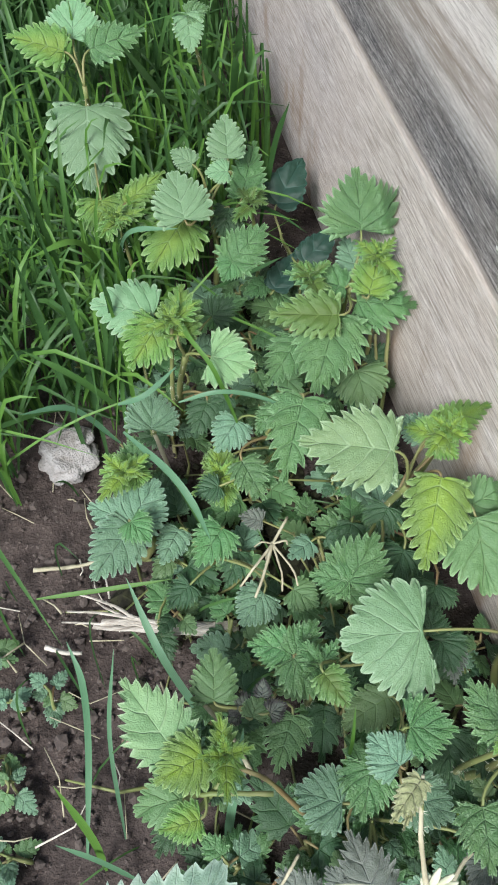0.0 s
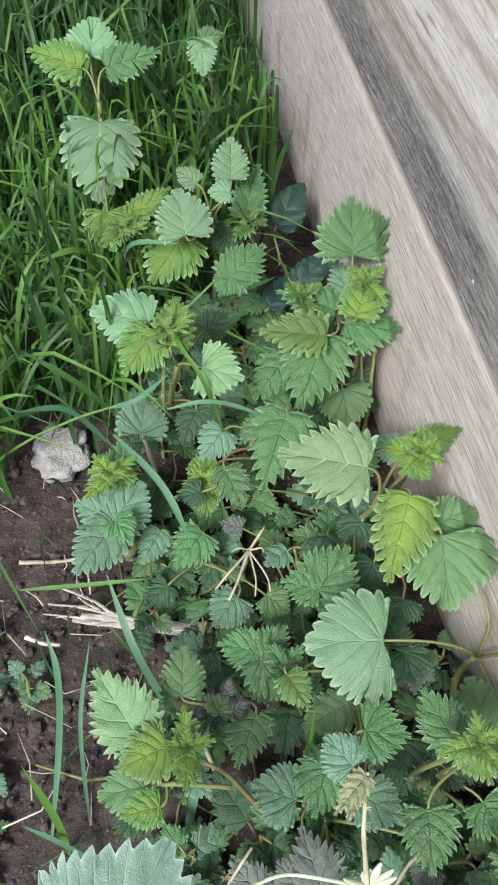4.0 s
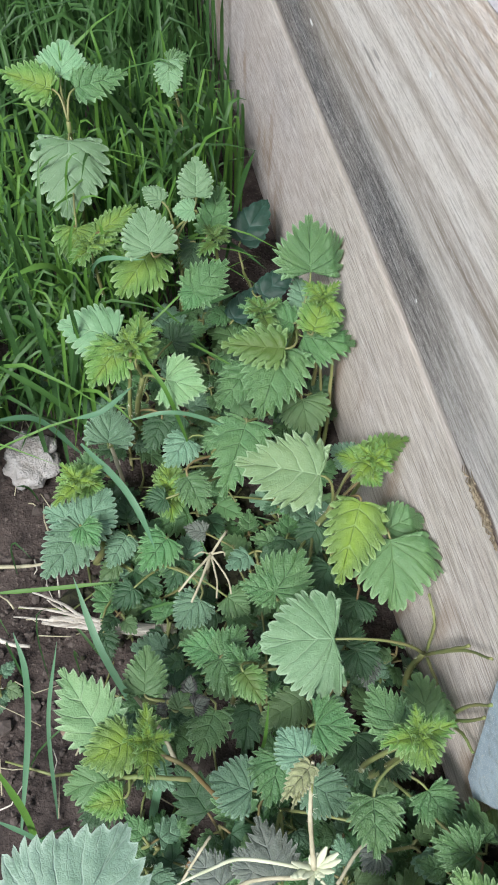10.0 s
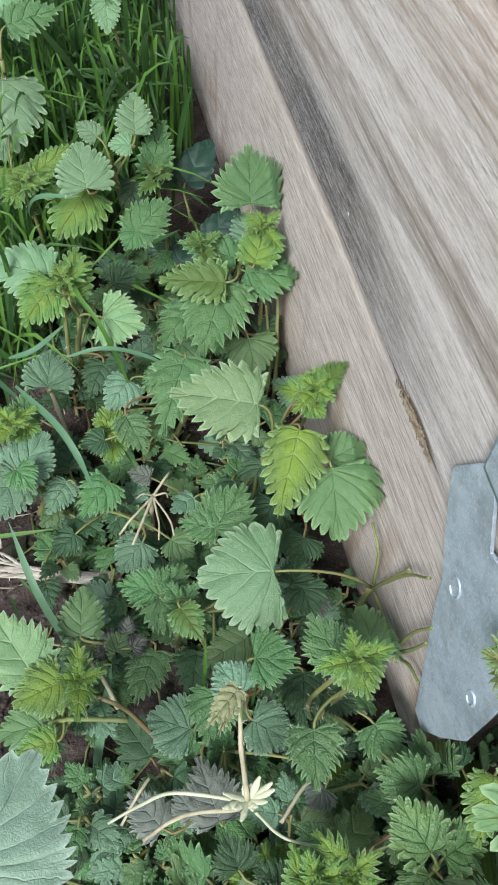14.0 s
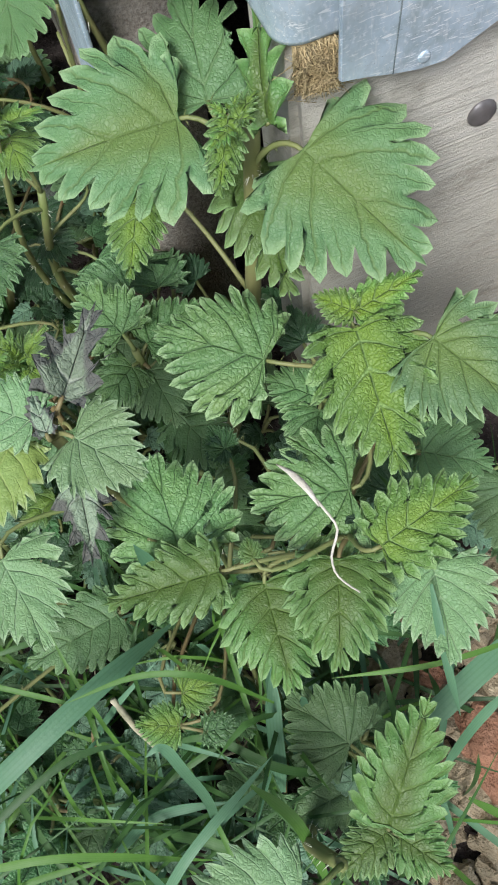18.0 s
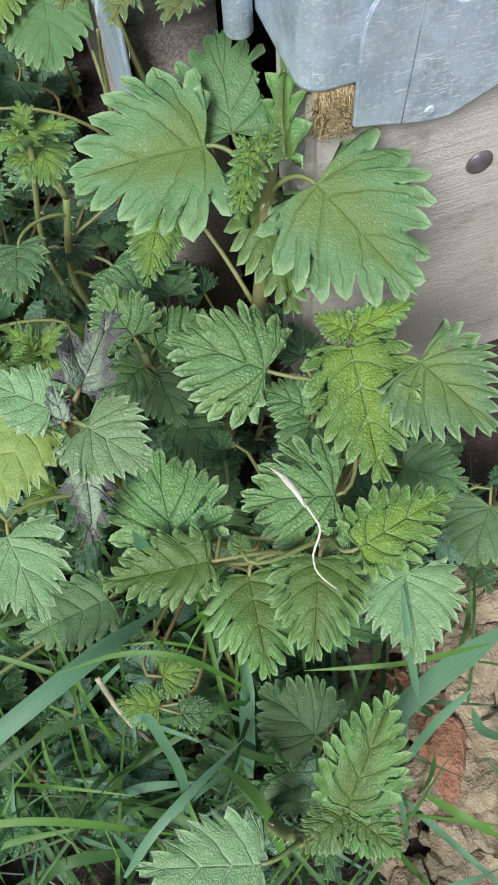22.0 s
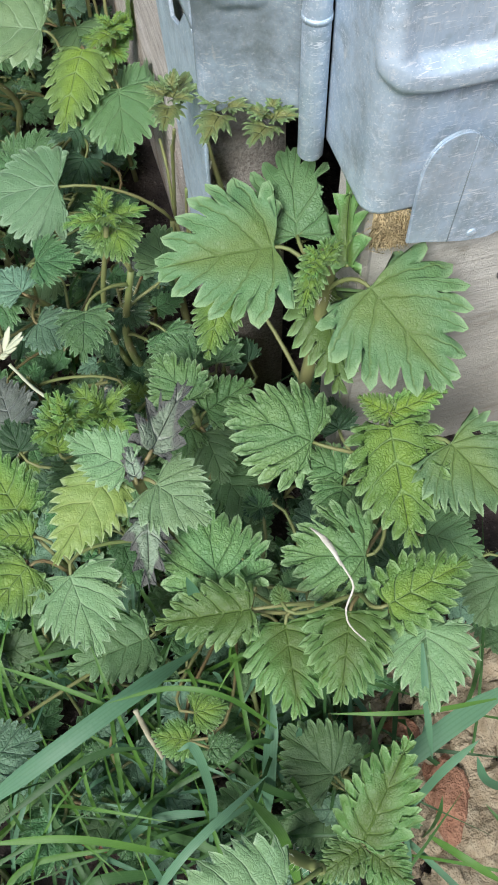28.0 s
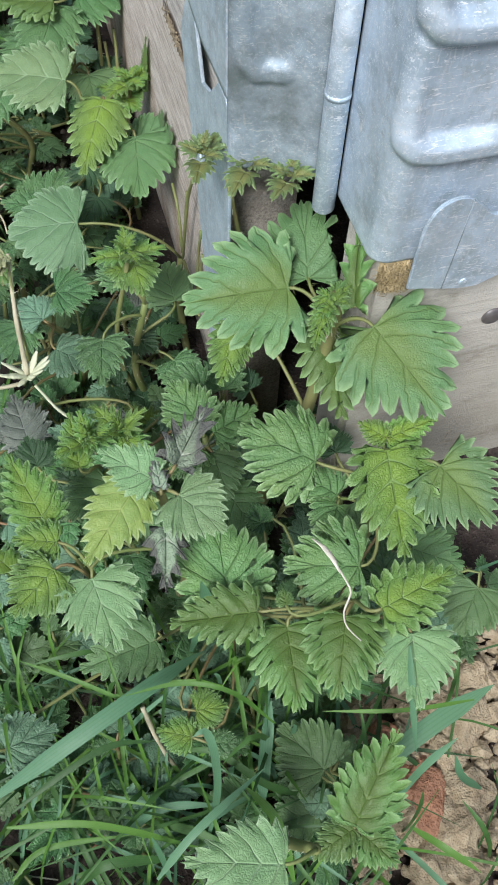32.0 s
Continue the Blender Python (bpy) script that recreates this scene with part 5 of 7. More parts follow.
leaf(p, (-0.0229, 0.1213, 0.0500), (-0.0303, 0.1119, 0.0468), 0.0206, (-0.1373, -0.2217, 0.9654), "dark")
p = nettle((-0.0060, 0.0700, 0.0000), (-0.0050, 0.0880, 0.0620), "nettle with a broad pale leaf on a long bristly stalk", 0.0016)
leaf(p, (-0.0460, 0.0922, 0.0877), (-0.0750, 0.0974, 0.0853), 0.0433, (-0.1152, -0.2004, 0.9729), "pale")
p = nettle((-0.0739, 0.1076, 0.0000), (-0.0739, 0.0956, 0.0638), "vivid green nettle in the middle of the bed", 0.0016)
leaf(p, (-0.0883, 0.1027, 0.0592), (-0.0812, 0.0855, 0.0559), 0.0222, (-0.0367, -0.2035, 0.9784), "mid")
leaf(p, (-0.0881, 0.1041, 0.0592), (-0.0753, 0.1151, 0.0620), 0.0175, (-0.0371, -0.2057, 0.9779), "mid")
leaf(p, (-0.0895, 0.1069, 0.0592), (-0.1052, 0.1127, 0.0599), 0.0180, (-0.0347, -0.2099, 0.9771), "mid")
leaf(p, (-0.0821, 0.0883, 0.0800), (-0.0764, 0.0750, 0.0777), 0.0122, (-0.0503, -0.1919, 0.9801), "midy")
leaf(p, (-0.0293, 0.0986, 0.0500), (-0.0278, 0.0852, 0.0476), 0.0201, (-0.1296, -0.1895, 0.9733), "dark")
leaf(p, (-0.0334, 0.1019, 0.0500), (-0.0258, 0.1124, 0.0530), 0.0152, (-0.1230, -0.1948, 0.9731), "dark")
p = nettle((-0.1134, 0.1029, 0.0000), (-0.1134, 0.0909, 0.0542), "frost-nipped nettle shoot with purple withered leaf tips", 0.0016)
leaf(p, (-0.1215, 0.0945, 0.0600), (-0.1176, 0.1137, 0.0637), 0.0192, (0.0184, -0.1916, 0.9813), "dull")
leaf(p, (-0.1091, 0.0853, 0.0593), (-0.1044, 0.0928, 0.0606), 0.0105, (-0.0023, -0.1771, 0.9842), "dull")
leaf(p, (-0.1108, 0.0907, 0.0550), (-0.1178, 0.0960, 0.0560), 0.0106, (0.0005, -0.1834, 0.9830), "withered")
leaf(p, (-0.1040, 0.0913, 0.0600), (-0.1016, 0.0982, 0.0613), 0.0072, (-0.0109, -0.1867, 0.9824), "withered")
leaf(p, (-0.1027, 0.0852, 0.0600), (-0.0955, 0.0869, 0.0604), 0.0095, (-0.0131, -0.1772, 0.9841), "withered")
leaf(p, (-0.0943, 0.0832, 0.0550), (-0.1059, 0.0648, 0.0515), 0.0182, (-0.0268, -0.1717, 0.9848), "mid")
leaf(p, (-0.1141, 0.0894, 0.0500), (-0.1188, 0.0887, 0.0499), 0.0073, (0.0058, -0.1789, 0.9838), "withered")
p = nettle((-0.1322, 0.0821, 0.0000), (-0.1322, 0.0701, 0.0590), "nettle sprawling over bare soil with yellow-green top leaves", 0.0016)
leaf(p, (-0.1394, 0.0784, 0.0700), (-0.1529, 0.1070, 0.0756), 0.0279, (0.0500, -0.1706, 0.9841), "light")
leaf(p, (-0.1299, 0.0735, 0.0715), (-0.1483, 0.0684, 0.0713), 0.0201, (0.0339, -0.1636, 0.9859), "yellow")
leaf(p, (-0.1245, 0.0665, 0.0700), (-0.1239, 0.0782, 0.0718), 0.0119, (0.0245, -0.1514, 0.9882), "yellow")
leaf(p, (-0.1395, 0.0662, 0.0500), (-0.1584, 0.0655, 0.0508), 0.0222, (0.0479, -0.1425, 0.9886), "dull")
leaf(p, (-0.1353, 0.0558, 0.0600), (-0.1502, 0.0552, 0.0606), 0.0135, (0.0424, -0.1296, 0.9907), "young")
leaf(p, (-0.1413, 0.0644, 0.0400), (-0.1541, 0.0501, 0.0387), 0.0198, (0.0495, -0.1359, 0.9895), "dark")
leaf(p, (-0.1268, 0.0704, 0.0400), (-0.1302, 0.0624, 0.0389), 0.0149, (0.0262, -0.1454, 0.9890), "dark")
p = nettle((-0.1482, 0.0174, 0.0000), (-0.1482, 0.0054, 0.1410), "broad pale nettle leaf with frost-browned margin held up high", 0.0016)
leaf(p, (-0.1482, 0.0054, 0.1450), (-0.1283, 0.0313, 0.1448), 0.0523, (0.0860, -0.0583, 0.9946), "frost", depth=0.09, teeth=13)
p = nettle((-0.0634, 0.0709, 0.0000), (-0.0634, 0.0589, 0.0663), "dark bluish nettle leaves low among stems", 0.0016)
leaf(p, (-0.0868, 0.0485, 0.0634), (-0.1017, 0.0572, 0.0638), 0.0225, (-0.0409, -0.1186, 0.9921), "blue")
leaf(p, (-0.0666, 0.0525, 0.0800), (-0.0740, 0.0649, 0.0810), 0.0173, (-0.0792, -0.1308, 0.9882), "blue")
leaf(p, (-0.0751, 0.0548, 0.0750), (-0.0832, 0.0391, 0.0724), 0.0206, (-0.0629, -0.1332, 0.9891), "mid")
leaf(p, (-0.0642, 0.0446, 0.0700), (-0.0520, 0.0337, 0.0698), 0.0190, (-0.0812, -0.1136, 0.9902), "blue")
leaf(p, (-0.0594, 0.0630, 0.0820), (-0.0434, 0.0579, 0.0827), 0.0218, (-0.0919, -0.1495, 0.9845), "mid")
leaf(p, (-0.0570, 0.0826, 0.0500), (-0.0776, 0.0766, 0.0472), 0.0182, (-0.0871, -0.1672, 0.9821), "dull")
leaf(p, (-0.0821, 0.0375, 0.0400), (-0.0747, 0.0299, 0.0396), 0.0146, (-0.0462, -0.0938, 0.9945), "dark")
leaf(p, (-0.0370, 0.0664, 0.0400), (-0.0422, 0.0464, 0.0366), 0.0226, (-0.1167, -0.1374, 0.9836), "dark")
p = nettle((-0.0274, 0.0581, 0.0000), (-0.0274, 0.0461, 0.0855), "nettle with bright crinkled crown near the metal hinge", 0.0016)
leaf(p, (-0.0325, 0.0531, 0.0920), (-0.0385, 0.0714, 0.0936), 0.0192, (-0.1434, -0.1348, 0.9804), "mid")
leaf(p, (-0.0293, 0.0480, 0.1063), (-0.0288, 0.0335, 0.1045), 0.0180, (-0.1560, -0.1310, 0.9790), "young")
leaf(p, (-0.0326, 0.0462, 0.1063), (-0.0416, 0.0470, 0.1050), 0.0095, (-0.1502, -0.1278, 0.9804), "young")
leaf(p, (-0.0139, 0.0579, 0.0700), (-0.0136, 0.0783, 0.0728), 0.0231, (-0.1649, -0.1331, 0.9773), "dull")
leaf(p, (-0.0463, 0.0329, 0.0850), (-0.0505, 0.0133, 0.0826), 0.0204, (-0.1175, -0.0970, 0.9883), "mid")
leaf(p, (-0.0196, 0.0358, 0.0600), (-0.0138, 0.0197, 0.0594), 0.0190, (-0.1528, -0.0940, 0.9838), "mid")
leaf(p, (-0.0055, 0.0136, 0.0650), (-0.0039, 0.0321, 0.0664), 0.0217, (-0.1785, -0.0573, 0.9823), "mid")
leaf(p, (-0.0326, 0.0511, 0.0600), (-0.0243, 0.0409, 0.0599), 0.0143, (-0.1311, -0.1199, 0.9841), "dark")
leaf(p, (-0.0226, 0.0648, 0.0600), (-0.0292, 0.0533, 0.0574), 0.0120, (-0.1463, -0.1413, 0.9791), "dark")
p = nettle((-0.0545, 0.0013, 0.0000), (-0.0545, -0.0107, 0.0699), "nettle shoots beneath the hinge among older leaves", 0.0016)
leaf(p, (-0.0635, -0.0188, 0.0850), (-0.0631, 0.0007, 0.0916), 0.0117, (0.0641, -0.3191, 0.9456), "young")
leaf(p, (-0.0517, -0.0205, 0.0850), (-0.0438, -0.0058, 0.0896), 0.0177, (0.0377, -0.3169, 0.9477), "mid")
leaf(p, (-0.0144, 0.0093, 0.0750), (-0.0291, 0.0176, 0.0775), 0.0217, (-0.0437, -0.3562, 0.9334), "mid")
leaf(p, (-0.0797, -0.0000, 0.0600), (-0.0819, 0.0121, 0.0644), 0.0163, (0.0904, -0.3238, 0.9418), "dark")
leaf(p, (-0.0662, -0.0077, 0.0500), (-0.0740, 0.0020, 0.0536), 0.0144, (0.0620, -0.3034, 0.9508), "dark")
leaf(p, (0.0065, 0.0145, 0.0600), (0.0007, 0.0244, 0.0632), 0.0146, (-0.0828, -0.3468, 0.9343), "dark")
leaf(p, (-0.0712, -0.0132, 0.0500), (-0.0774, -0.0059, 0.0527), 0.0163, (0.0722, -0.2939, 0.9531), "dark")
p = nettle((-0.0030, -0.0150, 0.0000), (0.0190, -0.0270, 0.1590), "sturdy nettle with deeply toothed leaves growing against the hinge", 0.0022)
leaf(p, (0.0063, -0.0169, 0.1545), (-0.0248, -0.0134, 0.1520), 0.0345, (-0.1196, -0.4124, 0.9031), "midl", depth=0.2, teeth=8)
leaf(p, (0.0144, -0.0124, 0.1517), (0.0177, 0.0088, 0.1619), 0.0330, (-0.1393, -0.4140, 0.8995), "dull", depth=0.24, teeth=9)
leaf(p, (0.0251, -0.0382, 0.1564), (0.0372, -0.0658, 0.1478), 0.0340, (-0.1808, -0.3649, 0.9133), "midl", depth=0.2, teeth=8, free=True)
leaf(p, (0.0136, -0.0295, 0.1621), (0.0064, -0.0411, 0.1558), 0.0070, (-0.1485, -0.3970, 0.9057), "young", depth=0.3)
leaf(p, (0.0203, -0.0196, 0.1380), (0.0163, -0.0477, 0.1257), 0.0202, (-0.1495, -0.3781, 0.9136), "midy", depth=0.22)
leaf(p, (-0.0038, -0.0004, 0.1200), (-0.0140, -0.0173, 0.1119), 0.0148, (-0.0774, -0.3937, 0.9160), "young")
leaf(p, (0.0175, -0.0287, 0.1600), (0.0207, -0.0251, 0.1621), 0.0070, (-0.1582, -0.3938, 0.9055), "young", depth=0.3)
leaf(p, (0.0196, -0.0345, 0.1640), (0.0254, -0.0168, 0.1760), 0.0078, (-0.62, -0.36, 0.70), "midy", depth=0.36, teeth=5, fold=0.5, stalk=True, free=True)
crown(p, (0.0130, -0.0345, 0.1650), 0.0048, "young", 0.35)
p = nettle((0.0298, -0.0515, 0.0000), (0.0298, -0.0635, 0.1158), "leafy nettle with bright young crown at the frame corner", 0.0022)
leaf(p, (0.0274, -0.0562, 0.1262), (0.0439, -0.0551, 0.1295), 0.0091, (-0.1710, -0.2831, 0.9437), "yellow", depth=0.18)
leaf(p, (0.0271, -0.0561, 0.1262), (0.0204, -0.0490, 0.1271), 0.0078, (-0.1702, -0.2834, 0.9438), "yellow", depth=0.18)
leaf(p, (0.0068, -0.0535, 0.1167), (-0.0135, -0.0372, 0.1195), 0.0300, (-0.1027, -0.2870, 0.9524), "fresh", depth=0.2, teeth=10)
leaf(p, (0.0256, -0.0611, 0.1262), (0.0219, -0.0912, 0.1168), 0.0247, (-0.1677, -0.2723, 0.9475), "young", depth=0.18)
leaf(p, (0.0384, -0.0702, 0.1281), (0.0485, -0.0904, 0.1240), 0.0278, (-0.1818, -0.2857, 0.9409), "midl", holes=[(1, 0.5, 0.357, 0.028), (1, 0.5, 0.5, 0.028), (1, 0.523, 0.357, 0.028), (1, 0.523, 0.5, 0.028), (1, 0.545, 0.5, 0.028), (-1, 0.364, 0.5, 0.028)])
leaf(p, (0.0154, -0.0799, 0.0912), (-0.0072, -0.0729, 0.0897), 0.0300, (-0.1251, -0.1976, 0.9723), "fresh", depth=0.24, teeth=9, holes=[(1, 0.4, 0.5, 0.028), (1, 0.42, 0.5, 0.028), (-1, 0.5, 0.643, 0.028), (-1, 0.3, 0.5, 0.028), (1, 0.6, 0.786, 0.028)])
leaf(p, (0.0332, -0.0588, 0.1100), (0.0336, -0.0475, 0.1131), 0.0112, (-0.1751, -0.2586, 0.9500), "dark")
leaf(p, (0.0218, -0.0378, 0.0900), (0.0223, -0.0272, 0.0932), 0.0141, (-0.1329, -0.2847, 0.9493), "dark")
p = nettle((0.0107, -0.0776, 0.0000), (0.0107, -0.0896, 0.0884), "nettle with insect-holed leaves and crinkled tops", 0.002)
leaf(p, (-0.0264, -0.0761, 0.0907), (-0.0248, -0.0536, 0.0960), 0.0320, (0.0262, -0.2327, 0.9722), "fresh", depth=0.2, teeth=9, holes=[(1, 0.318, 0.5, 0.028), (1, 0.341, 0.5, 0.028), (-1, 0.455, 0.357, 0.028), (1, 0.5, 0.643, 0.028), (1, 0.205, 0.5, 0.028)])
leaf(p, (-0.0202, -0.0871, 0.0939), (-0.0471, -0.0837, 0.0935), 0.0169, (-0.0383, -0.1858, 0.9818), "midy", depth=0.18)
leaf(p, (-0.0113, -0.0918, 0.0874), (-0.0143, -0.1165, 0.0829), 0.0226, (-0.0594, -0.1698, 0.9837), "midy", depth=0.18)
leaf(p, (0.0060, -0.0950, 0.0926), (-0.0034, -0.1167, 0.0879), 0.0217, (-0.1045, -0.1643, 0.9809), "midy", depth=0.18)
leaf(p, (0.0143, -0.0990, 0.1050), (0.0386, -0.0941, 0.1084), 0.0171, (-0.0984, -0.1827, 0.9782), "young", depth=0.22)
leaf(p, (0.0272, -0.1021, 0.0801), (0.0221, -0.1247, 0.0759), 0.0283, (-0.1225, -0.1532, 0.9806), "light", depth=0.15)
leaf(p, (-0.0117, -0.0892, 0.1000), (-0.0115, -0.0845, 0.1010), 0.0053, (-0.0167, -0.2076, 0.9781), "midy")
leaf(p, (-0.0068, -0.0473, 0.0700), (-0.0124, -0.0487, 0.0694), 0.0097, (-0.0262, -0.2774, 0.9604), "dark")
leaf(p, (0.0659, -0.0835, 0.0500), (0.0531, -0.0975, 0.0449), 0.0259, (-0.1938, -0.1728, 0.9657), "dull")
leaf(p, (0.0456, -0.0628, 0.0700), (0.0462, -0.0698, 0.0684), 0.0130, (-0.1572, -0.2374, 0.9586), "dark")
p = nettle((-0.0190, -0.1398, 0.0000), (-0.0190, -0.1518, 0.0680), "young nettle top standing up beside grass", 0.002)
leaf(p, (-0.0059, -0.1484, 0.0683), (0.0136, -0.1276, 0.0801), 0.0184, (-0.2863, -0.2555, 0.9234), "midy", depth=0.2)
leaf(p, (-0.0071, -0.1495, 0.0683), (-0.0208, -0.1535, 0.0672), 0.0107, (-0.0667, -0.0243, 0.9975), "midy", depth=0.22)
leaf(p, (-0.0046, -0.1516, 0.0683), (0.0025, -0.1618, 0.0686), 0.0117, (-0.0725, -0.0194, 0.9972), "midy", depth=0.22)
leaf(p, (-0.0298, -0.1535, 0.0750), (-0.0580, -0.1455, 0.0761), 0.0264, (0.0351, -0.0116, 0.9993), "light")
p = nettle((-0.0030, 0.0300, 0.0200), (-0.0040, 0.0114, 0.1723), "small reddish-tipped nettle sprig on the galvanised hinge tab", 0.001)
crown(p, (-0.0105, 0.0150, 0.1770), 0.0078, "bronze", 0.22, 1.0)
crown(p, (0.0012, 0.0090, 0.1762), 0.0078, "bronze", 0.18, 1.0)
crown(p, (0.0110, 0.0020, 0.1762), 0.0072, "bronze", 0.15, 1.0)
p = nettle((-0.0409, -0.0428, 0.0000), (-0.0409, -0.0548, 0.1208), "frost-bitten nettle whorl with yellowed and blackened leaves", 0.0018)
leaf(p, (-0.0482, -0.0560, 0.1282), (-0.0660, -0.0735, 0.1231), 0.0190, (0.0353, -0.2948, 0.9549), "lighty")
leaf(p, (-0.0362, -0.0604, 0.1275), (-0.0253, -0.0733, 0.1236), 0.0215, (0.0029, -0.2836, 0.9589), "light")
leaf(p, (-0.0428, -0.0552, 0.1310), (-0.0562, -0.0440, 0.1345), 0.0165, (0.0185, -0.2903, 0.9568), "light")
leaf(p, (-0.0352, -0.0528, 0.1320), (-0.0225, -0.0385, 0.1364), 0.0125, (0.0026, -0.3131, 0.9497), "withered2", teeth=5, depth=0.36, fold=0.6, droop=-0.15, holes=[(1, 0.55, 0.885, 0.06), (1, 0.6, 0.965, 0.06), (-1, 0.4, 0.965, 0.05), (-1, 0.75, 0.885, 0.05)])
leaf(p, (-0.0412, -0.0596, 0.1050), (-0.0450, -0.0766, 0.1005), 0.0115, (0.0156, -0.2600, 0.9655), "withered2", teeth=5, depth=0.36, fold=0.6, holes=[(1, 0.5, 0.965, 0.06), (-1, 0.6, 0.885, 0.06)])
leaf(p, (-0.0409, -0.0583, 0.1300), (-0.0406, -0.0484, 0.1330), 0.0057, (0.0164, -0.2918, 0.9563), "withered2", teeth=7, depth=0.2, fold=0.35)
leaf(p, (-0.0659, -0.0639, 0.0923), (-0.0621, -0.0874, 0.0862), 0.0286, (0.0759, -0.2365, 0.9687), "light", holes=[(-1, 0.409, 0.643, 0.028), (-1, 0.409, 0.786, 0.028), (-1, 0.432, 0.643, 0.028), (-1, 0.432, 0.786, 0.028), (-1, 0.455, 0.786, 0.028), (1, 0.318, 0.5, 0.028)])
p = nettle((-0.0500, -0.0060, 0.0000), (-0.0470, -0.0125, 0.0880), "young nettle shoots in the shade behind the frost-bitten whorl", 0.0012)
crown(p, (-0.0475, -0.0128, 0.0890), 0.0120, "young", 0.4)
crown(p, (-0.0589, -0.0120, 0.0880), 0.0105, "young", 0.5)
leaf(p, (-0.0560, -0.0180, 0.0700), (-0.0719, -0.0300, 0.0690), 0.0190, (0.05, -0.3, 0.95), "dull", depth=0.2)
leaf(p, (-0.0440, -0.0240, 0.0680), (-0.0432, -0.0440, 0.0640), 0.0200, (0.0, -0.3, 0.95), "dull", depth=0.2)
p = nettle((-0.0190, -0.0120, 0.0000), (-0.0190, -0.0160, 0.0820), "low dark nettle filling the gap below the hinge plant", 0.0014)
leaf(p, (-0.0205, -0.0120, 0.0860), (-0.0270, 0.0060, 0.0900), 0.0200, (-0.05, -0.35, 0.93), "fresh", depth=0.22)
leaf(p, (-0.0215, -0.0180, 0.0780), (-0.0340, -0.0260, 0.0760), 0.0150, (0.0, -0.3, 0.95), "fresh", depth=0.22)
leaf(p, (-0.0170, -0.0200, 0.0760), (-0.0150, -0.0380, 0.0720), 0.0190, (-0.05, -0.3, 0.95), "dull", depth=0.2)
leaf(p, (-0.0150, -0.0140, 0.0800), (0.0030, -0.0080, 0.0820), 0.0170, (-0.1, -0.35, 0.93), "fresh", depth=0.2)
leaf(p, (-0.0140, -0.0320, 0.0660), (-0.0070, -0.0500, 0.0620), 0.0190, (-0.05, -0.3, 0.95), "dull", depth=0.2)
p = nettle((0.0250, -0.0420, 0.0000), (0.0230, -0.0460, 0.0700), "small shaded nettle at the foot of the frame corner", 0.0012)
leaf(p, (0.0220, -0.0450, 0.0720), (0.0110, -0.0340, 0.0740), 0.0160, (-0.1, -0.3, 0.94), "fresh", depth=0.2)
leaf(p, (0.0210, -0.0490, 0.0720), (0.0130, -0.0620, 0.0690), 0.0180, (-0.1, -0.3, 0.94), "fresh", depth=0.2)
leaf(p, (0.0270, -0.0500, 0.0740), (0.0400, -0.0620, 0.0720), 0.0180, (-0.1, -0.3, 0.94), "dull", depth=0.2)
leaf(p, (0.0400, -0.0720, 0.0740), (0.0560, -0.0820, 0.0720), 0.0190, (-0.15, -0.25, 0.95), "dull", depth=0.2)
p = nettle((-0.0638, -0.0500, 0.0000), (-0.0638, -0.0620, 0.0787), "crinkled young nettle tops over shaded leaves", 0.0016)
leaf(p, (-0.0767, -0.0421, 0.0948), (-0.0848, -0.0177, 0.1026), 0.0171, (0.0545, -0.2881, 0.9560), "young")
leaf(p, (-0.0743, -0.0498, 0.0948), (-0.0878, -0.0461, 0.0966), 0.0134, (0.0497, -0.2739, 0.9605), "young")
leaf(p, (-0.0766, -0.0589, 0.0948), (-0.0915, -0.0695, 0.0929), 0.0186, (0.0553, -0.2561, 0.9651), "young")
leaf(p, (-0.0511, -0.0732, 0.0500), (-0.0791, -0.0771, 0.0502), 0.0232, (0.0341, -0.1855, 0.9821), "dull")
leaf(p, (-0.0055, -0.1269, 0.0383), (-0.0165, -0.1087, 0.0388), 0.0274, (-0.0626, -0.0696, 0.9956), "dull")
p = nettle((-0.0176, -0.0629, 0.0000), (-0.0176, -0.0749, 0.0525), "small nettle seedlings shaded under grass", 0.001)
leaf(p, (-0.0423, -0.0976, 0.0400), (-0.0312, -0.0985, 0.0397), 0.0147, (0.0150, -0.1310, 0.9913), "young")
leaf(p, (-0.0460, -0.1055, 0.0400), (-0.0573, -0.1005, 0.0408), 0.0120, (0.0230, -0.1147, 0.9931), "young")
leaf(p, (-0.0402, -0.1094, 0.0400), (-0.0287, -0.1125, 0.0395), 0.0101, (0.0107, -0.1068, 0.9942), "mid")
leaf(p, (-0.1031, -0.0987, 0.0600), (-0.0865, -0.0956, 0.0579), 0.0203, (0.1504, -0.1350, 0.9794), "blue")
leaf(p, (-0.0077, -0.1176, 0.0300), (0.0002, -0.1109, 0.0310), 0.0174, (-0.0563, -0.0864, 0.9947), "dark")
leaf(p, (0.0134, -0.0950, 0.0500), (0.0213, -0.0992, 0.0503), 0.0167, (-0.1046, -0.1395, 0.9847), "dull")
leaf(p, (0.0335, -0.0712, 0.0500), (0.0376, -0.0588, 0.0530), 0.0193, (-0.1438, -0.1857, 0.9720), "dark")
leaf(p, (-0.0066, -0.0480, 0.0700), (-0.0082, -0.0402, 0.0719), 0.0109, (-0.0638, -0.2497, 0.9662), "mid")
p = nettle((-0.0970, 0.2024, 0.0000), (-0.0970, 0.1904, 0.0525), "crinkled young nettle crown of small folded leaves", 0.0011)
crown(p, (-0.0970, 0.1904, 0.0545), 0.0115, "yellow")
p = nettle((-0.0320, 0.0562, 0.0000), (-0.0320, 0.0442, 0.1122), "crinkled young nettle crown of small folded leaves", 0.0011)
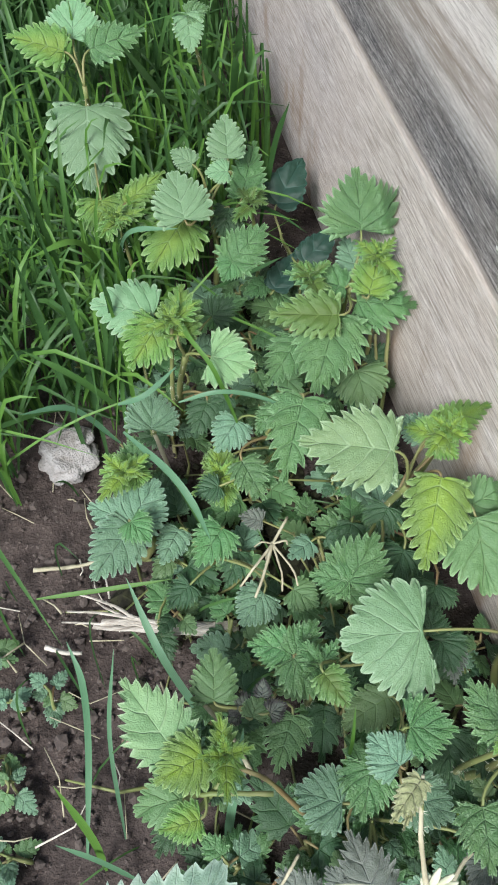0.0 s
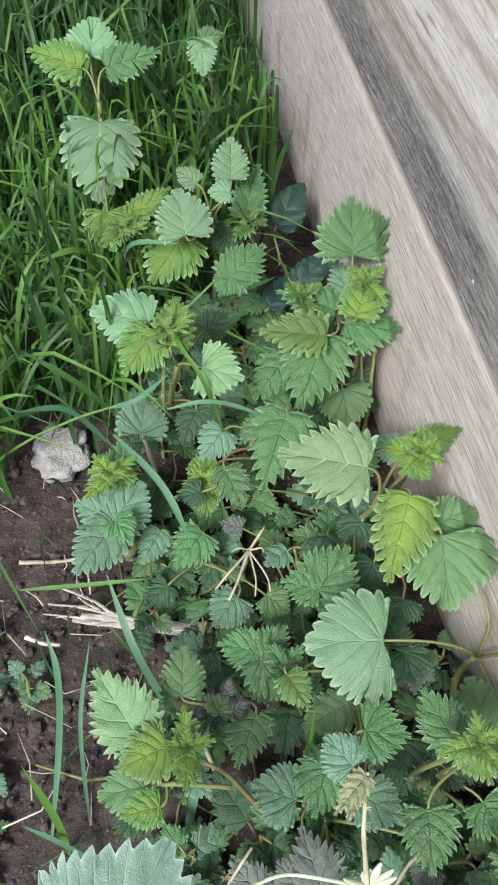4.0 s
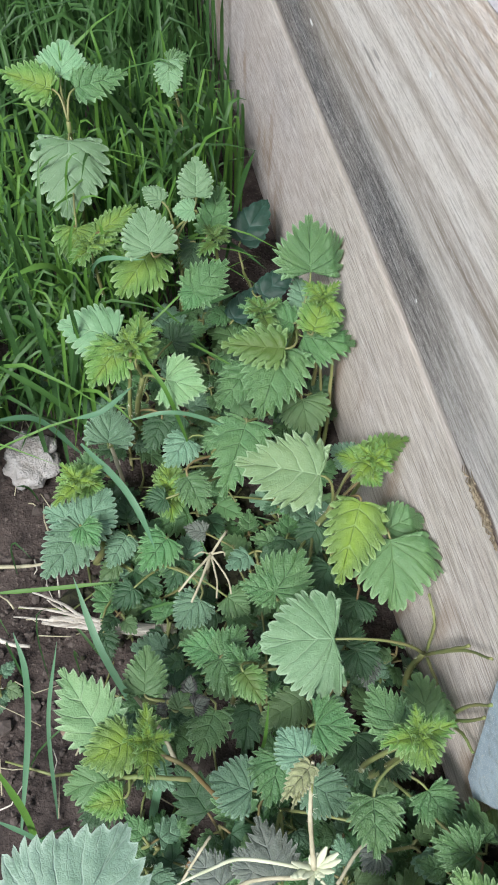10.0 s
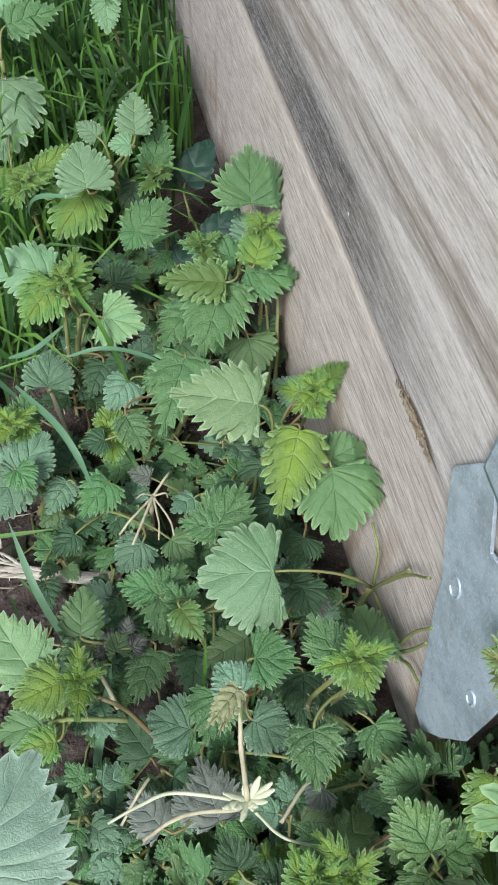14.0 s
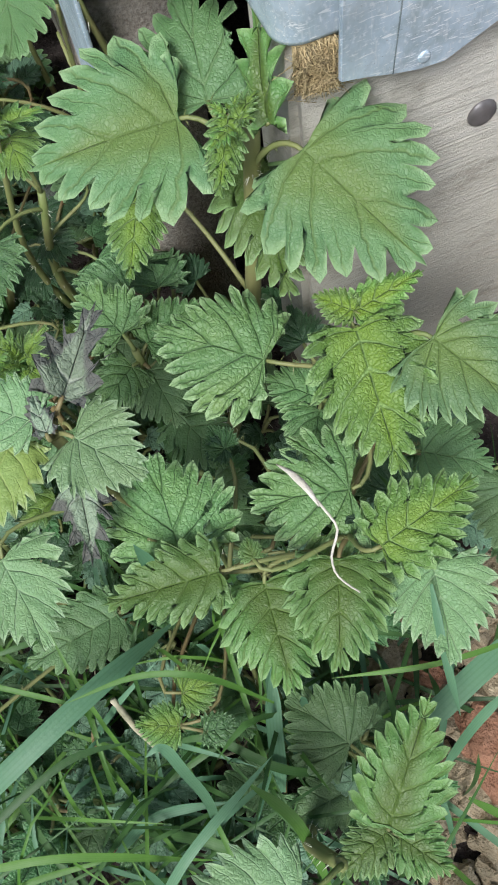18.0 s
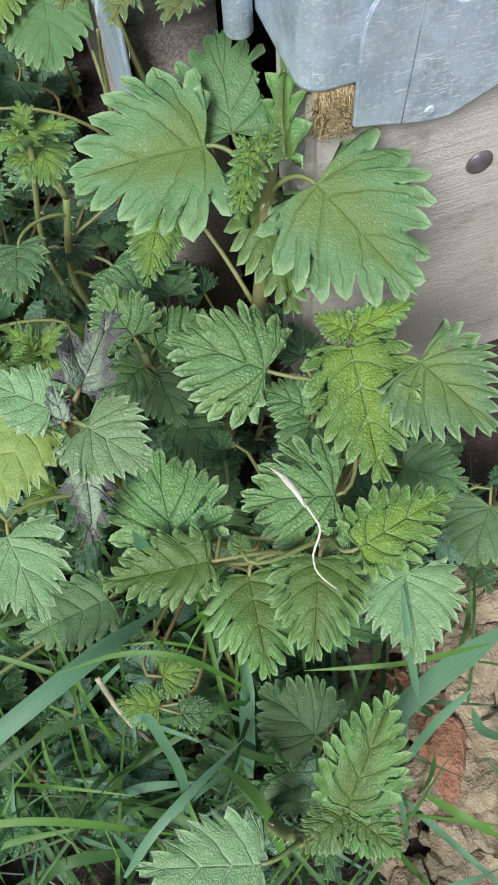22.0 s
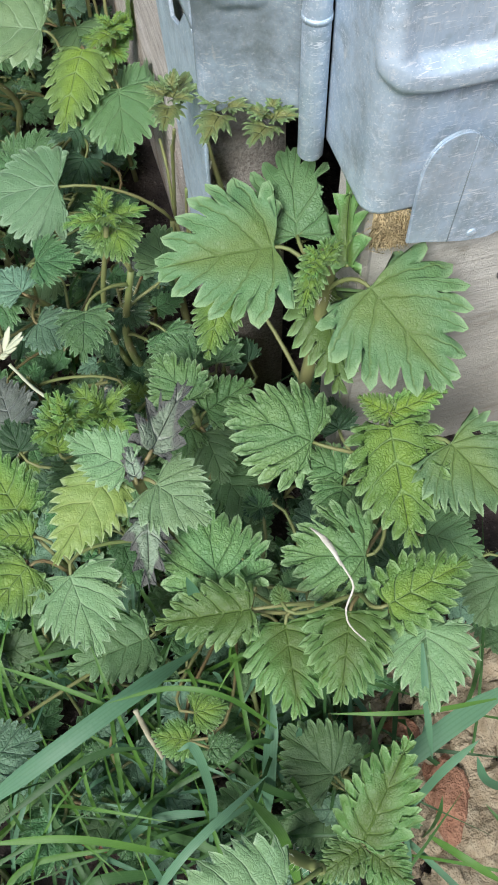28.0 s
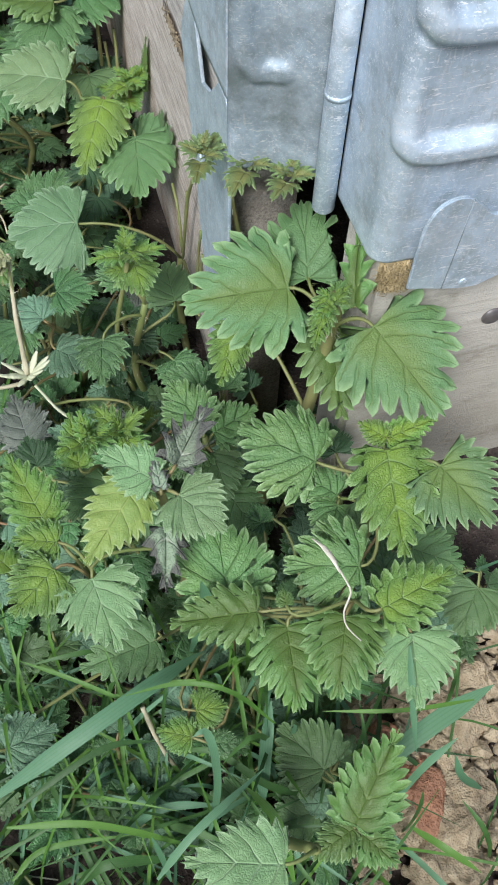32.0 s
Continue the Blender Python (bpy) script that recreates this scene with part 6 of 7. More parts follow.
crown(p, (-0.0320, 0.0442, 0.1142), 0.0115, "young")
p = nettle((-0.0118, 0.2604, 0.0000), (-0.0118, 0.2484, 0.1072), "crinkled young nettle crown of small folded leaves", 0.0011)
crown(p, (-0.0118, 0.2484, 0.1092), 0.0115, "young")
p = nettle((-0.1053, 0.2532, 0.0000), (-0.1053, 0.2412, 0.1007), "crinkled young nettle crown of small folded leaves", 0.0011)
crown(p, (-0.1053, 0.2412, 0.1027), 0.0115, "young")
p = nettle((-0.0804, 0.1072, 0.0000), (-0.0804, 0.0952, 0.0644), "crinkled young nettle crown of small folded leaves", 0.0011)
crown(p, (-0.0804, 0.0952, 0.0664), 0.0115, "mid")
p = nettle((-0.1220, 0.0815, 0.0000), (-0.1220, 0.0695, 0.0760), "crinkled young nettle crown of small folded leaves", 0.0011)
crown(p, (-0.1220, 0.0695, 0.0780), 0.0115, "yellow")
p = nettle((-0.1380, 0.2058, 0.0000), (-0.1380, 0.1938, 0.0665), "crinkled young nettle crown of small folded leaves", 0.0011)
crown(p, (-0.1380, 0.1938, 0.0685), 0.0115, "yellow")
p = nettle((-0.0497, 0.3390, 0.0000), (-0.0497, 0.3270, 0.0787), "crinkled young nettle crown of small folded leaves", 0.0011)
crown(p, (-0.0497, 0.3270, 0.0807), 0.0115, "midy")
p = nettle((-0.0096, 0.1762, 0.0000), (-0.0096, 0.1642, 0.0933), "crinkled young nettle crown of small folded leaves", 0.0011)
crown(p, (-0.0096, 0.1642, 0.0953), 0.0115, "yellow")
p = nettle((-0.1170, 0.3303, 0.0000), (-0.1170, 0.3183, 0.0915), "crinkled young nettle crown of small folded leaves", 0.0011)
crown(p, (-0.1170, 0.3183, 0.0935), 0.0115, "young")
p = nettle((-0.0387, 0.2689, 0.0000), (-0.0387, 0.2569, 0.0935), "crinkled young nettle crown of small folded leaves", 0.0011)
crown(p, (-0.0387, 0.2569, 0.0955), 0.0115, "midy")

# ---- single blades, straws and stones ----
blade([(-0.1837, 0.0637, 0.0000), (-0.1735, 0.0962, 0.0300), (-0.1682, 0.1122, 0.0600), (-0.1705, 0.1264, 0.0700)], 0.0033, "blue")
blade([(-0.1203, 0.0887, 0.0100), (-0.1373, 0.1209, 0.0400), (-0.1457, 0.1539, 0.0550)], 0.0040, "blue")
blade([(-0.1293, 0.0528, 0.0000), (-0.1212, 0.0693, 0.0200), (-0.1125, 0.0873, 0.0400)], 0.0046, "blue")
blade([(-0.0826, 0.2141, 0.0500), (-0.0918, 0.2222, 0.0900), (-0.1004, 0.2394, 0.1000), (-0.0993, 0.2572, 0.1100)], 0.0025, "bright")
blade([(-0.1343, 0.2182, 0.0850), (-0.1223, 0.2165, 0.0900), (-0.1067, 0.2244, 0.0950)], 0.0029, "blue")
blade([(-0.1096, 0.2093, 0.0900), (-0.0938, 0.2068, 0.0950), (-0.0789, 0.2051, 0.0900), (-0.0615, 0.2000, 0.0800)], 0.0023, "blue")
blade([(-0.1430, 0.3334, 0.0300), (-0.1393, 0.3196, 0.1100), (-0.1344, 0.3374, 0.1400)], 0.0027, "green")
blade([(-0.0374, 0.3613, 0.0300), (-0.0307, 0.3551, 0.0900), (-0.0244, 0.3495, 0.1200)], 0.0036, "green")
blade([(-0.0382, 0.4234, 0.0600), (-0.0440, 0.3812, 0.1200), (-0.0439, 0.3619, 0.1600)], 0.0049, "green")
blade([(-0.0366, 0.4203, 0.0600), (-0.0410, 0.3730, 0.1300)], 0.0037, "green")
blade([(-0.0558, 0.4338, 0.0300), (-0.0805, 0.4006, 0.1000), (-0.0996, 0.3908, 0.1400)], 0.0058, "green")
blade([(-0.0307, 0.4156, 0.0500), (-0.0467, 0.3896, 0.1000), (-0.0606, 0.3784, 0.1300)], 0.0056, "green")
blade([(-0.1347, 0.2144, 0.0700), (-0.1198, 0.1904, 0.0700), (-0.1126, 0.1753, 0.0650), (-0.1081, 0.1640, 0.0500)], 0.0038, "blue")
blade([(-0.1885, 0.1699, 0.0200), (-0.1585, 0.1647, 0.0250), (-0.1275, 0.1599, 0.0300)], 0.0026, "bright")
blade([(-0.1677, 0.0663, 0.0000), (-0.1646, 0.0993, 0.0300), (-0.1552, 0.1251, 0.0550)], 0.0022, "blue")
blade([(-0.0938, 0.0492, 0.0300), (-0.0797, 0.0627, 0.0600), (-0.0755, 0.0736, 0.0850)], 0.0018, "bright")
blade([(-0.1469, 0.2467, 0.0000), (-0.1472, 0.2747, 0.0600), (-0.1522, 0.2878, 0.1300)], 0.0038, "green")
blade([(-0.1564, 0.2447, 0.0000), (-0.1614, 0.2773, 0.0600), (-0.1647, 0.2822, 0.1200)], 0.0038, "green")
blade([(-0.1329, 0.2537, 0.0300), (-0.1513, 0.2568, 0.0600), (-0.1718, 0.2625, 0.0800)], 0.0037, "green")
blade([(-0.1390, 0.2499, 0.0100), (-0.1578, 0.2549, 0.0400), (-0.1817, 0.2503, 0.0500)], 0.0035, "blue")
blade([(-0.1254, 0.3301, 0.0300), (-0.1365, 0.3119, 0.0900), (-0.1606, 0.2980, 0.1000)], 0.0041, "bright")
blade([(-0.1212, 0.3384, 0.0300), (-0.1149, 0.3121, 0.0900), (-0.0910, 0.2993, 0.1000)], 0.0034, "blue")
blade([(-0.1489, 0.3438, 0.0200), (-0.1509, 0.3024, 0.1200), (-0.1471, 0.2892, 0.1600)], 0.0028, "green")
blade([(-0.0818, 0.3036, 0.0500), (-0.0581, 0.2929, 0.0700), (-0.0438, 0.2887, 0.0800)], 0.0025, "green")
blade([(-0.1416, 0.2742, 0.0200), (-0.1297, 0.2605, 0.0900), (-0.1304, 0.2615, 0.1200)], 0.0029, "green")
blade([(-0.1283, 0.2524, 0.0200), (-0.1271, 0.2589, 0.0700), (-0.1298, 0.2567, 0.1100)], 0.0028, "bright")
blade([(-0.1769, 0.0566, 0.0000), (-0.1767, 0.0647, 0.0300), (-0.1831, 0.0789, 0.0600)], 0.0038, "bright")
blade([(-0.1643, 0.0496, 0.0000), (-0.1768, 0.0578, 0.0200), (-0.1902, 0.0653, 0.0300)], 0.0025, "blue")
blade([(-0.1198, 0.4547, 0.0600), (-0.1399, 0.4110, 0.1000), (-0.1598, 0.4030, 0.1100)], 0.0027, "green")
blade([(-0.1104, -0.1131, 0.0600), (-0.0802, -0.1052, 0.0750), (-0.0545, -0.0950, 0.0750), (-0.0362, -0.0841, 0.0600)], 0.0064, "blue")
blade([(-0.0623, -0.0979, 0.0700), (-0.0775, -0.0878, 0.0750), (-0.0938, -0.0771, 0.0750)], 0.0017, "bright")
blade([(-0.0197, -0.1129, 0.0600), (-0.0320, -0.1044, 0.0780), (-0.0465, -0.0984, 0.0800), (-0.0642, -0.0977, 0.0800)], 0.0019, "bright")
blade([(-0.0482, -0.1364, 0.0200), (-0.0428, -0.1287, 0.0600), (-0.0420, -0.1234, 0.0900), (-0.0433, -0.1187, 0.1000), (-0.0471, -0.1190, 0.1000)], 0.0030, "blue")
blade([(-0.0662, -0.1450, 0.0400), (-0.0515, -0.1360, 0.0500), (-0.0252, -0.1231, 0.0500)], 0.0033, "blue")
blade([(-0.1077, -0.1198, 0.0500), (-0.0809, -0.1261, 0.0500), (-0.0488, -0.1398, 0.0300)], 0.0028, "bright")
blade([(-0.1056, -0.1158, 0.0500), (-0.0852, -0.1086, 0.0550), (-0.0712, -0.1051, 0.0550), (-0.0575, -0.1062, 0.0500)], 0.0026, "green")
blade([(-0.0273, -0.1302, 0.0200), (-0.0227, -0.1161, 0.0350), (-0.0171, -0.1018, 0.0450)], 0.0056, "blue")
blade([(-0.0242, -0.1563, 0.0300), (-0.0257, -0.1396, 0.0450), (-0.0338, -0.1261, 0.0500)], 0.0038, "bright")
blade([(0.0102, -0.1319, 0.0450), (0.0321, -0.1244, 0.0500), (0.0573, -0.1174, 0.0500)], 0.0085, "blue")
blade([(0.0452, -0.1222, 0.0600), (0.0203, -0.1204, 0.0650), (-0.0042, -0.1130, 0.0600)], 0.0018, "bright")
blade([(0.0243, -0.1060, 0.0830), (0.0212, -0.1209, 0.0750), (0.0208, -0.1331, 0.0600)], 0.0026, "blue")
blade([(0.0182, -0.1505, 0.0300), (0.0261, -0.1602, 0.0350), (0.0359, -0.1697, 0.0300)], 0.0029, "bright")
blade([(-0.0114, -0.1311, 0.0200), (-0.0249, -0.1251, 0.0300), (-0.0395, -0.1114, 0.0350), (-0.0536, -0.1067, 0.0300)], 0.0032, "green")
blade([(-0.0779, -0.1283, 0.0200), (-0.0611, -0.1237, 0.0300), (-0.0403, -0.1277, 0.0300)], 0.0036, "blue")
blade([(-0.0625, -0.1458, 0.0300), (-0.0634, -0.1398, 0.0400), (-0.0651, -0.1338, 0.0500)], 0.0023, "blue")
blade([(0.0155, -0.1420, 0.0200), (0.0260, -0.1355, 0.0400), (0.0387, -0.1305, 0.0500)], 0.0036, "blue")
blade([(0.0523, -0.1439, 0.0100), (0.0412, -0.1400, 0.0300), (0.0386, -0.1339, 0.0400)], 0.0034, "blue")
blade([(-0.0921, -0.1393, 0.0300), (-0.0796, -0.1368, 0.0400), (-0.0560, -0.1406, 0.0300)], 0.0043, "green")
blade([(-0.1116, -0.1324, 0.0300), (-0.0993, -0.1266, 0.0350), (-0.0705, -0.1297, 0.0350)], 0.0024, "bright")
blade([(-0.0010, -0.0770, 0.0300), (-0.0087, -0.0820, 0.0400), (-0.0224, -0.1100, 0.0400)], 0.0032, "blue")
blade([(-0.0400, -0.0801, 0.0500), (-0.0341, -0.0802, 0.0900), (-0.0346, -0.0776, 0.1050)], 0.0041, "blue")
stalk([(0.0009, -0.0728, 0.1050), (0.0030, -0.0768, 0.1062), (0.0047, -0.0815, 0.1062), (0.0056, -0.0858, 0.1050)], 0.00016, 0.00018, STRAW_WHITE, "dry_husk", "pale dry grass husk lying across a leaf", flat=0.45, swell=4.2)
stalk([(0.0052, -0.0835, 0.1056), (0.0066, -0.0870, 0.1040), (0.0074, -0.0913, 0.1022), (0.0040, -0.0958, 0.1005), (0.0036, -0.1005, 0.1000), (0.0066, -0.1049, 0.0985)], 0.00034, 0.00022, STRAW_WHITE, "dry_strip", "thin bleached dry strip of grass", flat=0.5)
blade([(-0.0372, -0.1490, 0.0200), (-0.0494, -0.1351, 0.0300), (-0.0764, -0.1202, 0.0200)], 0.0039, "green")
stalk([(-0.1039, 0.1385, 0.0120), (-0.1271, 0.1438, 0.0130), (-0.1479, 0.1510, 0.0140), (-0.1624, 0.1558, 0.0120)], 0.00335, 0.00154, STRAW_SPLIT, "split_straw", "bleached split straw strip lying on soil", flat=0.35)
stalk([(-0.1037, 0.1362, 0.0120), (-0.1261, 0.1413, 0.0130), (-0.1457, 0.1474, 0.0130), (-0.1670, 0.1545, 0.0110)], 0.00251, 0.00116, STRAW_SPLIT, "split_straw", "bleached split straw strip lying on soil", flat=0.35)
stalk([(-0.1218, 0.1418, 0.0140), (-0.1450, 0.1512, 0.0150), (-0.1556, 0.1603, 0.0150), (-0.1700, 0.1711, 0.0120)], 0.00125, 0.00059, STRAW_SPLIT, "split_straw", "bleached split straw strip lying on soil", flat=0.35)
stalk([(-0.1270, 0.1440, 0.0140), (-0.1476, 0.1523, 0.0150), (-0.1634, 0.1593, 0.0140), (-0.1770, 0.1643, 0.0120)], 0.00112, 0.00052, STRAW_SPLIT, "split_straw", "bleached split straw strip lying on soil", flat=0.35)
stalk([(-0.1249, 0.1413, 0.0110), (-0.1484, 0.1484, 0.0120), (-0.1642, 0.1554, 0.0110), (-0.1805, 0.1612, 0.0090)], 0.00098, 0.00046, STRAW_SPLIT, "split_straw", "bleached split straw strip lying on soil", flat=0.35)
stalk([(-0.1454, 0.1503, 0.0130), (-0.1579, 0.1590, 0.0150), (-0.1629, 0.1641, 0.0150)], 0.00085, 0.00039, STRAW_SPLIT, "split_straw", "bleached split straw strip lying on soil", flat=0.35)
stalk([(-0.1048, 0.1362, 0.0110), (-0.1197, 0.1387, 0.0120), (-0.1354, 0.1430, 0.0120)], 0.00084, 0.00038, STRAW_SPLIT, "split_straw", "bleached split straw strip lying on soil", flat=0.35)
stalk([(-0.1892, 0.1516, 0.0080), (-0.1814, 0.1472, 0.0080), (-0.1735, 0.1448, 0.0080)], 0.00130, 0.00086, STRAW_WHITE, "dry_stalk")
stalk([(-0.1908, 0.1918, 0.0060), (-0.1712, 0.1886, 0.0060), (-0.1595, 0.1880, 0.0080)], 0.00121, 0.00074, STRAW, "dry_stalk")
stalk([(-0.0850, 0.1640, 0.0000), (-0.0845, 0.1600, 0.0250), (-0.0830, 0.1566, 0.0490)], 0.0016, 0.0011, STRAW, "dry_stalk", "old cut nettle stem with dry shoots at its node")
for x, y, r in ((-0.0731, 0.1688, 0.00090), (-0.1005, 0.1421, 0.00085), (-0.0957, 0.1359, 0.00095), (-0.0842, 0.1358, 0.00065), (-0.0773, 0.1366, 0.00070), (-0.0905, 0.1585, 0.00060), (-0.0765, 0.1560, 0.00075)):
    stalk([(-0.0830, 0.1566, 0.0488), (-0.3 * 0.0830 + 0.7 * x + 0.001, 0.3 * 0.1566 + 0.7 * y, 0.0500), (x, y, 0.0460)], 0.75 * r, 0.6 * r, STRAW, "dry_stalk", "pale dry shoot stalk radiating from an old node")
stalk([(-0.0712, 0.0395, 0.1300), (-0.0736, 0.0267, 0.1120), (-0.0743, 0.0135, 0.0980)], 0.00065, 0.00092, STRAW, "dry_stalk", "bristly dry nettle stem standing broken")
stalk([(-0.0741, 0.0137, 0.0960), (-0.0956, 0.0216, 0.0950), (-0.1069, 0.0215, 0.0900), (-0.1189, 0.0203, 0.0800)], 0.00072, 0.00054, TUFT, "dry_stalk", "old straw-coloured nettle runner")
stalk([(-0.0770, 0.0121, 0.0960), (-0.0948, 0.0153, 0.0900), (-0.1086, 0.0127, 0.0800)], 0.00082, 0.00064, STRAW, "dry_stalk", "old straw-coloured nettle runner")
stalk([(-0.0725, 0.0102, 0.0960), (-0.0643, 0.0024, 0.0850), (-0.0492, -0.0027, 0.0750)], 0.00060, 0.00053, TUFT, "dry_stalk", "old straw-coloured nettle runner")
stalk([(-0.1044, 0.0382, 0.0500), (-0.1096, 0.0333, 0.0500), (-0.1176, 0.0264, 0.0400)], 0.00059, 0.00061, STRAW, "dry_stalk")
stalk([(-0.0457, 0.0244, 0.0500), (-0.0510, 0.0215, 0.0500), (-0.0612, 0.0123, 0.0500)], 0.00072, 0.00071, STRAW, "dry_stalk")
stalk([(-0.0599, -0.0931, 0.0450), (-0.0568, -0.1040, 0.0300), (-0.0504, -0.1137, 0.0100)], 0.00093, 0.00083, STRAW, "dry_stalk")
stalk([(-0.0854, -0.1247, 0.0100), (-0.0789, -0.1170, 0.0120), (-0.0709, -0.1101, 0.0120)], 0.00093, 0.00072, STRAW, "dry_stalk")
stalk([(-0.0928, -0.0944, 0.0100), (-0.0837, -0.1010, 0.0120), (-0.0736, -0.0991, 0.0120)], 0.00106, 0.00083, STRAW, "dry_stalk")
stalk([(-0.1084, 0.0577, 0.0600), (-0.1284, 0.0627, 0.0600), (-0.1396, 0.0646, 0.0550)], 0.00105, 0.00095, STEM, "dry_stalk")
stalk([(-0.1375, 0.0589, 0.0500), (-0.1259, 0.0654, 0.0600), (-0.1187, 0.0693, 0.0600)], 0.00120, 0.00106, STEM, "dry_stalk")
stalk([(-0.1188, 0.0706, 0.0550), (-0.1088, 0.0644, 0.0500), (-0.0972, 0.0532, 0.0300)], 0.00095, 0.00113, STEM_RED, "dry_stalk", "sprawling reddish-green nettle stem")
stalk([(-0.1264, 0.0957, 0.0600), (-0.1177, 0.0847, 0.0400), (-0.1130, 0.0723, 0.0300)], 0.00096, 0.00114, STRAW, "dry_stalk")
stalk([(-0.1219, 0.2302, 0.0450), (-0.1181, 0.2150, 0.0300), (-0.1162, 0.2094, 0.0100)], 0.00116, 0.00120, STRAW, "dry_stalk")
stalk([(-0.0070, 0.2300, 0.0000), (-0.0060, 0.2320, 0.0350), (-0.0050, 0.2420, 0.0720)], 0.0013, 0.0010, STEM, "nettle_runner", "upright yellow-green nettle stem against the board")
stalk([(-0.0120, 0.2280, 0.0000), (-0.0090, 0.2330, 0.0300), (-0.0100, 0.2440, 0.0640)], 0.0011, 0.0009, STEM, "nettle_runner", "upright yellow-green nettle stem against the board")
stalk([(-0.0040, 0.0870, 0.0630), (-0.0040, 0.0790, 0.0890), (-0.0040, 0.0710, 0.1140)], 0.0008, 0.0006, STEM, "nettle_runner", "brown-green nettle runner creeping along the board")
stalk([(-0.0040, 0.0860, 0.0670), (-0.0040, 0.0720, 0.1070), (-0.0040, 0.0600, 0.1300)], 0.0008, 0.0006, STEM, "nettle_runner", "brown-green nettle runner creeping along the board")
stalk([(-0.0040, 0.0880, 0.0650), (-0.0040, 0.0920, 0.0860), (-0.0040, 0.1020, 0.0910)], 0.0008, 0.0006, STEM, "nettle_runner", "brown-green nettle runner creeping along the board")
stalk([(-0.0040, 0.0610, 0.0620), (-0.0040, 0.0560, 0.0920), (-0.0040, 0.0490, 0.1150)], 0.0008, 0.0006, STEM, "nettle_runner", "brown-green nettle runner creeping along the board")
stalk([(-0.0040, 0.0600, 0.0610), (-0.0040, 0.0520, 0.0870), (-0.0040, 0.0480, 0.1040)], 0.0008, 0.0006, STEM, "nettle_runner", "brown-green nettle runner creeping along the board")
stalk([(-0.0040, 0.0570, 0.0640), (-0.0040, 0.0500, 0.0750), (-0.0040, 0.0420, 0.0790)], 0.0008, 0.0006, STEM, "nettle_runner", "brown-green nettle runner creeping along the board")
stalk([(-0.0040, 0.0860, 0.0620), (-0.0040, 0.0690, 0.0640), (-0.0040, 0.0570, 0.0580)], 0.0008, 0.0006, STEM, "nettle_runner", "brown-green nettle runner creeping along the board")
stalk([(-0.0738, 0.0139, 0.0970), (-0.0689, 0.0139, 0.1007), (-0.0656, 0.0139, 0.1032)], 0.0008, 0.0004, TUFT, "pale_shoot", "short cream-white shoot at an old stem node", flat=0.5, swell=1.3)
stalk([(-0.0738, 0.0139, 0.0970), (-0.0759, 0.0154, 0.0981), (-0.0773, 0.0164, 0.0989)], 0.0007, 0.0004, TUFT, "pale_shoot", "short cream-white shoot at an old stem node", flat=0.5, swell=1.3)
stalk([(-0.0738, 0.0139, 0.0970), (-0.0735, 0.0116, 0.0984), (-0.0734, 0.0101, 0.0993)], 0.0006, 0.0004, TUFT, "pale_shoot", "short cream-white shoot at an old stem node", flat=0.5, swell=1.3)
stalk([(-0.0738, 0.0139, 0.0970), (-0.0711, 0.0167, 0.1010), (-0.0693, 0.0186, 0.1037)], 0.0007, 0.0004, TUFT, "pale_shoot", "short cream-white shoot at an old stem node", flat=0.5, swell=1.3)
stalk([(-0.0738, 0.0139, 0.0970), (-0.0790, 0.0131, 0.0997), (-0.0825, 0.0126, 0.1015)], 0.0009, 0.0004, TUFT, "pale_shoot", "short cream-white shoot at an old stem node", flat=0.5, swell=1.3)
stalk([(-0.0738, 0.0139, 0.0970), (-0.0706, 0.0122, 0.1000), (-0.0685, 0.0112, 0.1020)], 0.0007, 0.0004, TUFT, "pale_shoot", "short cream-white shoot at an old stem node", flat=0.5, swell=1.3)
stalk([(-0.0738, 0.0139, 0.0970), (-0.0745, 0.0161, 0.0989), (-0.0750, 0.0176, 0.1002)], 0.0008, 0.0004, TUFT, "pale_shoot", "short cream-white shoot at an old stem node", flat=0.5, swell=1.3)
stalk([(-0.0738, 0.0139, 0.0970), (-0.0761, 0.0103, 0.0990), (-0.0777, 0.0079, 0.1003)], 0.0006, 0.0004, TUFT, "pale_shoot", "short cream-white shoot at an old stem node", flat=0.5, swell=1.3)
stalk([(-0.0738, 0.0139, 0.0970), (-0.0690, 0.0152, 0.1004), (-0.0659, 0.0162, 0.1027)], 0.0007, 0.0004, TUFT, "pale_shoot", "short cream-white shoot at an old stem node", flat=0.5, swell=1.3)
stalk([(-0.0738, 0.0139, 0.0970), (-0.0785, 0.0154, 0.1012), (-0.0816, 0.0164, 0.1040)], 0.0006, 0.0004, TUFT, "pale_shoot", "short cream-white shoot at an old stem node", flat=0.5, swell=1.3)
stalk([(-0.0738, 0.0139, 0.0970), (-0.0726, 0.0119, 0.0989), (-0.0719, 0.0106, 0.1001)], 0.0008, 0.0004, TUFT, "pale_shoot", "short cream-white shoot at an old stem node", flat=0.5, swell=1.3)
stalk([(-0.0738, 0.0139, 0.0970), (-0.0728, 0.0163, 0.0986), (-0.0722, 0.0180, 0.0997)], 0.0007, 0.0004, TUFT, "pale_shoot", "short cream-white shoot at an old stem node", flat=0.5, swell=1.3)
stalk([(-0.0738, 0.0139, 0.0970), (-0.0769, 0.0124, 0.0997), (-0.0789, 0.0115, 0.1015)], 0.0006, 0.0004, TUFT, "pale_shoot", "short cream-white shoot at an old stem node", flat=0.5, swell=1.3)
p = nettle((-0.0729, 0.0201, 0.1000), (-0.0715, 0.0385, 0.1300), "wilted nettle tip hanging from a broken stem", 0.0005, sway=0.0004)
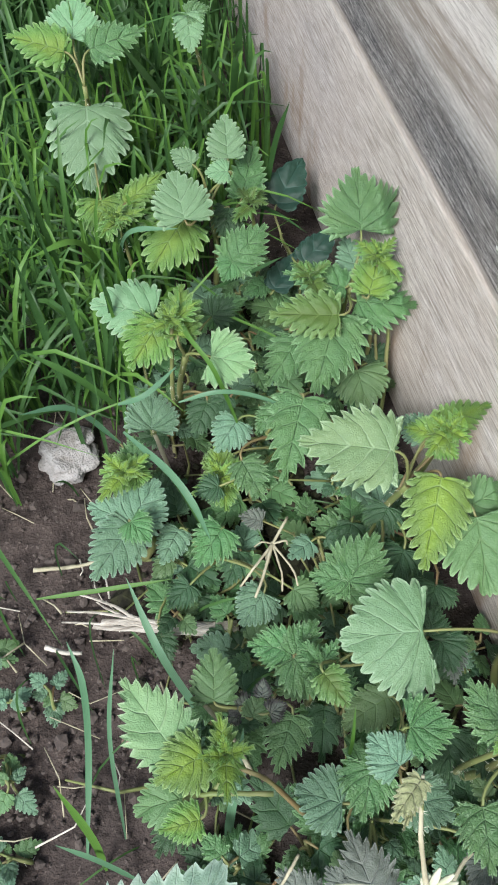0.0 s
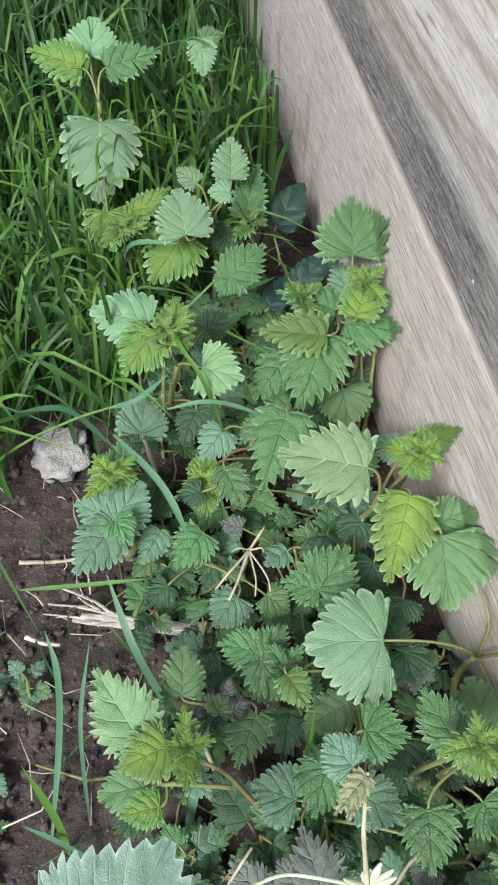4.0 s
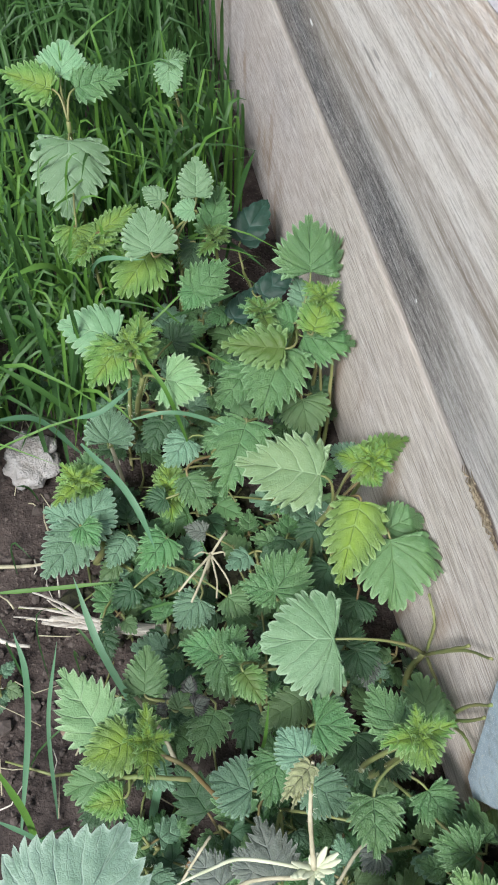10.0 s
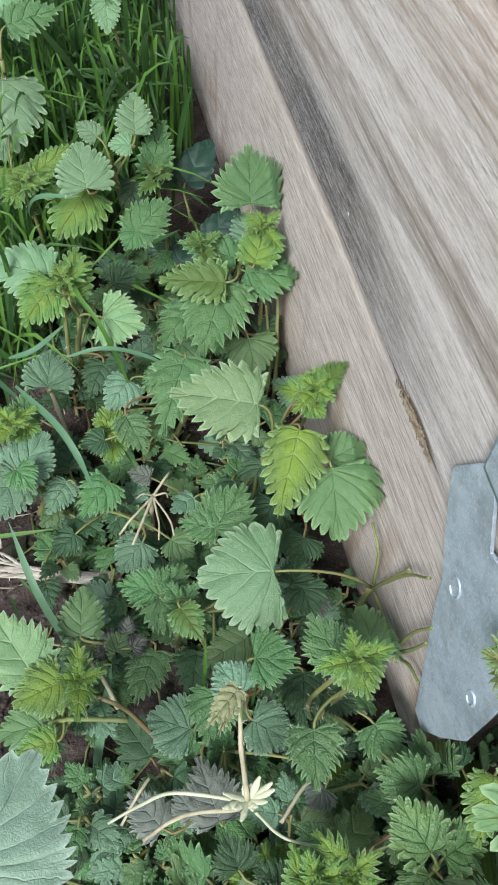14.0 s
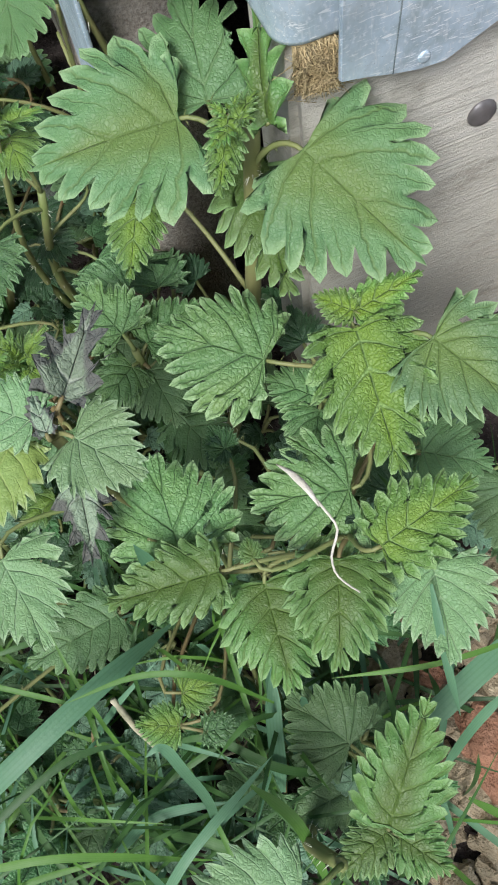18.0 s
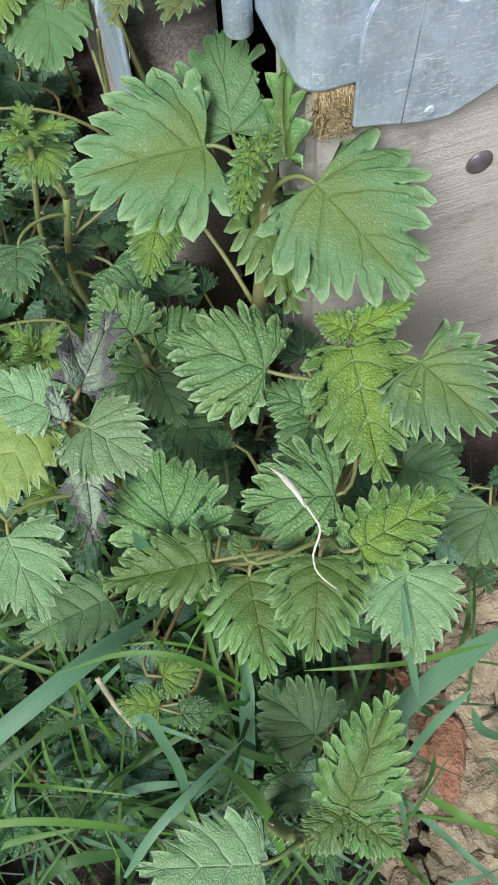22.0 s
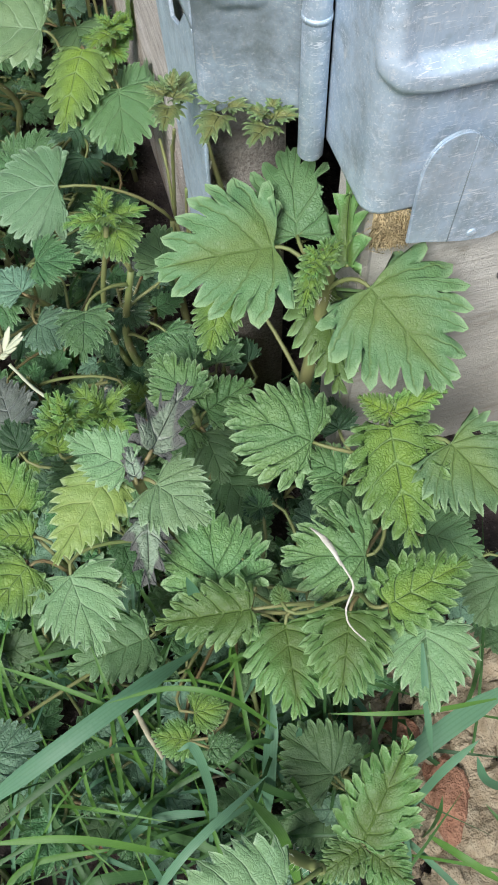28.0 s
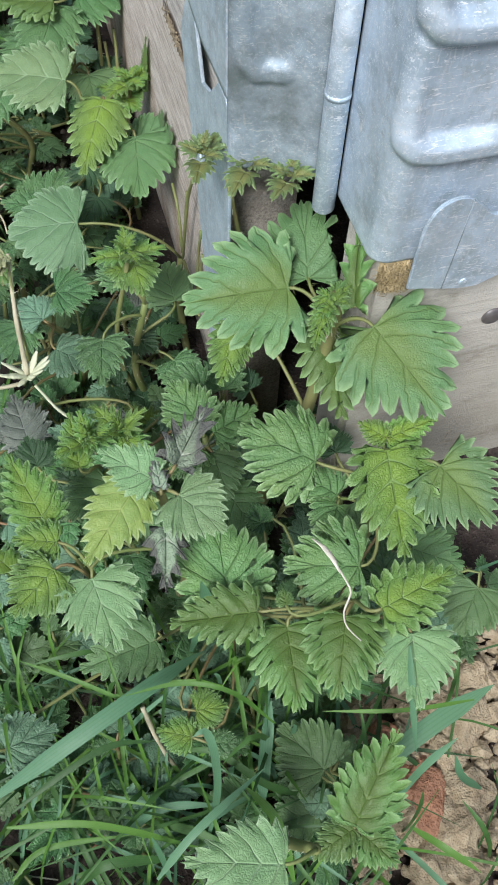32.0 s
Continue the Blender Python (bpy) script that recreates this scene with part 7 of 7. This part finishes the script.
leaf(p, (-0.0724, 0.0383, 0.1300), (-0.0841, 0.0299, 0.1280), 0.0080, (-0.0812, -0.1248, 0.9889), "wilt", fold=0.6, stalk=False)
leaf(p, (-0.0722, 0.0384, 0.1280), (-0.0810, 0.0273, 0.1259), 0.0054, (-0.0811, -0.1241, 0.9890), "wilt", fold=0.6, stalk=False)
p = nettle((-0.0754, 0.0551, 0.0000), (-0.0754, 0.0431, 0.0425), "dead grey shrivelled nettle leaves near the soil", 0.0006)
leaf(p, (-0.0825, 0.0181, 0.0500), (-0.0860, 0.0425, 0.0514), 0.0213, (-0.0471, -0.0642, 0.9968), "dead")
leaf(p, (-0.1032, 0.0213, 0.0450), (-0.1135, 0.0367, 0.0459), 0.0167, (-0.0121, -0.0688, 0.9976), "dead")
leaf(p, (-0.0912, 0.0227, 0.0500), (-0.0967, 0.0326, 0.0505), 0.0118, (-0.0325, -0.0720, 0.9969), "dead")
leaf(p, (-0.0426, 0.0198, 0.0500), (-0.0506, 0.0147, 0.0488), 0.0143, (-0.1128, -0.0664, 0.9914), "dead")
leaf(p, (-0.0822, 0.1783, 0.0300), (-0.0926, 0.1829, 0.0310), 0.0112, (-0.0412, -0.2885, 0.9566), "dead")
leaf(p, (-0.0228, 0.0985, 0.0400), (-0.0266, 0.0836, 0.0367), 0.0129, (-0.1362, -0.1841, 0.9734), "dead")
stone((-0.1672, 0.2523, 0.0060), 0.0167, (1, 0.85, 0.4), 3, "garden_stone", "pale grey-white stone half sunk in soil", STONE, "stone", 4, 0.4)
stone((-0.1615, 0.2580, 0.0100), 0.0106, (1, 0.7, 0.4), 5, "garden_stone", "pale brownish flat stone on soil", STONE, "stone", 3, 0.18)
stone((-0.1610, 0.1030, 0.0040), 0.0022, (1, 0.9, 0.7), 2, "pebble", "small pinkish brown pebble on soil", PEBBLE, "stone", 3, 0.25)
stone((-0.1428, 0.0748, 0.0040), 0.0033, (1, 0.9, 0.7), 4, "pebble", "small pinkish brown pebble on soil", PEBBLE, "stone", 3, 0.25)
stone((0.0324, -0.1413, 0.0040), 0.0110, (1.35, 0.7, 0.55), 7, "brick_fragment", "weathered orange-red brick fragment among grass", BRICK, "brick piece", 3, 0.35)
stone((-0.0880, -0.1109, 0.0040), 0.0160, (1, 0.55, 0.5), 8, "brick_fragment", "dull red brick fragment under grass", BRICK, "brick piece", 3, 0.35)
stone((0.0271, -0.1147, 0.0030), 0.0064, (1, 0.6, 0.5), 9, "brick_fragment", "small reddish brick chip", BRICK, "brick piece", 3, 0.35)
stone((0.0486, -0.1063, 0.0030), 0.0098, (1, 0.8, 0.55), 20, "rubble_stone", "rough tan mortar stone in the path rubble", RUBBLE, "stone", 3, 0.4)
stone((0.0573, -0.1170, 0.0030), 0.0120, (1, 0.8, 0.55), 21, "rubble_stone", "rough tan mortar stone in the path rubble", RUBBLE, "stone", 3, 0.4)
stone((0.0463, -0.1279, 0.0030), 0.0076, (1, 0.8, 0.55), 22, "rubble_stone", "rough tan mortar stone in the path rubble", RUBBLE, "stone", 3, 0.4)
stone((0.0330, -0.1242, 0.0030), 0.0064, (1, 0.8, 0.55), 23, "rubble_stone", "rough tan mortar stone in the path rubble", RUBBLE, "stone", 3, 0.4)
stone((0.0488, -0.1420, 0.0030), 0.0097, (1, 0.8, 0.55), 24, "rubble_stone", "rough tan mortar stone in the path rubble", RUBBLE, "stone", 3, 0.4)
stone((0.0377, -0.1536, 0.0030), 0.0118, (1, 0.8, 0.55), 25, "rubble_stone", "rough tan mortar stone in the path rubble", RUBBLE, "stone", 3, 0.4)
stone((0.0260, -0.1627, 0.0030), 0.0085, (1, 0.8, 0.55), 26, "rubble_stone", "rough tan mortar stone in the path rubble", RUBBLE, "stone", 3, 0.4)
stone((0.0385, -0.1661, 0.0030), 0.0096, (1, 0.8, 0.55), 27, "rubble_stone", "rough tan mortar stone in the path rubble", RUBBLE, "stone", 3, 0.4)
stone((0.0386, -0.1097, 0.0030), 0.0054, (1, 0.8, 0.55), 28, "rubble_stone", "rough tan mortar stone in the path rubble", RUBBLE, "stone", 3, 0.4)
stone((0.0676, -0.1031, 0.0030), 0.0089, (1, 0.8, 0.55), 29, "rubble_stone", "rough tan mortar stone in the path rubble", RUBBLE, "stone", 3, 0.4)
stone((0.0641, -0.0956, 0.0030), 0.0067, (1, 0.8, 0.55), 30, "rubble_stone", "rough tan mortar stone in the path rubble", RUBBLE, "stone", 3, 0.4)

# ---- low undergrowth: seedlings beneath the taller nettles ----
def seedling(x, y, size, dark, h=None):
    h = h or size * rng.uniform(0.8, 1.6)
    top = (x + rng.normal(0, 0.005), y + rng.normal(0, 0.005), h)
    p = nettle((x, y, 0.0), top, "low shaded nettle seedling between taller plants", 0.0009, "nettle seedling", "nettle seedlings")
    turn = rng.uniform(0, 6.28)
    for k in range(int(rng.integers(4, 7))):
        a = turn + k * 1.57 + (0.78 if k > 3 else 0) + rng.normal(0, 0.2)
        z = h * (1 - 0.28 * (k // 2)) + rng.normal(0, 0.003)
        s = size * rng.uniform(0.6, 1.1) * (0.7 if k < 2 else 1.0)
        d = Vector((math.cos(a), math.sin(a), rng.uniform(-0.35, 0.25)))
        b = Vector((top[0], top[1], max(z, 0.006))) + d * s * 0.35
        leaf(p, b, b + d * s, s * rng.uniform(0.75, 0.95), (0.25 * rng.normal(), -0.3 + 0.2 * rng.normal(), 1.0), dark[int(rng.integers(len(dark)))], teeth=7, depth=0.15)


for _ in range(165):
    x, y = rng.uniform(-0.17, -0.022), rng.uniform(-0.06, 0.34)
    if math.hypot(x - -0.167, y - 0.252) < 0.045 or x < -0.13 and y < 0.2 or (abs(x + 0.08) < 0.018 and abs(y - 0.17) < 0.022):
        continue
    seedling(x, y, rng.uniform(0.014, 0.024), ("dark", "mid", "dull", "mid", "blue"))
for _ in range(80):
    x, y = rng.uniform(-0.12, 0.075), rng.uniform(-0.15, -0.04)
    if x > 0.012 and y < -0.085:
        continue
    seedling(x, y, rng.uniform(0.013, 0.023), ("blue", "dull", "mid", "mid"))
for x, y in ((-0.215, 0.15), (-0.20, 0.13), (-0.205, 0.11), (-0.19, 0.125), (-0.21, 0.07), (-0.2, 0.05), (-0.19, 0.04), (-0.225, 0.115)):
    seedling(x, y, 0.011, ("blue", "dull"))


for x, y, h in ((-0.072, -0.022, 0.046), (-0.060, 0.010, 0.050), (-0.046, -0.008, 0.056), (-0.030, -0.024, 0.050), (-0.086, 0.000, 0.040), (-0.022, 0.004, 0.060), (-0.052, -0.034, 0.050), (-0.094, -0.034, 0.042), (-0.036, 0.022, 0.046), (-0.012, -0.034, 0.052), (-0.076, 0.030, 0.036)):
    seedling(x, y, rng.uniform(0.018, 0.024), ("mid", "dull", "blue", "mid", "young"), h)
for x, y in ((0.006, -0.005), (0.001, 0.005), (0.010, -0.014), (-0.009, -0.013), (0.039, 0.030), (0.005, 0.110), (-0.013, 0.092), (0.029, -0.028), (0.051, 0.008), (-0.006, 0.030)):
    seedling(min(x, 0.06), y, rng.uniform(0.014, 0.022), ("dark", "dull", "mid", "dark"))


# ---- grass and litter ----
def lawn(name, count, area, heights, widths, lean, material, text, seed, keep=None):
    r = np.random.default_rng(seed)
    verts, faces = [], []
    for _ in range(count):
        x, y = r.uniform(*area[0]), r.uniform(*area[1])
        if keep and not keep(x, y):
            continue
        h, a, b = r.uniform(*heights), r.uniform(0, 6.28), abs(r.normal(0, lean))
        h *= 1.0 if y > 0.55 or y < 0.2 else 0.6 + 0.4 * max(0.0, (y - 0.34) / 0.21)
        reach = h * min(b, 1.6)
        dx, dy = math.cos(a) * reach, math.sin(a) * reach
        z = h / math.sqrt(1 + b * b)
        pts = [(x, y, -0.002), (x + 0.2 * dx, y + 0.2 * dy, 0.55 * z), (x + 0.55 * dx, y + 0.55 * dy, 0.9 * z), (x + dx, y + dy, z * r.uniform(0.65, 1.05))]
        if any(q[0] > -0.004 and q[1] > -0.04 for q in pts) or any(q[0] > 0.01 for q in pts if q[1] > -0.05):
            continue
        v, fs = blade_data(pts, r.uniform(*widths), 7)
        o = len(verts)
        verts += v
        faces += [tuple(o + k for k in f) for f in fs]
    return tagged(new(name, mesh_of(name, verts, faces, material)), text, "grass", kind="stuff")


def rear(x, y):
    if math.hypot(x - -0.166, (y - 0.235) * 0.6) < 0.028:
        return False
    return y > 0.23 + max(0.0, x + 0.16) * 1.4 + 0.02 * noise.noise((x * 30, y * 30, 0))


lawn("lawn_grass", 4600, ((-0.45, -0.005), (0.2, 0.75)), (0.06, 0.17), (0.0011, 0.0027), 0.55, GRASS, "dense long green grass beside the board", 11, rear)
lawn("bright_lawn_grass", 1300, ((-0.40, -0.005), (0.2, 0.46)), (0.06, 0.18), (0.0011, 0.0024), 0.6, GRASS_BRIGHT, "bright young blades mixed into the long grass", 12, rear)
lawn("distant_lawn_grass", 6500, ((-1.3, -0.01), (0.6, 2.6)), (0.10, 0.22), (0.003, 0.006), 0.5, GRASS, "long green grass further off", 13)
lawn("path_grass", 420, ((-0.16, 0.06), (-0.22, -0.06)), (0.02, 0.075), (0.0008, 0.0020), 1.1, GRASS, "low grass tangled under the nettles", 14, lambda x, y: x < 0.005 - 0.1 * (y + 0.15) or (x * 977 % 1) < 0.25)
lawn("path_grass_bluish", 200, ((-0.16, 0.06), (-0.22, -0.06)), (0.02, 0.06), (0.0009, 0.0021), 1.2, GRASS_BLUE, "broader bluish grass under the nettles", 15, lambda x, y: x < 0.005 or (x * 977 % 1) < 0.2)
lawn("path_grass_bright", 190, ((-0.16, 0.05), (-0.22, -0.07)), (0.03, 0.08), (0.0007, 0.0016), 1.1, GRASS_BRIGHT, "fine yellow-green grass tangled under the nettles", 17, lambda x, y: x < 0.005)
lawn("bed_grass", 45, ((-0.30, -0.02), (0.05, 0.25)), (0.02, 0.07), (0.0006, 0.0014), 1.0, GRASS, "sparse grass shoots on the bed", 16)


def litter(name, count, area, material, seed, size=(0.01, 0.05), r=0.0005):
    g = np.random.default_rng(seed)
    verts, faces = [], []
    for _ in range(count):
        x, y, a, s = g.uniform(*area[0]), g.uniform(*area[1]), g.uniform(0, 6.28), g.uniform(*size)
        z = abs(g.normal(0.004, 0.004))
        d = np.array((math.cos(a), math.sin(a), g.normal(0, 0.15))) * s
        c = np.array((x, y, z))
        if max(c[0] + d[0], c[0]) > -0.004 and y > -0.05:
            continue
        v, fs = ring_path([c, c + d * 0.5 + g.normal(0, 0.1 * s, 3) * (1, 1, 0.3), c + d], [r * g.uniform(0.6, 1.6), r * 0.6], 5)
        o = len(verts)
        verts += v
        faces += [tuple(o + k for k in f) for f in fs]
    return tagged(new(name, mesh_of(name, verts, faces, material)), "thin dry plant litter strewn on the soil", "litter", kind="stuff")


litter("dry_litter", 200, ((-0.3, -0.005), (-0.15, 0.32)), STRAW, 21, (0.006, 0.03), 0.0004)
litter("bleached_litter", 110, ((-0.3, -0.005), (-0.15, 0.32)), STRAW_WHITE, 22, (0.006, 0.03), 0.0004)
litter("green_stems", 160, ((-0.15, -0.005), (-0.14, 0.30)), STEM, 23, (0.02, 0.06), 0.0008)
r1 = np.random.default_rng(9)
spots = [(r1.uniform(0.0, 0.16), r1.uniform(-0.26, -0.085), r1.uniform(-0.002, 0.003)) for _ in range(2600)]
scatter("path_rubble", spots, r1.gamma(2.0, 0.0010, 2600) + 0.0008, RUBBLE, "tan crumbled mortar and gravel on the path", "rubble", 4)


def bed_filling():
    """The bed behind the boards is filled nearly to their top edge."""
    xs, ys = np.concatenate([np.linspace(0.0035, 0.12, 40), np.linspace(0.15, 0.874, 20)]), np.concatenate([np.linspace(0.012, 0.45, 110), np.linspace(0.48, 1.226, 20)])
    verts = []
    for y in ys:
        for x in xs:
            swell = 0.010 * noise.noise((x * 30, y * 22, 0.0)) + 0.006 * abs(noise.noise((x * 75, y * 60, 3.0))) + 0.003 * noise.noise((x * 190, y * 170, 5.0))
            low = -0.012 if y < 0.05 else 0.0
            verts.append((x, y, 0.279 + swell * min(1.0, x / 0.02) + 0.007 * min(1.0, x / 0.012) + low))
    faces = [(j * 60 + i, j * 60 + i + 1, (j + 1) * 60 + i + 1, (j + 1) * 60 + i) for j in range(len(ys) - 1) for i in range(59)]
    return tagged(new("bed_filling", mesh_of("bed_filling", verts, faces, FILL)), "pale grey crumpled filling behind the board", "filling", kind="structure")


bed_filling()
spots = [(r1.uniform(0.012, 0.12), r1.uniform(0.06, 0.35), 0.284 + r1.uniform(-0.003, 0.004)) for _ in range(300)]
scatter("filling_lumps", spots, r1.gamma(2.5, 0.0017, 420) + 0.0015, FILL, "pale pinkish grey lumps on the bed filling", "rubble", 6, 0.4)
